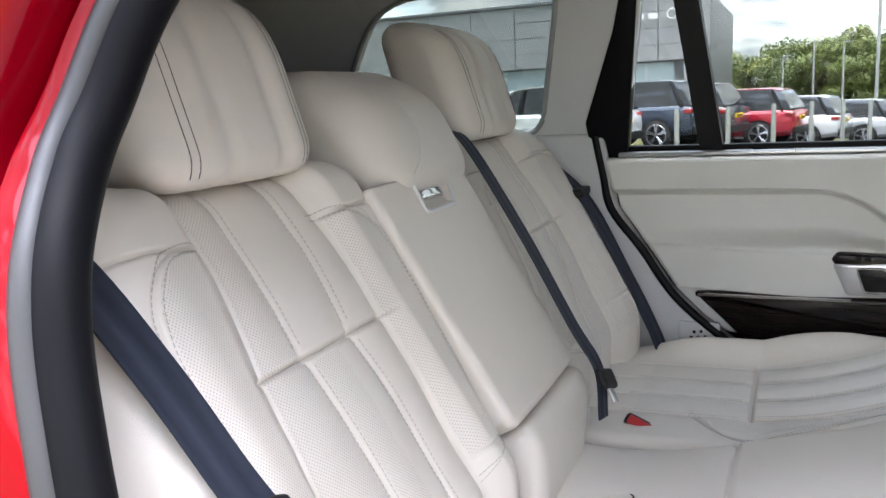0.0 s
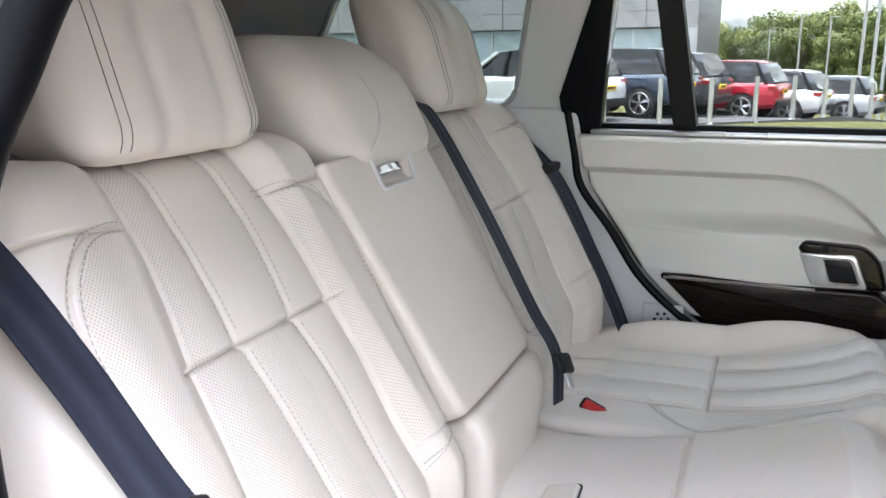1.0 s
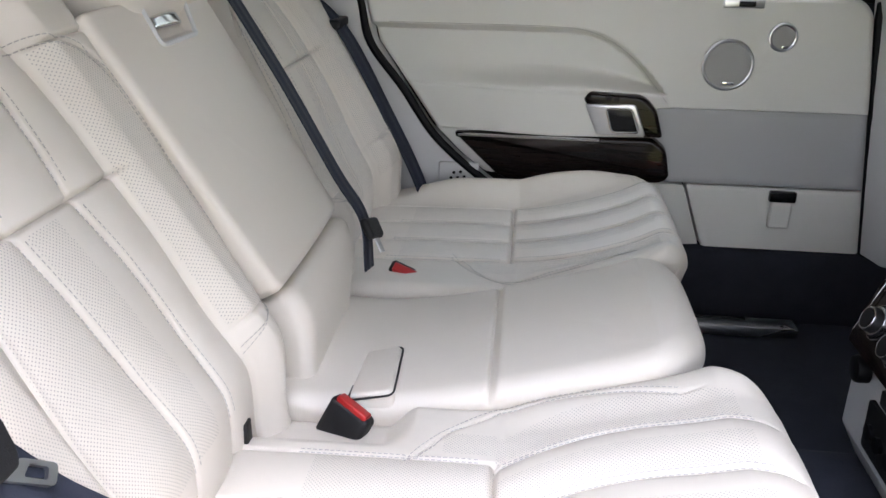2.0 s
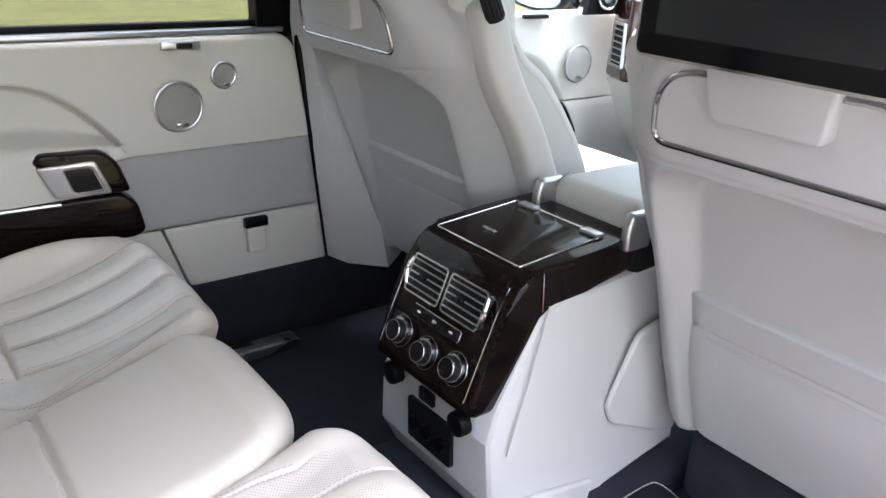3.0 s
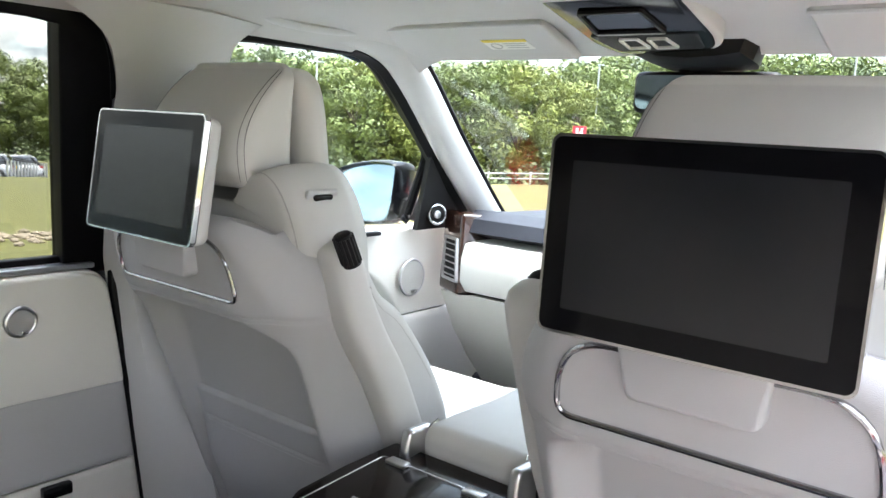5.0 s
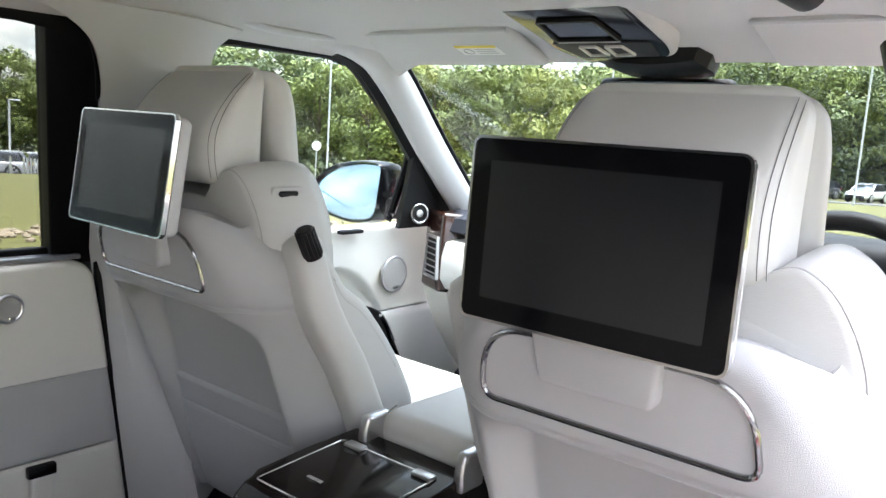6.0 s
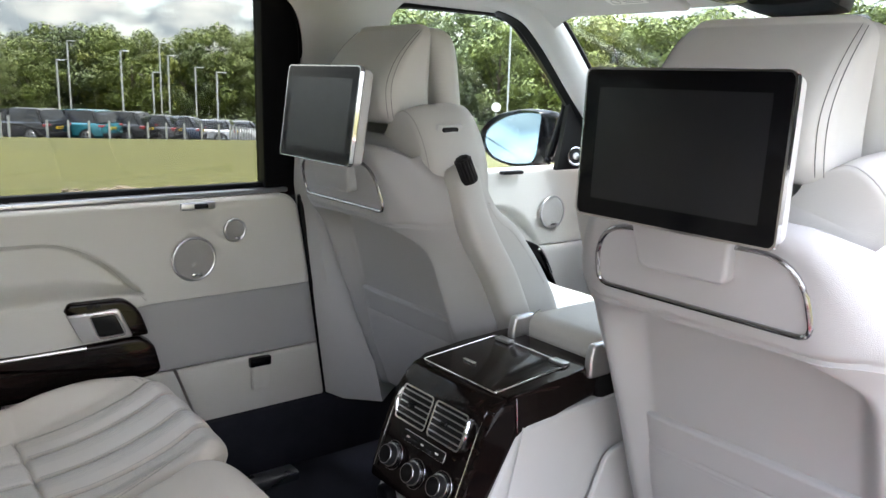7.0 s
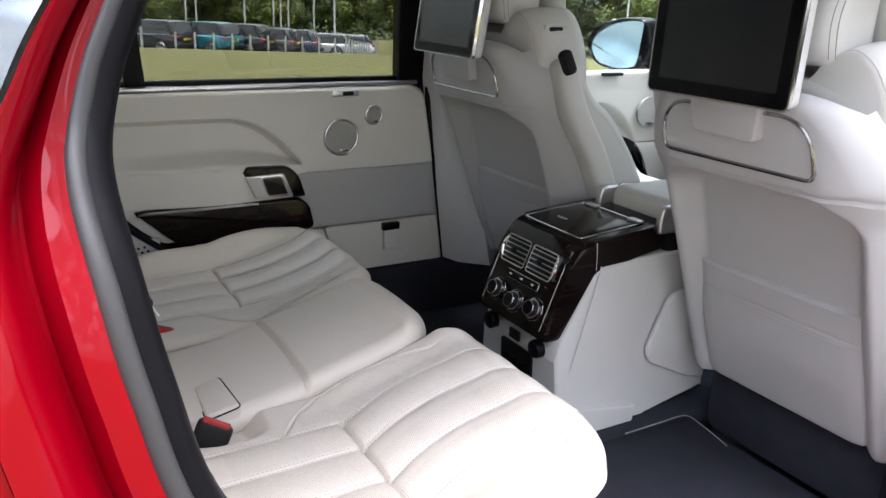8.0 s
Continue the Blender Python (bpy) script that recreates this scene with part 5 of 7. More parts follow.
    yf = (Vector((0.616, yc, 1.36 + dz)), Vector((0, 1, 0)), Vector((-0.12, 0, 0.993)).normalized(), Vector((-0.993, 0, -0.12)).normalized())
    bm = bmesh.new()
    rows = []
    for d, gy, gz in ((0.053, -0.030, -0.008), (0.0515, -0.010, -0.003), (0.050, -0.002, 0.0), (0.0478, 0.0, 0.0002), (0.046, 0.0035, 0.0018), (0.040, 0.0085, 0.0045), (0.030, 0.0125, 0.0068), (0.014, 0.0155, 0.008), (-0.01, 0.0165, 0.0075), (-0.05, 0.014, 0.004), (-0.08, 0.006, -0.004), (-0.088, -0.012, -0.012)):
        rows.append([place(yf, y * (1 + (gy + 0.028 * sstep(0.048, 0.0, d) * sstep(0.01, -0.06, v) * (y * inboard < 0)) / 0.19), v + gz * sstep(0.06, 0.13, abs(y)), d) for y, v in line])
    V = loft(bm, rows, True)
    bm.faces.new(V[0])
    bm.faces.new(V[-1])
    yk = part("shoulder_yoke", bm, LEATHER_F, seat, "leather shoulder section below the headrest", True, 60)
    part("seam", tube(bmesh.new(), [place(yf, y, v, 0.0484) for y, v in line[2:-2]], 0.0012, 5), SHELL_DEEP, yk, "sewn welt round the shoulder")

    # headrest: D-shaped rear block, dark slot, front wing
    def rear_x(z):
        return min(0.533 + 5.6 * max(0, z - 1.455) ** 2, 0.615)

    def hshape(x, y, z):
        f = (x + 0.0535) / 0.107
        zz = z + 1.4935
        k = max(0, z / 0.092)
        r = rear_x(zz) - 0.010 * (1 - (y / 0.1225) ** 2) + 0.012 * max(0, -z / 0.092) ** 3
        return Vector((r + f * (0.641 - r), y * (1 - 0.05 * k ** 3), zz))
    bm = rbox((0.107, 0.245, 0.184), 0.030, 29, hshape, 8)
    hr = part("headrest", moved(bm, Matrix.Translation((0, yc, dz))), LEATHER_F, seat, "ivory leather headrest with twin stitched edges")
    bm = rbox((0.056, 0.250, 0.180), 0.024, 21, lambda x, y, z: Vector((x - 0.012 * z / 0.09 - 0.012 * max(0, z / 0.09) ** 3, y * (1 - 0.07 * max(0, z / 0.09) ** 3), z)), 6)
    part("headrest_wing", moved(bm, Matrix.Translation((0.679, yc, 1.4905 + dz))), LEATHER_F, hr)
    for e in (-1, 1):
        for q in (38, 55):
            pts = []
            for k in range(31):
                z = -0.080 + 0.0054 * k
                sy, sx = 0.0925 + 0.030 * math.sin(radians(q)), -0.0235 - 0.030 * math.cos(radians(q))
                p = hshape(sx, e * sy, min(z, 0.084))
                pts.append(p + Vector((0, yc + e * 0.0006, dz)))
            part("stitching", dashes(bmesh.new(), pts, (-0.6, e * 0.8, 0), 0.0056, 0.0003, 0.00042), THREAD_DARK, hr)
    # release button on the inboard shoulder
    i = inboard
    bm = rbox((0.058, 0.008, 0.034), 0.0035, 9)
    bz = part("button_bezel", moved(bm, Matrix.Translation((0.617, yc + i * 0.1965, 1.393 + dz)) @ Matrix.Rotation(radians(-22 * i), 4, "X")), TRIM, seat)
    bm = rbox((0.036, 0.010, 0.018), 0.004, 9)
    part("recline_button", moved(bm, Matrix.Translation((0.617, yc + i * 0.2010, 1.3945 + dz)) @ Matrix.Rotation(radians(-22 * i), 4, "X")), GLOSS, bz)
    # cushion
    bm = rbox((0.52, 0.50, 0.16), 0.055, 15, lambda x, y, z: Vector((x, y, z + (0.03 * sstep(0.14, 0.2, abs(y)) + 0.05 * sstep(-0.1, 0.25, x) if z > 0 else 0))))
    part("cushion", moved(bm, Matrix.Translation((1.02, yc, 0.845))), LEATHER_F, seat, "ivory leather seat cushion")
    # plain base in the dark carpet colour, which stands for the shade under the seat
    bm = bmesh.new()
    box(bm, (1.0, yc, 0.69), (0.46, 0.40, 0.15), 0.03)
    part("seat_base", bm, CARPET, seat)
    return seat, sh


def folded_armrest(label, run, wheel):
    """An armrest folded up against the inboard side of a front seat."""
    a = thing("armrest", label, "armrest", "folded armrests")
    line = smoothline(run, 6)
    bm = bmesh.new()
    rows = []
    tail = len(line) - 1
    for k, p in enumerate([line[0] + Vector((-0.004, 0, 0.018)), line[0] + Vector((-0.003, 0, 0.012))] + line):
        t = max(k - 2, 0) / tail
        shrink = (0.45, 0.85)[k] if k < 2 else 1.0
        d, w = (0.028 + 0.006 * t) * shrink, 0.029 * shrink
        sec = []
        for q in range(20):
            an = 2 * math.pi * q / 20
            cx, cy = math.cos(an), math.sin(an)
            sec.append(p + Vector((0.93, 0, 0.36)) * d * math.copysign(abs(cx) ** 0.6, cx) + Vector((0, 1, 0)) * w * math.copysign(abs(cy) ** 0.6, cy))
        rows.append(sec)
    V = loft(bm, rows, True)
    bm.faces.new(V[0])
    bm.faces.new(V[-1])
    part("pad", bm, LEATHER_F, a, "leather covered armrest pad")
    ax_ = Vector((-0.45, 0, 0.89)).normalized()
    c0 = Vector(wheel)
    c0 -= ax_ * 0.024
    bm = disc(bmesh.new(), c0, ax_, 0.0132, 0.050, 24, 0.006)
    kn = part("thumbwheel", bm, BLACK, a, "black ribbed height thumbwheel")
    sx, sy = ax_.cross(Vector((0, 1, 0))).normalized(), Vector((0, 1, 0))
    for q in range(14):
        an = 2 * math.pi * q / 14
        o = c0 + (sx * math.cos(an) + sy * math.sin(an)) * 0.0132
        bm = tube(bmesh.new(), [o + ax_ * 0.004, o + ax_ * 0.045], 0.0022, 6)
        part("rib", bm, BLACK, kn)


driver, drv_pad = front_seat(-0.404, 0.0, "pale grey and ivory driver seat seen from behind with a screen", 1)
passenger, pas_pad = front_seat(0.404, 0.016, "pale grey and ivory front passenger seat with a screen", -1)
folded_armrest("ivory leather armrest folded up beside the passenger seat", [(0.617, 0.166, 1.337), (0.626, 0.150, 1.273), (0.652, 0.144, 1.215), (0.696, 0.143, 1.145), (0.752, 0.143, 1.03), (0.79, 0.143, 0.95)], (0.603, 0.134, 1.350))
folded_armrest("ivory leather armrest folded up beside the driver seat", [(0.622, -0.152, 1.330), (0.636, -0.152, 1.290), (0.666, -0.152, 1.215), (0.708, -0.152, 1.11), (0.766, -0.152, 1.0), (0.80, -0.152, 0.94)], (0.663, -0.141, 1.332))


def headrest_screen(yc, label, tilt):
    """Rear entertainment screen on its bracket."""
    s = thing("screen", label, "screen", "headrest screens")
    m = Matrix.Translation((0.462, yc, 1.434)) @ Matrix.Rotation(radians(tilt), 4, "Y")
    bm = rbox((0.030, 0.266, 0.174), 0.011, 13, lambda x, y, z: Vector((x, y * (1 - 1.4 * max(0.0, x + 0.010)), z * (1 - 1.6 * max(0.0, x + 0.010)))), 4)
    part("case", moved(bm, m @ Matrix.Translation((0.018, 0, 0))), TRIM, s, "pale grey plastic case")
    fr = (m @ Vector((0, 0, 0)), Vector((0, 1, 0)), m.to_3x3() @ Vector((0, 0, 1)), m.to_3x3() @ Vector((-1, 0, 0)))
    bm = framed(bmesh.new(), roundrect(-0.135, -0.089, 0.135, 0.089, 0.010), roundrect(-0.1325, -0.0865, 0.1325, 0.0865, 0.008), fr, -0.005, 0.0022)
    part("metal_frame", bm, CHROME, s, "thin bright metal frame")
    bm = bmesh.new()
    prism(bm, roundrect(-0.1325, -0.0865, 0.1325, 0.0865, 0.008), fr, -0.008, 0.0015)
    g = part("front_glass", bm, SCREEN, s, "black glass front", False)
    bm = bmesh.new()
    prism(bm, roundrect(-0.112, -0.066, 0.112, 0.066, 0.002), fr, 0.0012, 0.0019)
    part("display", bm, DISPLAY, g, "switched-off display", False)
    bm = bmesh.new()
    prism(bm, rounded([(-0.062, -0.145), (0.058, -0.145), (0.070, -0.082), (-0.070, -0.082)], [0.012, 0.012, 0.004, 0.004], 4), (Vector((0.488, yc, 1.434)), Vector((0, 1, 0)), Vector((-0.12, 0, 1)).normalized(), Vector((-1, 0, -0.12)).normalized()), -0.02, 0.016, 0.006)
    part("bracket", bm, SHELL, s, "pale moulded bracket")
    return s


headrest_screen(-0.3955, "switched-off black rear screen behind the driver headrest", 2)
headrest_screen(0.404, "switched-off black rear screen behind the passenger headrest", 8)


# ---- rear console ----
con = thing("rear_console", "dark veneered rear console with vents and climate knobs", "console")
PROFILE = [(0.70, 1.052), (0.60, 1.044), (0.515, 1.036), (0.490, 1.030), (0.472, 1.016), (0.455, 0.985), (0.428, 0.920), (0.405, 0.862), (0.402, 0.845), (0.415, 0.838), (0.47, 0.838), (0.50, 0.93), (0.52, 0.972), (0.54, 0.980), (0.70, 0.995)]


def slab(bm, prof, y0, y1, bevel=0.008):
    lo = [bm.verts.new((x, y0, z)) for x, z in prof]
    hi = [bm.verts.new((x, y1, z)) for x, z in prof]
    n = len(prof)
    caps = [bm.faces.new(lo), bm.faces.new(hi)]
    for i in range(n):
        bm.faces.new((lo[i], lo[(i + 1) % n], hi[(i + 1) % n], hi[i]))
    if bevel:
        bmesh.ops.bevel(bm, geom=list({e for f in caps for e in f.edges}), offset=bevel, segments=3, affect="EDGES", profile=0.5)
    return bm


part("veneer_body", slab(bmesh.new(), PROFILE, -0.112, 0.122, 0.010), WOOD, con, "dark lacquered veneer shell")
CT = (Vector((0.49, 0.005, 1.030)), Vector((0, 1, 0)), Vector((1, 0, 0.10)).normalized(), Vector((-0.10, 0, 1)).normalized())
lidout = rounded([(-0.088, 0.008), (0.098, 0.008), (0.092, 0.165), (-0.092, 0.165)], 0.006, 3)
bm = bmesh.new()
prism(bm, lidout, CT, -0.01, 0.0045, 0.002)
lid = part("lid", bm, WOOD, con, "veneered sliding lid")
bm = bmesh.new()
tube(bm, [place(CT, *p, 0.004) for p in lidout], 0.0014, 6, True)
part("lid_trim", bm, CHROME, lid)
bm = bmesh.new()
box(bm, place(CT, 0.03, 0.055, 0.006), (0.006, 0.030, 0.004), 0.001)
part("lid_handle", bm, CHROME, lid)
for y in (-0.075, 0.06):
    bm = bmesh.new()
    box(bm, place(CT, y, 0.160, 0.006), (0.018, 0.034, 0.006), 0.002)
    part("hinge_cap", bm, SATIN, lid)
# face frame leaning back
KF = (Vector((0.428, 0.005, 0.920)), Vector((0, 1, 0)), Vector((0.38, 0, 0.925)).normalized(), Vector((-0.925, 0, 0.38)).normalized())
for k, y in enumerate((-0.042, 0.046)):
    bm = framed(bmesh.new(), roundrect(y - 0.041, 0.030, y + 0.041, 0.089, 0.007), roundrect(y - 0.0382, 0.0328, y + 0.0382, 0.0862, 0.005), KF, -0.002, 0.009)
    v = part("air_vent", bm, CHROME, con, "chrome-framed air vent")
    bm = bmesh.new()
    prism(bm, roundrect(y - 0.0386, 0.0324, y + 0.0386, 0.0866, 0.004), KF, -0.004, 0.0015)
    part("vent_back", bm, BLACK, v)
    for j in range(5):
        bm = bmesh.new()
        vv = 0.0395 + 0.0100 * j
        tube(bm, [place(KF, y - 0.038, vv, 0.006), place(KF, y + 0.038, vv, 0.0055)], 0.0015, 8, False, 0.8)
        part("slat", bm, SATIN, v)
    bm = bmesh.new()
    e = -1 if k == 0 else 1
    tube(bm, smoothline([place(KF, y + e * 0.041, 0.040, 0.007), place(KF, y + e * 0.046, 0.06, 0.010), place(KF, y + e * 0.041, 0.080, 0.007)], 5), 0.0036, 8)
    part("vent_wheel", bm, CHROME, v)
    bm = rbox((0.010, 0.014, 0.008), 0.003, 7)
    part("vent_lever", moved(bm, Matrix.Translation(place(KF, y + 0.008, 0.0595, 0.008))), GLOSS, v)
bm = bmesh.new()
prism(bm, roundrect(-0.052, 0.003, 0.058, 0.019, 0.003), KF, 0.0, 0.004, 0.001)
bs = part("button_strip", bm, GLOSS, con)
for y in (-0.035, 0.003, 0.041):
    part("button_mark", prism(bmesh.new(), roundrect(y - 0.004, 0.0095, y + 0.004, 0.0125, 0.001), KF, 0.0035, 0.0044), LABEL, bs)
bm = bmesh.new()
tube(bm, [place(KF, *p, 0.001) for p in roundrect(-0.052, 0.003, 0.058, 0.019, 0.003)], 0.0008, 5, True)
part("strip_trim", bm, SATIN, bs)
for k, y in enumerate((-0.064, 0.001, 0.066)):
    c = place(KF, y, -0.036 + 0.006 * abs(y) / 0.066, 0.0)
    bm = disc(bmesh.new(), c, KF[3], 0.0208, 0.008, 32, 0.002)
    kb = part("climate_knob", bm, RINGMETAL, con, "metal-rimmed climate knob")
    part("knob_bezel", ring(bmesh.new(), c + KF[3] * 0.0008, KF[3], 0.0240, 0.0007, 36, 6), RINGMETAL, kb, "thin bright bezel")
    bm = disc(bmesh.new(), c + KF[3] * 0.006, KF[3], 0.0175, 0.012, 32, 0.003, 0.0165)
    part("knob_grip", bm, BLACK, kb)
    bm = disc(bmesh.new(), c + KF[3] * 0.0175, KF[3], 0.0132, 0.0016, 32)
    part("knob_face", bm, PIANO, kb)
    part("knob_ring", ring(bmesh.new(), c + KF[3] * 0.0178, KF[3], 0.0148, 0.0011, 32, 6), RINGMETAL, kb, "bright ring round the knob face")
# bright edge lines on the veneer: its edge highlight built as thin metal tubes
for y in (-0.098, 0.108):
    part("edge_highlight", tube(bmesh.new(), [(x - 0.003, y, z + 0.001) for x, z in PROFILE[4:8]], 0.0007, 6), RINGMETAL, con)
bm = bmesh.new()
tube(bm, [(0.515, -0.113, 1.032), (0.517, -0.1135, 1.005), (0.519, -0.1130, 0.976)], 0.0012, 6)
part("joint_strip", bm, RINGMETAL, con)
# pale lower housing
low_prof = [(0.44, 0.842), (0.425, 0.80), (0.43, 0.70), (0.46, 0.645), (0.56, 0.60), (0.62, 0.60), (0.66, 0.655), (0.84, 0.66), (0.84, 1.0), (0.54, 0.982), (0.515, 0.968)]
bm = slab(bmesh.new(), low_prof, -0.118, 0.128, 0.012)
for v in bm.verts:
    k = sstep(0.95, 0.62, v.co.z)
    v.co.y += math.copysign(0.022 * k, v.co.y)
part("lower_housing", bm, TRIM, con, "pale grey plastic console side", True, 20)
bm = bmesh.new()
rb = rbox((0.17, 0.012, 0.06), 0.005, 7)
part("side_foot", moved(rb, Matrix.Translation((0.545, -0.142, 0.655)) @ Matrix.Rotation(radians(10), 4, "Y")), TRIM, con)
bm.free()
KS = (Vector((0, -0.1405, 0)), Vector((1, 0, 0)), Vector((0, 0, 1)), Vector((0, -1, 0)))
part("kick_panel", prism(bmesh.new(), rounded([(0.648, 0.795), (0.700, 0.905), (0.83, 0.93), (0.83, 0.69), (0.780, 0.702), (0.662, 0.760)], [0.012, 0.02, 0.01, 0.01, 0.02, 0.015], 4), KS, -0.004, 0.004, 0.004), TRIM, con, "raised pale kick panel")
part("side_crease", tube(bmesh.new(), [(0.526, -0.1200, 0.985), (0.490, -0.1295, 0.880), (0.455, -0.1365, 0.780)], 0.0016, 6), TRIM, con)
PF = (Vector((0.424, 0.005, 0.770)), Vector((0, 1, 0)), Vector((-0.03, 0, 1)).normalized(), Vector((-1, 0, -0.03)).normalized())
bm = bmesh.new()
prism(bm, roundrect(-0.058, -0.052, 0.050, 0.020, 0.006), PF, -0.02, 0.003)
rc = part("socket_recess", bm, BLACK, con, "dark recess with sockets")
for y in (-0.035, 0.0, 0.03):
    part("jack_socket", disc(bmesh.new(), place(PF, y, -0.02, 0.002), PF[3], 0.011, 0.006, 16), RUBBER, rc)
bm = bmesh.new()
prism(bm, roundrect(-0.016, 0.030, 0.020, 0.052, 0.003), PF, 0.0, 0.005, 0.001)
part("usb_socket", bm, BLACK, con)
for y in (-0.082, 0.082):
    bm = disc(bmesh.new(), place(PF, y, 0.045, 0.0), PF[3], 0.019, 0.018, 24, 0.005)
    part("power_socket_cap", bm, RUBBER, con, "black rubber power-socket cap")

# front cubby armrest between the front seats
cub = thing("cubby_lid", "ivory leather cubby lid with bright metal corners", "armrest")
bm = rbox((0.36, 0.190, 0.062), 0.024, 17, lambda x, y, z: Vector((x, y, z + 0.010 * sstep(0.0, 0.15, x))), 4)
part("lid_pad", moved(bm, Matrix.Translation((0.885, -0.018, 1.062))), LEATHER_F, cub)
bm = bmesh.new()
box(bm, (0.88, -0.018, 1.00), (0.36, 0.19, 0.075), 0.012)
part("cubby_body", bm, BLACK, cub)
for sg in (1, -1):
    yo = -0.018 + sg * 0.094
    bm = rbox((0.052, 0.018, 0.058), 0.007, 9, lambda x, y, z: Vector((x + 0.006 * sstep(0.0, 0.03, z), y, z)))
    part("metal_corner", moved(bm, Matrix.Translation((0.696, yo, 1.060))), SATIN, cub, "satin metal corner of the lid")
    pts = smoothline([(0.716, yo - sg * 0.010, 1.032), (0.714, yo - sg * 0.010, 1.066), (0.719, yo - sg * 0.010, 1.086), (0.734, yo - sg * 0.012, 1.094)], 5)
    part("bright_edge", tube(bmesh.new(), pts, 0.0022, 8), CHROME, cub)

# ---- roof fittings ----
oh = thing("overhead_console", "gloss black overhead console with two lamps", "overhead console")
OC = (Vector((1.0, -0.05, 1.714)), Vector((0, 1, 0)), Vector((1, 0, -0.20)).normalized(), Vector((-0.20, 0, -1)).normalized())
oc_out = rounded([(-0.118, -0.145), (0.096, -0.145), (0.108, 0.115), (0.083, 0.176), (-0.088, 0.156), (-0.106, 0.10)], [0.04, 0.04, 0.03, 0.03, 0.025, 0.03], 6)
bm = bmesh.new()
prism(bm, [(y * 1.09, v * 1.06) for y, v in oc_out], OC, -0.05, 0.014, 0.010)
part("surround", bm, HEADLINER, oh, "pale moulded surround")
bm = bmesh.new()
prism(bm, oc_out, OC, -0.02, 0.018, 0.006, 3)
part("gloss_panel", bm, PIANO, oh, "gloss black panel")
tray = rounded([(-0.050, -0.050), (0.058, -0.050), (0.074, 0.050), (-0.050, 0.050)], 0.008, 4)
bm = framed(bmesh.new(), tray, inset(tray, 0.006), OC, 0.016, 0.0235)
part("tray_rim", bm, BLACK, oh, "black rim of the glasses tray")
bm = bmesh.new()
prism(bm, inset(tray, 0.006), OC, 0.016, 0.0192)
part("glasses_flap", bm, GLOSS, oh)
bm = bmesh.new()
box(bm, place(OC, 0.012, 0.049, 0.022), (0.006, 0.118, 0.005), 0.002)
part("tray_lip", bm, SHELL_DEEP, oh, "grey front lip of the tray")
bm = bmesh.new()
prism(bm, rounded([(-0.092, 0.062), (0.094, 0.062), (0.076, 0.148), (-0.078, 0.138)], 0.010, 4), OC, 0.016, 0.0205, 0.002)
part("switch_panel", bm, BLACK, oh, "dark satin switch panel")
for y in (-0.022, 0.027):
    key = [(y + 0.018, 0.074), (y - 0.016, 0.074), (y - 0.020, 0.122), (y + 0.021, 0.124)]
    bm = framed(bmesh.new(), rounded(key, 0.003, 3), inset(rounded(key, 0.003, 3), 0.0038), OC, 0.020, 0.0245)
    part("lamp_button", bm, LABEL, oh, "white-edged lamp button")
bm = bmesh.new()
SC = [(0.035, 1.668), (0.000, 1.652), (-0.022, 1.645), (-0.086, 1.641), (-0.150, 1.644), (-0.188, 1.649), (-0.200, 1.683), (-0.12, 1.688)]
loft(bm, [[(x, y * s + o, z + d) for y, z in SC] for x, s, o, d in ((1.165, 0.86, -0.01, 0.016), (1.185, 1.0, 0.0, 0.004), (1.215, 1.0, 0.0, 0.0), (1.25, 0.9, -0.008, -0.004))], True)
bmesh.ops.holes_fill(bm, edges=bm.edges)
part("sensor_cover", bm, BLACK, oh, "black sensor cover at the windscreen", True, 30)
im = thing("rear_view_mirror", "black interior rear-view mirror on the windscreen", "mirror")
bm = rbox((0.035, 0.26, 0.075), 0.015, 11)
part("housing", moved(bm, Matrix.Translation((1.235, -0.094, 1.602))), BLACK, im)
bm = bmesh.new()
prism(bm, roundrect(-0.12, -0.030, 0.12, 0.030, 0.012), (Vector((1.216, -0.094, 1.602)), Vector((0, 1, 0)), Vector((0, 0, 1)), Vector((-1, 0, 0))), 0.0, 0.002)
part("mirror_glass", bm, MIRROR, im)
bm = bmesh.new()
tube(bm, [(1.235, -0.055, 1.62), (1.235, -0.055, 1.66)], 0.012, 10)
part("stem", bm, BLACK, im)


def visor(y0, y1, label, tag):
    v = thing("sun_visor", label, "sun visor", "sun visors")
    bm = rbox((0.165, abs(y1 - y0), 0.020), 0.0095, 11)
    part("flap", moved(bm, Matrix.Translation((1.125, (y0 + y1) / 2, 1.690)) @ Matrix.Rotation(radians(17), 4, "Y")), HEADLINER, v, "pale cloth visor flap")
    if tag:
        fr = (Vector((1.122, 0.25, 1.6808)), Vector((0, 1, 0)), Vector((1, 0, -0.306)).normalized(), Vector((-0.306, 0, -1)).normalized())
        bm = bmesh.new()
        prism(bm, roundrect(-0.05, -0.022, 0.05, 0.022, 0.003), fr, 0.0, 0.0012)
        lb = part("warning_label", bm, LABEL, v)
        bm = bmesh.new()
        prism(bm, roundrect(-0.05, -0.022, 0.05, -0.012, 0.002), fr, 0.0008, 0.0018)
        part("label_stripe", bm, YELLOW, lb)
        bm = bmesh.new()
        ring(bm, place(fr, 0.028, 0.005, 0.0014), fr[3], 0.011, 0.001, 20, 5)
        for k in range(3):
            prism(bm, roundrect(-0.04, -0.006 + 0.009 * k, 0.008, -0.003 + 0.009 * k, 0.001), fr, 0.0010, 0.0016)
        part("label_marks", bm, SHELL_DEEP, lb)
    bm = bmesh.new()
    tube(bm, [(1.05, y0, 1.706), (1.05, y1, 1.706)], 0.005, 8)
    part("visor_rod", bm, TRIM, v)


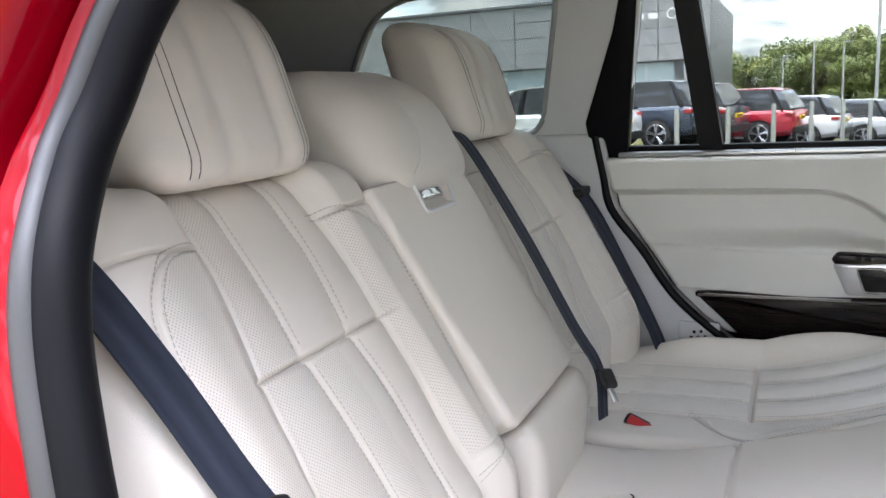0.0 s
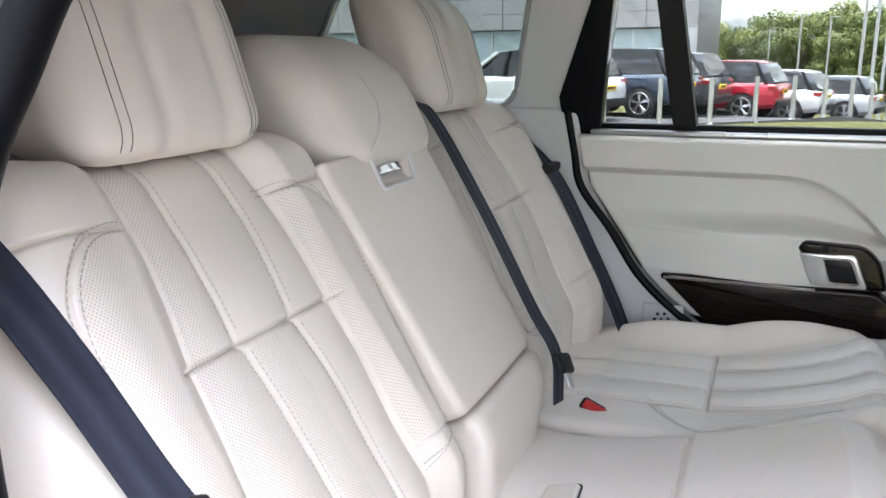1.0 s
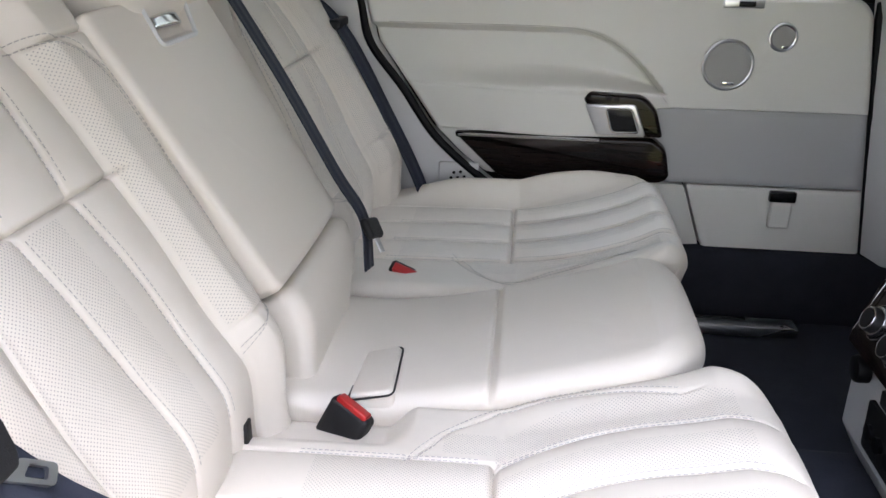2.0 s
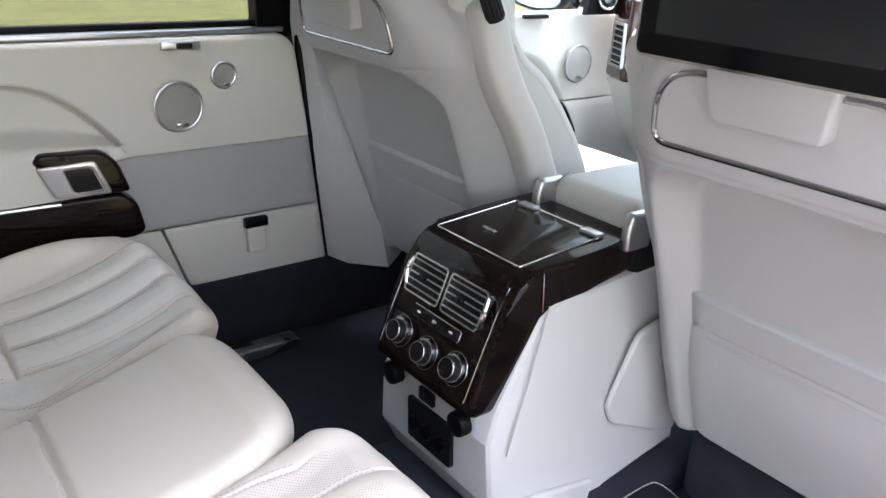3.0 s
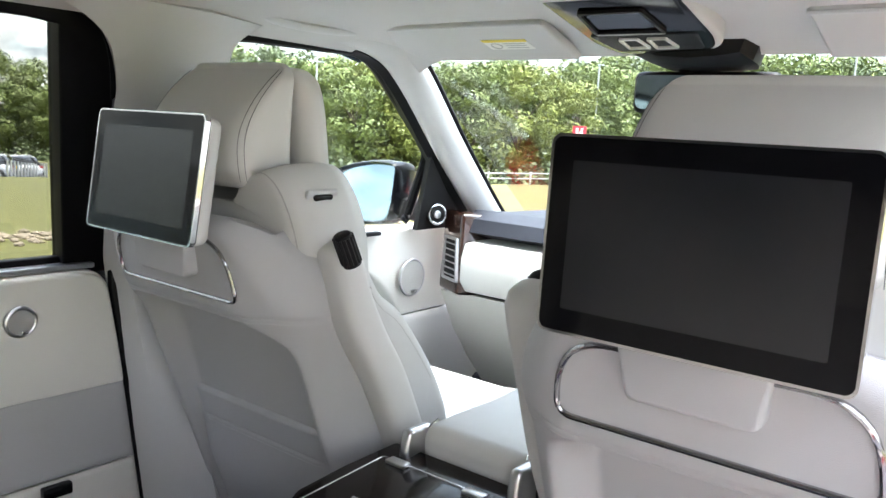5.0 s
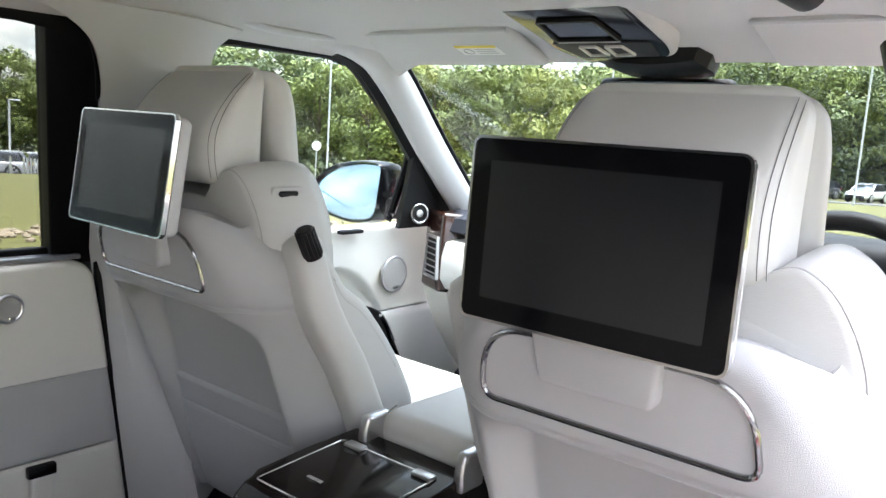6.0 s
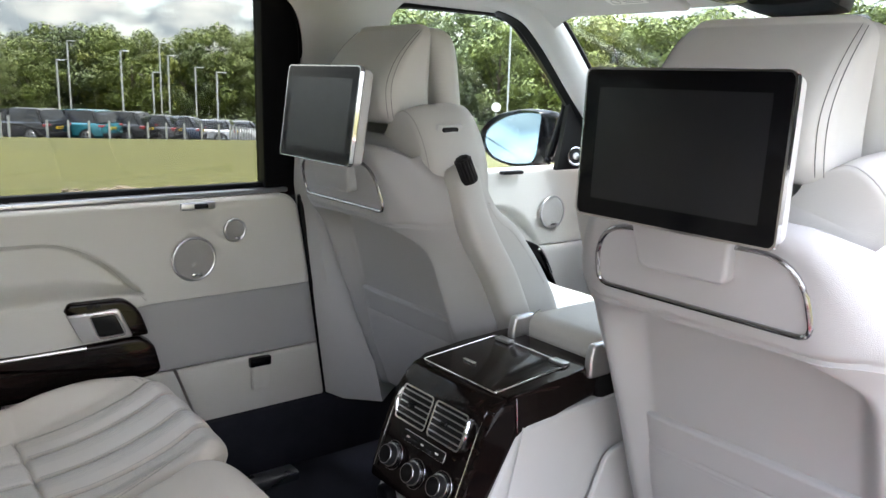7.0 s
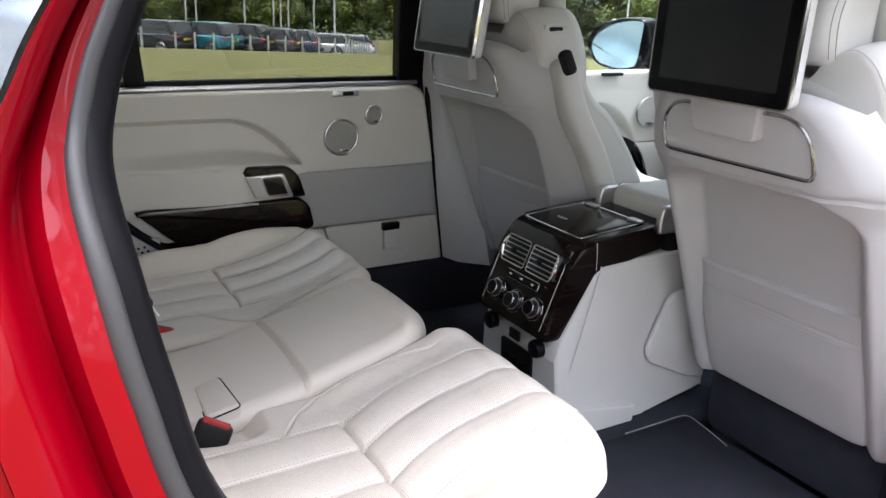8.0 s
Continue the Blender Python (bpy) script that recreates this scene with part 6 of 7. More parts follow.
visor(0.135, 0.56, "pale cloth passenger sun visor with a white warning label", True)
visor(-0.30, -0.56, "pale cloth driver sun visor", False)
gh = thing("grab_handle", "pale plastic grab handle on the roof rail", "grab handle")
bm = bmesh.new()
tube(bm, smoothline([(0.74, 0.545, 1.715), (0.77, 0.535, 1.700), (0.84, 0.53, 1.692), (0.93, 0.53, 1.692), (1.0, 0.535, 1.698), (1.03, 0.545, 1.712)], 6), 0.014, 10, False, 0.7)
part("grip", bm, TRIM, gh)
bm = rbox((0.07, 0.03, 0.02), 0.008, 7)
part("mount", moved(bm, Matrix.Translation((0.755, 0.545, 1.715))), TRIM, gh)
bm = rbox((0.07, 0.03, 0.02), 0.008, 7)
part("mount", moved(bm, Matrix.Translation((1.015, 0.545, 1.711))), TRIM, gh)

# ---- dashboard ----
dash = thing("dashboard", "two-tone dashboard, navy top over ivory leather face", "dashboard")
DP = [(1.62, 1.30), (1.52, 1.312), (1.46, 1.295), (1.445, 1.262), (1.50, 1.245), (1.80, 1.24), (2.05, 1.24), (2.05, 1.29)]
part("dash_top", slab(bmesh.new(), DP, -0.62, 0.60, 0.012), DASHTOP, dash, "navy leather dash top")
DG = [(1.50, 1.244), (1.43, 1.236), (1.415, 1.20), (1.412, 1.14), (1.425, 1.115), (1.455, 1.108), (1.75, 1.108), (1.75, 1.24)]
part("glovebox_face", slab(bmesh.new(), DG, -0.60, 0.56, 0.014), DOORSKIN, dash, "ivory leather glovebox face")
KP = [(1.440, 1.104), (1.75, 1.104), (1.75, 0.80), (1.66, 0.80), (1.575, 0.905), (1.505, 0.985)]
part("knee_panel", slab(bmesh.new(), KP, -0.60, 0.640, 0.012), DOORSKIN, dash, "ivory lower dash panel")
bm = bmesh.new()
tube(bm, [(1.440, -0.55, 1.110), (1.440, 0.53, 1.110)], 0.0022, 6)
part("glovebox_joint", bm, BLACK, dash)
VF = (Vector((1.436, 0.60, 1.19)), Vector((0.45, 0.9, 0)).normalized(), Vector((0.10, 0, 1)).normalized(), Vector((-0.9, 0.45, 0.09)).normalized())
bm = bmesh.new()
prism(bm, rounded([(-0.055, -0.085), (0.06, -0.085), (0.07, 0.12), (-0.035, 0.12)], 0.012, 4), VF, -0.09, 0.0, 0.01)
part("end_veneer", bm, BROWNWOOD, dash, "brown lacquered veneer end piece")
bm = framed(bmesh.new(), rounded([(-0.05, -0.055), (0.035, -0.055), (0.045, 0.055), (-0.03, 0.055)], 0.006, 4), rounded([(-0.042, -0.048), (0.029, -0.048), (0.038, 0.048), (-0.023, 0.048)], 0.004, 4), VF, -0.002, 0.006)
dv = part("dash_vent", bm, SATIN, dash)
bm = bmesh.new()
prism(bm, rounded([(-0.042, -0.048), (0.029, -0.048), (0.038, 0.048), (-0.023, 0.048)], 0.004, 4), VF, -0.01, 0.0015)
part("vent_back", bm, BLACK, dv)
for j in range(6):
    vv = -0.040 + 0.0155 * j
    bm = bmesh.new()
    tube(bm, [place(VF, -0.042 + 0.010 * j / 6 * 1.8, vv, 0.005), place(VF, 0.031 + 0.006 * j / 6, vv, 0.005)], 0.003, 6, False, 0.6)
    part("slat", bm, SATIN, dv)
bm = bmesh.new()
box(bm, (1.79, 0, 0.70), (0.3, 1.36, 0.26), 0.03)
part("footwell_lining", bm, CARPET, dash)

sw = thing("steering_wheel", "dark leather steering wheel behind the driver seat", "steering wheel")
bm = ring(bmesh.new(), (1.20, -0.420, 1.250), (-0.90, 0, 0.42), 0.185, 0.017, 48, 12)
part("rim", bm, BLACK, sw)
bm = rbox((0.05, 0.20, 0.15), 0.02, 9)
hub = part("hub", moved(bm, Matrix.Translation((1.22, -0.420, 1.250)) @ Matrix.Rotation(radians(-25), 4, "Y")), BLACK, sw)
for a in (0, 180, 270):
    o = Vector((0, math.cos(radians(a)), math.sin(radians(a))))
    part("spoke", tube(bmesh.new(), [Vector((1.22, -0.420, 1.250)) + o * 0.07, Vector((1.20, -0.420, 1.250)) + o * 0.18], 0.016, 8, False, 0.5), BLACK, sw)
bm = rbox((0.16, 0.34, 0.10), 0.04, 11)
part("instrument_hood", moved(bm, Matrix.Translation((1.50, -0.420, 1.32))), BLACK, dash)

# ---- exterior mirror ----
em = thing("wing_mirror", "black wing mirror on the far front door", "wing mirror")

glass_out = rounded([(0.828, 1.405), (0.905, 1.408), (1.005, 1.388), (1.062, 1.345), (1.060, 1.300), (1.020, 1.262), (0.930, 1.246), (0.845, 1.258)], [0.02, 0.03, 0.035, 0.025, 0.025, 0.03, 0.03, 0.025], 5)
MY, MZ = 0.945, 1.325
rows = []
for k, (depth, grow) in enumerate(((-0.012, 1.085), (-0.004, 1.12), (0.03, 1.14), (0.07, 1.08), (0.105, 0.92), (0.125, 0.62), (0.132, 0.2))):
    rows.append([(1.452 + depth + 0.10 * (MY - y), MY + (y - MY) * grow, MZ + (z - MZ) * (grow + 0.02)) for y, z in glass_out])
bm = bmesh.new()
V = loft(bm, rows, True)
bm.faces.new(V[-1])
inner = loft(bm, [[tuple(v.co) for v in V[0]], [(1.458 + 0.10 * (MY - y), y, z) for y, z in inset(glass_out, -0.002)]], True)
bmesh.ops.remove_doubles(bm, verts=bm.verts, dist=0.0004)
part("housing", bm, GLOSS, em, "gloss black mirror housing", True, 50)
bm = bmesh.new()
box(bm, (1.53, 0.81, 1.29), (0.09, 0.12, 0.06), 0.015)
part("mirror_arm", bm, BLACK, em)
bm = bmesh.new()
A = [bm.verts.new((1.453 + 0.10 * (MY - y) + 0.14 * (z - MZ), y, z)) for y, z in glass_out]
bm.faces.new(A)
thick(bm, 0.003)
part("mirror_glass", bm, MIRROR, em, "clean mirror glass")


# ---- outdoors ----
GRASS = mat("lawn_grass", (0.074, 0.071, 0.010), 0.9, 0, 1.0, 30, 0.22, 0.35)
ASPHALT = mat("asphalt", (0.075, 0.075, 0.078), 0.85, 0, 0.6, 60, 0.15, 1.5)
BARK = mat("bark", (0.09, 0.07, 0.05), 0.9, 0, 1.0, 14, 0.3, 4)
# the strong broad tint puts sunlit clumps and dark gaps into the leaf colours
LEAF = mat("summer_leaves", (0.118, 0.150, 0.030), 0.6, 0, 0, tint=0.5, tint_scale=0.35, island=0.18)
LEAF_B = mat("yellow_green_leaves", (0.165, 0.185, 0.034), 0.6, 0, 0, tint=0.5, tint_scale=0.35, island=0.18)
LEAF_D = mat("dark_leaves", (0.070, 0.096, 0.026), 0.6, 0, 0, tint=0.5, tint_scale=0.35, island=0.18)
STEEL = mat("galvanised_steel", (0.52, 0.53, 0.53), 0.4, 0.7, 0.1, 60, 0.06, 3)
POLEWHITE = mat("pale_painted_pole", (0.42, 0.43, 0.42), 0.5, 0.2, 0.05, 60, 0.06, 2)
CLAD = mat("grey_metal_cladding", (0.33, 0.335, 0.34), 0.45, 0.3, 0.05, 20, 0.05, 0.8)
CLADDARK = mat("dark_grey_cladding", (0.17, 0.175, 0.18), 0.5, 0.2, 0.05, 20, 0.05, 0.8)
SHOPGLASS = mat("showroom_glass", (0.30, 0.38, 0.40), 0.06, 0, 0, tint=0.25, tint_scale=0.3, coat=1.0)
WHITE = mat("white_sign_paint", (0.8, 0.8, 0.8), 0.5)
TYRE = mat("tyre_rubber", (0.018, 0.018, 0.018), 0.8, 0, 0.3, 80, 0.2, 6)
CARGLASS = mat("dark_car_glass", (0.015, 0.017, 0.02), 0.05, 0, 0, coat=1.0)
SIGNRED = mat("red_sign", (0.6, 0.03, 0.05), 0.5)
PLATE = mat("yellow_plate", (0.75, 0.5, 0.02), 0.5)
LAMPRED = mat("tail_lamp_red", (0.30, 0.02, 0.02), 0.2, coat=1.0)
SOIL = mat("dry_soil_edge", (0.20, 0.16, 0.11), 0.95, 0, 1.0, 12, 0.35, 1.5)

ground = tagged(new("ground"), "mown lawn falling gently away to trees", "lawn", kind="structure")
bm = bmesh.new()
ax = sorted({-1500, -800, -400, -200, -120, *range(-90, 141, 4), 200, 300, 500, 900, 1500})
ay = sorted({-1500, -800, -400, -200, -100, -50, *range(-20, 131, 4), 180, 260, 400, 700, 1200, 1800})


def land(x, y):
    """The lie of the land: the fall of the lawn, a low bank on the right of the car park, small waves."""
    z = ground_z(x, y) + 1.6 * math.exp(-((x - 42) / 14) ** 2 - ((y - 66) / 16) ** 2)
    return z + (0.10 * noise.noise((x * 0.08, y * 0.08, 0)) if abs(x) + abs(y) > 14 else 0)


loft(bm, [[(x, y, land(x, y)) for x in ax] for y in ay])
part("lawn", bm, GRASS, ground)


def strip(name, left, right, material, parent, label="", lift=0.03, edge=0.12):
    """A paved strip between two lines, laid on the land with a real edge."""
    bm = bmesh.new()
    rows = []
    for a, b in zip(left, right):
        row = []
        for k in range(7):
            x, y = a[0] + (b[0] - a[0]) * k / 6, a[1] + (b[1] - a[1]) * k / 6
            row.append((x, y, land(x, y) + lift))
        rows.append([(row[0][0], row[0][1], row[0][2] - edge)] + row + [(row[-1][0], row[-1][1], row[-1][2] - edge)])
    loft(bm, rows)
    return part(name, bm, material, parent, label)


def densify(pts, n):
    out = []
    for a, b in zip(pts, pts[1:]):
        out += [(a[0] + (b[0] - a[0]) * k / n, a[1] + (b[1] - a[1]) * k / n) for k in range(n)]
    return out + [pts[-1]]


road = tagged(new("road"), "grey asphalt of the car park and drive", "asphalt", kind="structure")
EDGE = densify([(-30, 12.5), (-8, 15.5), (-2.4, 17.6), (0.5, 20.2), (2.6, 24.0), (4.6, 30.0), (7.6, 40.5), (18, 41.0), (30, 44)], 5)
FARE = densify([(-30, 46), (-8, 47), (-2.4, 47.5), (0.5, 48), (2.6, 48.5), (4.6, 49), (7.6, 50), (20, 51), (32, 52)], 5)
strip("car_park", EDGE, FARE, ASPHALT, road, "", 0.05)
strip("drive", densify([(-14, -4.0), (14, -4.0)], 8), densify([(-14, 2.6), (14, 2.6)], 8), ASPHALT, road, "", 0.06)
strip("far_drive", densify([(60, -30), (62, 10), (52, 40), (40, 52)], 6), densify([(67, -30), (69, 12), (58, 44), (44, 57)], 6), ASPHALT, road, "", 0.04)
soil = tagged(new("soil_edge"), "rough strip of dry soil along the lawn", "soil", kind="stuff")
bm = bmesh.new()
random.seed(5)
for k in range(900):
    t = random.random()
    x, y = 2 + 12 * t, 9.4 - 1.2 * t + random.gauss(0, 0.25)
    r = random.uniform(0.02, 0.07)
    bmesh.ops.create_icosphere(bm, subdivisions=1, radius=r, matrix=Matrix.Translation((x, y, land(x, y) + r * 0.3)) @ Matrix.Rotation(random.random() * 3, 4, "Z") @ Matrix.Diagonal((1.3, 1, 0.6, 1)))
part("clods", bm, SOIL, soil, smooth=False)

# clouds low over the horizon
bd = tagged(new("backdrop"), "bright broken cloud over the horizon", "sky", kind="structure")
CLOUD = bpy.data.materials.new("cloud_bank")
CLOUD.use_nodes = True
n, l = CLOUD.node_tree.nodes, CLOUD.node_tree.links
n.clear()
o = n.new("ShaderNodeOutputMaterial")
em_ = n.new("ShaderNodeEmission")
tr = n.new("ShaderNodeBsdfTransparent")
mx = n.new("ShaderNodeMixShader")
tc = n.new("ShaderNodeTexCoord")
mp = n.new("ShaderNodeMapping")
mp.inputs["Scale"].default_value = (0.0020, 0.0020, 0.0042)
ns = n.new("ShaderNodeTexNoise")
ns.inputs["Scale"].default_value, ns.inputs["Detail"].default_value, ns.inputs["Roughness"].default_value = 1.6, 7, 0.55
cr = n.new("ShaderNodeValToRGB")
cr.color_ramp.elements[0].position, cr.color_ramp.elements[1].position = 0.20, 0.48
sh = n.new("ShaderNodeValToRGB")
sh.color_ramp.elements[0].position, sh.color_ramp.elements[0].color = 0.36, (0.45, 0.50, 0.56, 1)
sh.color_ramp.elements[1].position, sh.color_ramp.elements[1].color = 0.66, (1.0, 0.99, 0.97, 1)
n2 = n.new("ShaderNodeTexNoise")
n2.inputs["Scale"].default_value, n2.inputs["Detail"].default_value = 3.1, 6
l.new(tc.outputs["Object"], mp.inputs[0])
l.new(mp.outputs[0], ns.inputs["Vector"])
l.new(mp.outputs[0], n2.inputs["Vector"])
l.new(ns.outputs["Fac"], cr.inputs[0])
l.new(n2.outputs["Fac"], sh.inputs[0])
l.new(sh.outputs[0], em_.inputs[0])
CLOUD_GLOW = 0.16
em_.inputs[1].default_value = CLOUD_GLOW
l.new(cr.outputs[0], mx.inputs[0])
l.new(tr.outputs[0], mx.inputs[1])
l.new(em_.outputs[0], mx.inputs[2])
l.new(mx.outputs[0], o.inputs[0])
bm = bmesh.new()
rows = []
for k in range(13):
    el = radians(-1 + 42 * k / 12)
    rows.append([(2400 * math.cos(el) * math.cos(2 * math.pi * i / 96), 2400 * math.cos(el) * math.sin(2 * math.pi * i / 96), 2400 * math.sin(el)) for i in range(96)])
loft(bm, rows, True)
part("cloud_bank", bm, CLOUD, bd)


# ---- trees ----
def tree_meshes(seed, leaf, height=9.0, spread=3.4):
    """One tree: tapered trunk with limbs, and a crown of leaf sprays gathered in clumps."""
    rnd = random.Random(seed)
    bm = bmesh.new()
    lean = Vector((rnd.uniform(-0.3, 0.3), rnd.uniform(-0.3, 0.3), 0))
    def limb(a, b, r0, r1):
        n, rows = 5, []
        for i in range(n + 1):
            t = i / n
            p = a.lerp(b, t) + Vector((math.sin(3 * t + seed) * 0.12, math.cos(2 * t + seed) * 0.12, 0))
            r = r0 + (r1 - r0) * t
            rows.append([p + Vector((r * math.cos(q * math.pi / 3), r * math.sin(q * math.pi / 3), 0)) for q in range(6)])
        loft(bm, rows, True)
    top = Vector((0, 0, height * 0.72)) + lean
    limb(Vector((0, 0, -0.3)), top, 0.22, 0.06)
    clumps = []
    for i in range(46):
        az, h = rnd.uniform(0, 2 * math.pi), rnd.random()
        z = height * (0.14 + 0.82 * h)
        prof = math.sin(math.pi * min(1, 0.16 + 0.84 * (1 - h) ** 0.8)) ** 0.6
        rad = spread * prof * rnd.uniform(0.45, 1.05)
        c = Vector((rad * math.cos(az), rad * math.sin(az), z))
        clumps.append((c, rnd.uniform(0.55, 1.15)))
        if i % 4 == 0:
            limb(Vector((0, 0, z * 0.55)) + lean * 0.5, c, 0.07, 0.02)
    V, F = [], []
    for c, r in clumps:
        for _ in range(int(150 * r * r) + 40):
            d = Vector((rnd.gauss(0, 1), rnd.gauss(0, 1), rnd.gauss(0, 0.75))).normalized() * r * rnd.uniform(0.78, 1.06)
            p = c + d
            nrm = (d.normalized() + Vector((rnd.uniform(-0.3, 0.3), rnd.uniform(-0.3, 0.3), rnd.uniform(-0.15, 0.3)))).normalized()
            u = nrm.orthogonal().normalized()
            u = Matrix.Rotation(rnd.uniform(0, 6.28), 3, nrm) @ u
            w = nrm.cross(u)
            s = rnd.uniform(0.09, 0.19)
            k = len(V)
            V += [p - u * s, p + w * s * 0.6 + nrm * 0.03, p + u * s, p - w * s * 0.6 + nrm * 0.03]
            F.append((k, k + 1, k + 2, k + 3))
    me = bpy.data.meshes.new("crown")
    me.from_pydata([tuple(v) for v in V], [], F)
    return bm, me, leaf


def make_tree(seed, leaf, height, spread):
    t = thing("tree", "broad-leaved tree in full summer leaf", "tree", "tree belt")
    bm, me, lf = tree_meshes(seed, leaf, height, spread)
    part("trunk", bm, BARK, t)
    finish("crown", me, lf, t, "", False)
    return t


KINDS = [make_tree(11, LEAF, 9.0, 3.3), make_tree(23, LEAF_B, 9.0, 3.0), make_tree(37, LEAF_D, 9.0, 3.6), make_tree(41, LEAF, 9.0, 2.7)]
random.seed(77)
SPOTS = []
for az0, az1, dist, top_el, step in ((-5, 9, 100, 2.5, 2.0), (9, 31, 92, 2.35, 1.9), (31, 45, 66, 4.4, 2.7), (45, 62, 60, 4.5, 2.9), (62, 90, 84, 5.6, 2.5)):
    for row, back in enumerate((0, 6.5)):
        az = az0 + row * step * 0.5
        while az < az1:
            d = dist + back + random.uniform(-2.5, 2.5)
            a = radians(az + random.uniform(-0.4, 0.4))
            x, y = d * math.sin(a), d * math.cos(a)
            g = land(x, y)
            h = 1.5 + d * math.tan(radians(top_el + random.uniform(-1.1, 0.7) - 0.2 * (1 - row))) - g
            SPOTS.append((x, y, g, h))
            az += step
for i, (x, y, g, h) in enumerate(SPOTS):
    m = Matrix.Translation((x, y, g - 0.2)) @ Matrix.Rotation(random.uniform(0, 6.28), 4, "Z")
    s = h / 9.0
    if i < len(KINDS):
        KINDS[i].matrix_basis = m
        KINDS[i].scale = (s * 1.1, s * 1.1, s)
    else:
        c = copy_thing(KINDS[random.randrange(4)], m)
        c.scale = (s * random.uniform(0.95, 1.25), s * random.uniform(0.95, 1.25), s)

# undergrowth along the foot of the trees
under = tagged(new("undergrowth"), "dense dark undergrowth at the foot of the trees", "hedge", kind="stuff")
random.seed(9)
V, F = [], []
for x0, y0, g, h in SPOTS:
    for _ in range(520):
        x, y = x0 + random.gauss(0, 2.2), y0 + random.gauss(-1.0, 1.6)
        z = land(x, y) + abs(random.gauss(0, 0.9))
        s = random.uniform(0.10, 0.24)
        u = Vector((random.gauss(0, 1), random.gauss(0, 1), random.gauss(0, 0.6))).normalized()
        w = u.orthogonal().normalized()
        p = Vector((x, y, z))
        k = len(V)
        V += [p - u * s, p + w * s * 0.6, p + u * s, p - w * s * 0.6]
        F.append((k, k + 1, k + 2, k + 3))
me = bpy.data.meshes.new("leaves")
me.from_pydata([tuple(v) for v in V], [], F)
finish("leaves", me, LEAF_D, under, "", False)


# ---- street furniture ----
def bollard_at(x, y):
    b = thing("bollard", "slim stainless steel bollard with a slanted top", "bollard", "bollards along the lawn", at=(x, y, land(x, y)))
    bm = bmesh.new()
    bmesh.ops.create_cone(bm, cap_ends=True, segments=14, radius1=0.055, radius2=0.055, depth=1.05, matrix=Matrix.Translation((0, 0, 0.50)))
    for v in bm.verts:
        if v.co.z > 0.9:
            v.co.z -= v.co.y * 0.8
    part("tube", bm, STEEL, b)
    bm = disc(bmesh.new(), (0, 0, 0.0), (0, 0, 1), 0.09, 0.05, 14, 0.01)
    part("foot_collar", bm, STEEL, b)
    return b


first = bollard_at(-2.42, 17.45)
POSTS = [(-1.42, 18.35), (-0.50, 19.4), (0.32, 20.5), (1.05, 21.6), (1.75, 22.9), (2.35, 24.3), (2.95, 26.0), (3.5, 27.8), (4.1, 29.8), (4.7, 32.0), (5.3, 34.2), (6.0, 36.6), (-3.5, 16.7), (-4.7, 16.2)]
POSTS += [(8.4 + 0.95 * k, 41.2 + 0.01 * k) for k in range(10)] + [(17.6 + 0.50 * k, 41.3 + 0.75 * k) for k in range(14)]
for x, y in POSTS:
    copy_thing(first, Matrix.Translation((x, y, land(x, y))))


def lamp_post(x, y, h, label="tall pale lamp post with a flat lantern"):
    p = thing("lamp_post", label, "lamp post", "lamp posts", at=(x, y, land(x, y)))
    bm = bmesh.new()
    tube(bm, [(0, 0, -0.3), (0, 0, h * 0.3), (0, 0, h * 0.31), (0, 0, h)], 0.065, 8)
    part("pole", bm, POLEWHITE, p)
    bm = bmesh.new()
    box(bm, (0.28, 0, h + 0.02), (0.62, 0.26, 0.08), 0.03)
    part("lantern", bm, STEEL, p)
    return p


for az, d, top in ((12.2, 58, 0.4), (12.9, 66, 1.6), (16.0, 62, 1.1), (17.9, 60, -0.2), (18.4, 64, 1.7), (18.9, 62, 0.9), (20.6, 60, 0.2), (21.95, 52, -0.1), (0.9, 62, 2.4), (2.6, 64, 2.2), (4.5, 38, 8.0), (5.2, 36, 8.5), (5.8, 40, 7.5), (42.0, 56, 3.8), (77.4, 58, 6.6), (33.5, 60, 3.2), (61.5, 62, 4.6), (-0.9, 80, 1.6)):
    x, y = d * math.sin(radians(az)), d * math.cos(radians(az)) - 0.8
    lamp_post(x, y, 1.5 + d * math.tan(radians(top)) - land(x, y))


def sign(az, d, el, r, material, label, square=False):
    x, y = d * math.sin(radians(az)), d * math.cos(radians(az)) - 0.8
    g, z = land(x, y), 1.5 + d * math.tan(radians(el))
    s = thing("road_sign", label, "sign", at=(x, y, g))
    bm = bmesh.new()
    tube(bm, [(0, 0, -0.2), (0, 0, z - g)], 0.035, 8)
    part("post", bm, POLEWHITE, s)
    bm = bmesh.new()
    a = Vector((-math.sin(radians(az)), -math.cos(radians(az)), 0))
    if square:
        box(bm, (0, 0, z - g), (r * 2, 0.03, r * 1.4), 0.01, 1, Matrix.Rotation(-radians(az), 3, "Z"))
    else:
        disc(bm, Vector((0, 0, z - g)) + a * 0.05, a, r, 0.02, 24)
    part("panel", bm, material, s)
    if square:
        bm = bmesh.new()
        for k in (-1, 1):
            box(bm, Vector((0, 0, z - g)) + a * 0.03 + Vector((math.cos(radians(az)), -math.sin(radians(az)), 0)) * k * r * 0.35, (r * 0.35, 0.02, r * 0.8), 0.0, 1, Matrix.Rotation(-radians(az), 3, "Z"))
        part("sign_bars", bm, WHITE, s)


sign(41.2, 50, -1.9, 0.28, WHITE, "small round white road sign on a post")
sign(60.4, 44, 0.1, 0.36, SIGNRED, "small red panel sign with white bars", True)

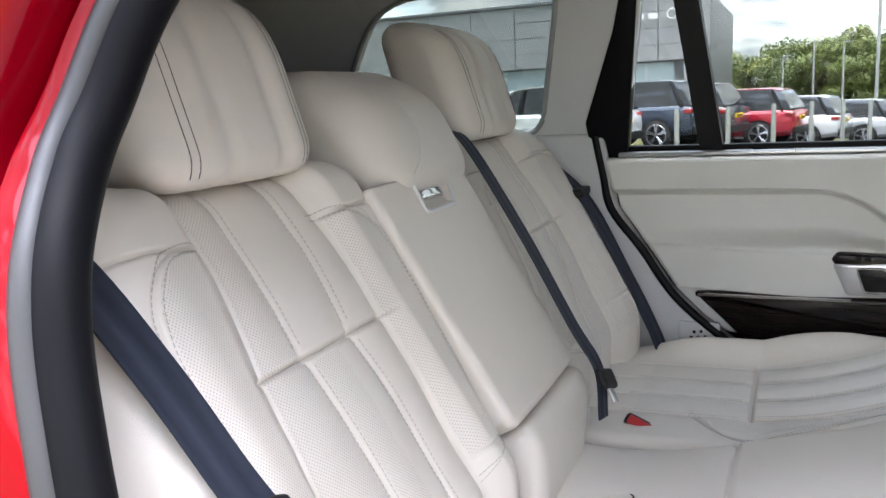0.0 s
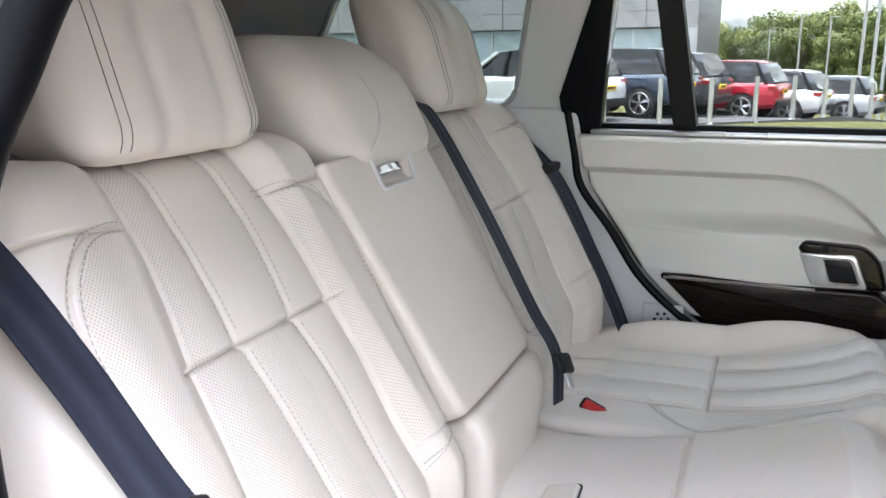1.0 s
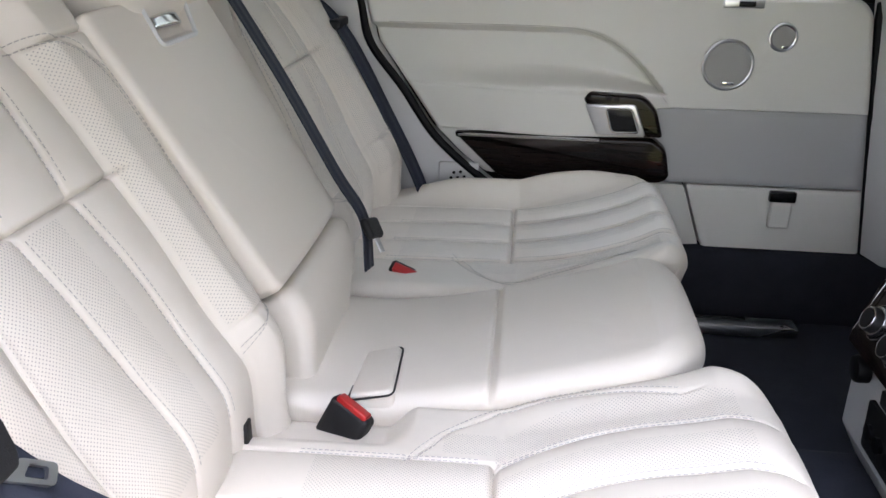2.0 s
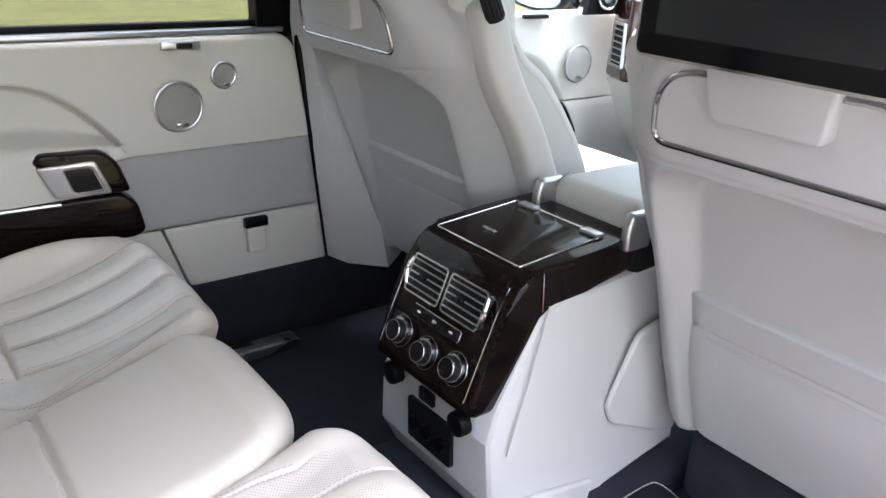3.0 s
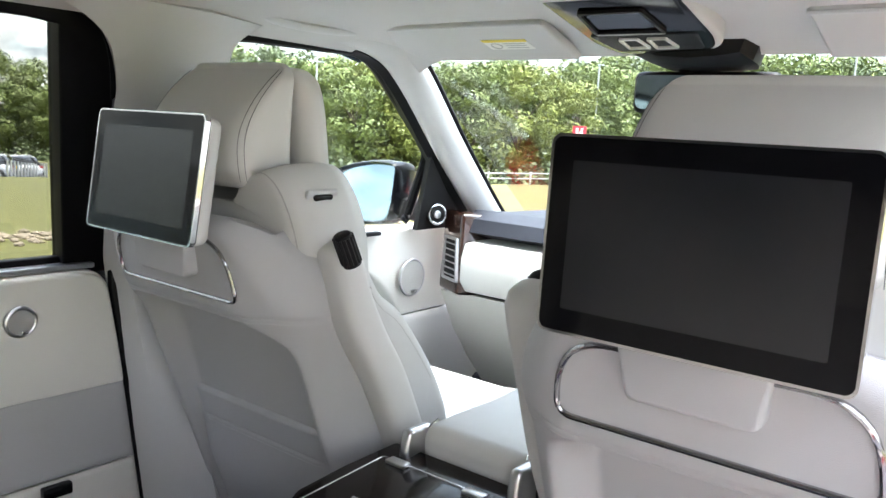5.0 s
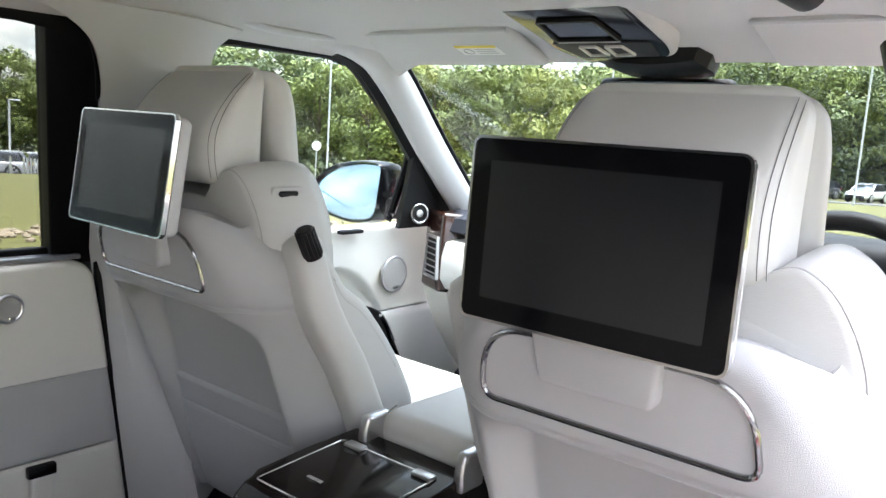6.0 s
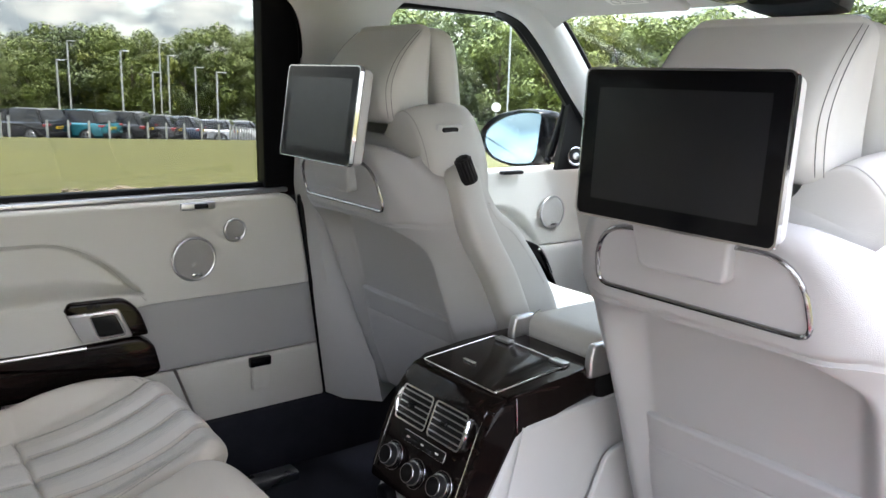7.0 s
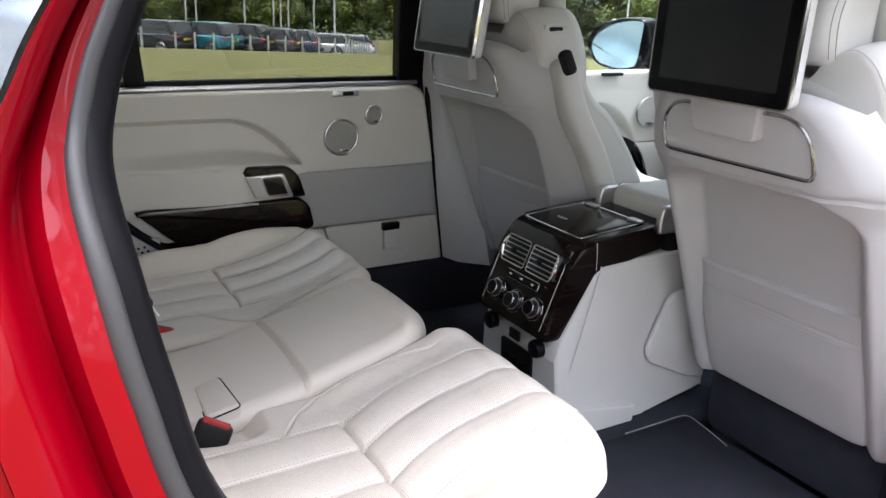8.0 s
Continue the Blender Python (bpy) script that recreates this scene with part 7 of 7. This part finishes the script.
fence = tagged(new("fence"), "low pale post-and-rail fence along the drive", "fence")
FP = [(az, 56 - 0.15 * (az - 46)) for az in range(46, 76, 3)]
prev = None
for az, d in FP:
    x, y = d * math.sin(radians(az)), d * math.cos(radians(az))
    bm = bmesh.new()
    box(bm, (x, y, land(x, y) + 0.45), (0.10, 0.10, 0.95), 0.01)
    part("post", bm, POLEWHITE, fence)
    if prev:
        for hh in (0.80, 0.45):
            bm = bmesh.new()
            tube(bm, [(prev[0], prev[1], land(*prev) + hh), (x, y, land(x, y) + hh)], 0.045, 6)
            part("rail", bm, POLEWHITE, fence)
    prev = (x, y)


# ---- parked cars ----
def suv(color, label, m, length=4.7, low=0.0):
    """A parked sport utility car: x ahead, y left, wheels on z = 0."""
    c = thing("parked_car", label, "car", "parked cars")
    L, W = length / 2, 0.95
    H, B = 1.68 - low, 1.08 - low * 0.6
    st = [(-L, 0.50, 0.86, 0.80), (-L + 0.06, 0.36, B - 0.05, 0.90), (-L + 0.45, 0.30, B, W), (-0.6, 0.30, B, W), (0.6, 0.30, B - 0.02, W), (1.15, 0.30, B - 0.06, W - 0.01), (L - 0.35, 0.32, B - 0.17, W - 0.04), (L - 0.05, 0.36, B - 0.30, 0.82), (L, 0.48, B - 0.42, 0.74)]
    rows = []
    for x, zb, zt, w in st:
        half = [(w * 0.82, zb), (w * 0.97, zb + 0.12), (w, (zb + zt) / 2), (w * 0.985, zt - 0.10), (w * 0.90, zt), (w * 0.45, zt + 0.02)]
        rows.append([(x, y, z) for y, z in half] + [(x, -y, z) for y, z in reversed(half)])
    bm = bmesh.new()
    V = loft(bm, rows, True)
    bm.faces.new(V[0])
    bm.faces.new(V[-1])
    body = part("body", bm, color, c, "", True, 35)
    gh_ = [(-L + 0.10, B - 0.02, 0.80, B + 0.02, 0.78), (-L + 0.42, B - 0.02, 0.86, H - 0.06, 0.66), (-L + 0.75, B - 0.02, 0.87, H, 0.68), (-0.2, B - 0.02, 0.87, H + 0.01, 0.69), (0.35, B - 0.03, 0.86, H - 0.04, 0.67), (1.12, B - 0.06, 0.82, B - 0.02, 0.78)]
    bm = bmesh.new()
    V = loft(bm, [[(x, w0, z0), (x, (w0 + w1) / 2 + 0.02, (z0 + z1) / 2), (x, w1, z1), (x, w1 * 0.6, z1 + 0.015), (x, -w1 * 0.6, z1 + 0.015), (x, -w1, z1), (x, -(w0 + w1) / 2 - 0.02, (z0 + z1) / 2), (x, -w0, z0)] for x, z0, w0, z1, w1 in gh_])
    bm.faces.new(V[0])
    bm.faces.new(V[-1])
    part("glasshouse", bm, CARGLASS, c, "dark tinted side glass")
    bm = bmesh.new()
    loft(bm, [[(x, k * w1 * 1.01, z1 + (0.035 if abs(k) < 0.9 else 0.012)) for k in (-1, -0.7, 0, 0.7, 1)] for x, z0, w0, z1, w1 in gh_[1:5]])
    thick(bm, 0.03)
    part("roof", bm, color, c)
    for s in (-1, 1):
        for (xa, za, wa), (xb, zb, wb) in (((gh_[1][0] - 0.12, B, 0.885), (gh_[2][0] - 0.10, H - 0.02, 0.70)), ((0.05, B, 0.895), (0.0, H - 0.02, 0.71)), ((1.15, B - 0.05, 0.84), (0.36, H - 0.05, 0.69))):
            bm = bmesh.new()
            tube(bm, [(xa, s * wa, za), ((xa + xb) / 2, s * ((wa + wb) / 2 + 0.03), (za + zb) / 2), (xb, s * wb, zb)], 0.045, 6)
            part("pillar", bm, color if xa > 1 else BLACK, c)
    for x in (-L + 0.92, L - 0.92):
        for s in (-1, 1):
            bm = disc(bmesh.new(), (x, s * (W - 0.21), 0.36), (0, s, 0), 0.42, 0.215, 26)
            part("wheel_arch", bm, BLACK, c)
            bm = disc(bmesh.new(), (x, s * (W - 0.22), 0.36), (0, s, 0), 0.365, 0.24, 26, 0.03)
            w = part("wheel", bm, TYRE, c)
            bm = disc(bmesh.new(), (x, s * (W + 0.015), 0.36), (0, s, 0), 0.275, 0.012, 24)
            part("wheel_well", bm, BLACK, w)
            bm = ring(bmesh.new(), (x, s * (W + 0.028), 0.36), (0, s, 0), 0.262, 0.018, 26, 6)
            for q in range(5):
                for o in (-0.13, 0.13):
                    a = 2 * math.pi * q / 5 + 0.3
                    tube(bm, [(x + 0.05 * math.cos(a), s * (W + 0.03), 0.36 + 0.05 * math.sin(a)), (x + 0.26 * math.cos(a + o), s * (W + 0.03), 0.36 + 0.26 * math.sin(a + o))], 0.016, 5)
            disc(bm, (x, s * (W + 0.02), 0.36), (0, s, 0), 0.06, 0.02, 14)
            part("rim", bm, SATIN, w, "bright alloy rim")
    bm = bmesh.new()
    box(bm, (-L + 0.02, 0, 0.46), (0.12, 1.62, 0.20), 0.04)
    part("rear_bumper", bm, BLACK, c)
    bm = bmesh.new()
    box(bm, (L - 0.04, 0, 0.45), (0.12, 1.45, 0.22), 0.04)
    part("front_bumper", bm, BLACK, c)
    bm = bmesh.new()
    box(bm, (-L - 0.012, 0, 0.80), (0.02, 0.52, 0.115), 0.004)
    p = part("number_plate", bm, PLATE, c, "yellow rear number plate")
    bm = bmesh.new()
    box(bm, (-L - 0.024, 0, 0.80), (0.006, 0.40, 0.05))
    part("plate_bar", bm, BLACK, p)
    for s in (-1, 1):
        bm = rbox((0.22, 0.36, 0.13), 0.03, 7)
        part("tail_lamp", moved(bm, Matrix.Translation((-L + 0.13, s * 0.735, 0.93 - low * 0.4))), LAMPRED, c)
        bm = rbox((0.26, 0.30, 0.12), 0.03, 7)
        part("headlamp", moved(bm, Matrix.Translation((L - 0.22, s * 0.67, 0.74 - low * 0.4))), CARGLASS, c)
        bm = rbox((0.12, 0.18, 0.12), 0.04, 7)
        part("door_mirror", moved(bm, Matrix.Translation((0.85, s * 1.02, 1.10 - low * 0.5))), BLACK, c)
    c.matrix_basis = m
    return c


def paint(name, col):
    return mat(name, col, 0.25, 0.2, 0, tint=0.03, coat=1.0)


P_BLUE, P_GREY, P_REDC = paint("navy_car_paint", (0.03, 0.045, 0.075)), paint("dark_grey_car_paint", (0.06, 0.06, 0.065)), paint("red_car_paint", (0.42, 0.01, 0.03))
P_WHITE, P_SILVER, P_TEAL, P_BLACK = paint("white_car_paint", (0.75, 0.76, 0.77)), paint("silver_car_paint", (0.45, 0.46, 0.48)), paint("teal_car_paint", (0.02, 0.16, 0.20)), paint("black_car_paint", (0.012, 0.012, 0.014))


def parked(x, y, turn):
    return Matrix.Translation((x, y, land(x, y) + 0.05)) @ Matrix.Rotation(radians(turn), 4, "Z")


suv(P_WHITE, "white estate car parked behind the bollards", parked(-5.9, 18.8, 164))
suv(P_BLUE, "navy blue sport utility car behind the bollards", parked(-4.35, 21.2, 164))
suv(P_GREY, "dark grey sport utility car behind the bollards", parked(-3.70, 23.0, 164))
suv(P_REDC, "red compact sport utility car behind the bollards", parked(-1.95, 24.9, 166), 4.3, 0.06)
suv(P_WHITE, "white car parked beside the red one", parked(-0.75, 27.6, 164), 4.5, 0.12)
suv(P_SILVER, "silver estate car at the end of the row", parked(0.9, 30.2, 166), 4.6, 0.15)
suv(P_TEAL, "teal sport utility car at the lawn's edge", parked(10.4, 44.6, 130), 4.6)
suv(P_BLACK, "black sport utility car at the lawn's edge", parked(7.9, 44.8, 128), 4.7)
suv(P_BLACK, "black sport utility car next to the teal one", parked(12.4, 45.2, 138), 4.6)
suv(P_GREY, "dark grey car in the far row", parked(14.2, 45.8, 142), 4.5, 0.1)
suv(P_BLUE, "dark blue car in the far row", parked(15.8, 46.6, 146), 4.5, 0.1)
suv(P_SILVER, "pale silver car in the far row", parked(18.4, 47.6, 150), 4.4, 0.2)
suv(P_WHITE, "white car at the end of the far row", parked(20.6, 49.4, 165), 4.4, 0.22)
suv(P_WHITE, "white saloon beyond the hedge", parked(72.5, 14.5, 170), 4.5, 0.2)
suv(P_GREY, "grey saloon beyond the hedge", parked(74.5, 18.8, 165), 4.5, 0.15)

# ---- showroom ----
hall = thing("showroom", "grey clad car showroom with a glazed ground floor", "building")
BX0, BX1, BY = -58.0, -4.75, 50.0
bm = bmesh.new()
box(bm, ((BX0 + BX1) / 2, BY + 9, 3.3), (BX1 - BX0, 17.6, 7.0), 0.05)
part("wall", bm, CLADDARK, hall)
bm = bmesh.new()
box(bm, ((BX0 + BX1) / 2 - 1.0, BY + 0.16, 1.5), (BX1 - BX0 - 2.2, 0.10, 3.0))
part("glazed_front", bm, SHOPGLASS, hall, "tinted showroom glazing")
for k in range(18):
    bm = bmesh.new()
    box(bm, (BX0 + 1.5 + 3.0 * k, BY + 0.08, 1.5), (0.10, 0.12, 3.0))
    part("mullion", bm, STEEL, hall)
bm = bmesh.new()
box(bm, ((BX0 + BX1) / 2, BY - 0.05, 7.05), (BX1 - BX0 + 0.3, 0.5, 0.18), 0.02)
part("parapet", bm, CLADDARK, hall)
for k, (a, w) in enumerate(((-11.2, 0.55), (-10.4, 0.5), (-9.6, 0.5), (-8.8, 0.5), (-8.0, 0.55), (-6.9, 0.9))):
    bm = bmesh.new()
    if k < 5:
        prism(bm, roundrect(-w / 2, -0.16, w / 2, 0.16, 0.05), (Vector((a, BY - 0.32, 5.7)), Vector((1, 0, 0)), Vector((0, 0, 1)), Vector((0, -1, 0))), 0, 0.06)
    else:
        ring(bm, (a, BY - 0.35, 5.75), (0, -1, 0), 0.28, 0.05, 24, 6)
    part("sign_bar", bm, WHITE, hall)
me = bpy.data.meshes.new("panel")
bm = bmesh.new()
box(bm, (0, 0, 0), (2.96, 0.10, 0.94), 0.015, 1)
bm.to_mesh(me)
bm.free()
me.materials.append(CLAD)
for i in range(18):
    for j in range(4):
        p = new("panel", me)
        p.parent = hall
        p.location = (BX1 - 1.5 - 3.0 * i, BY - 0.10 + random.uniform(-0.006, 0.006), 3.55 + 0.97 * j)
bm = bmesh.new()
box(bm, (BX1 - 0.75, BY - 0.09, 1.5), (1.5, 0.16, 3.1), 0.02)
part("end_pier", bm, CLAD, hall)
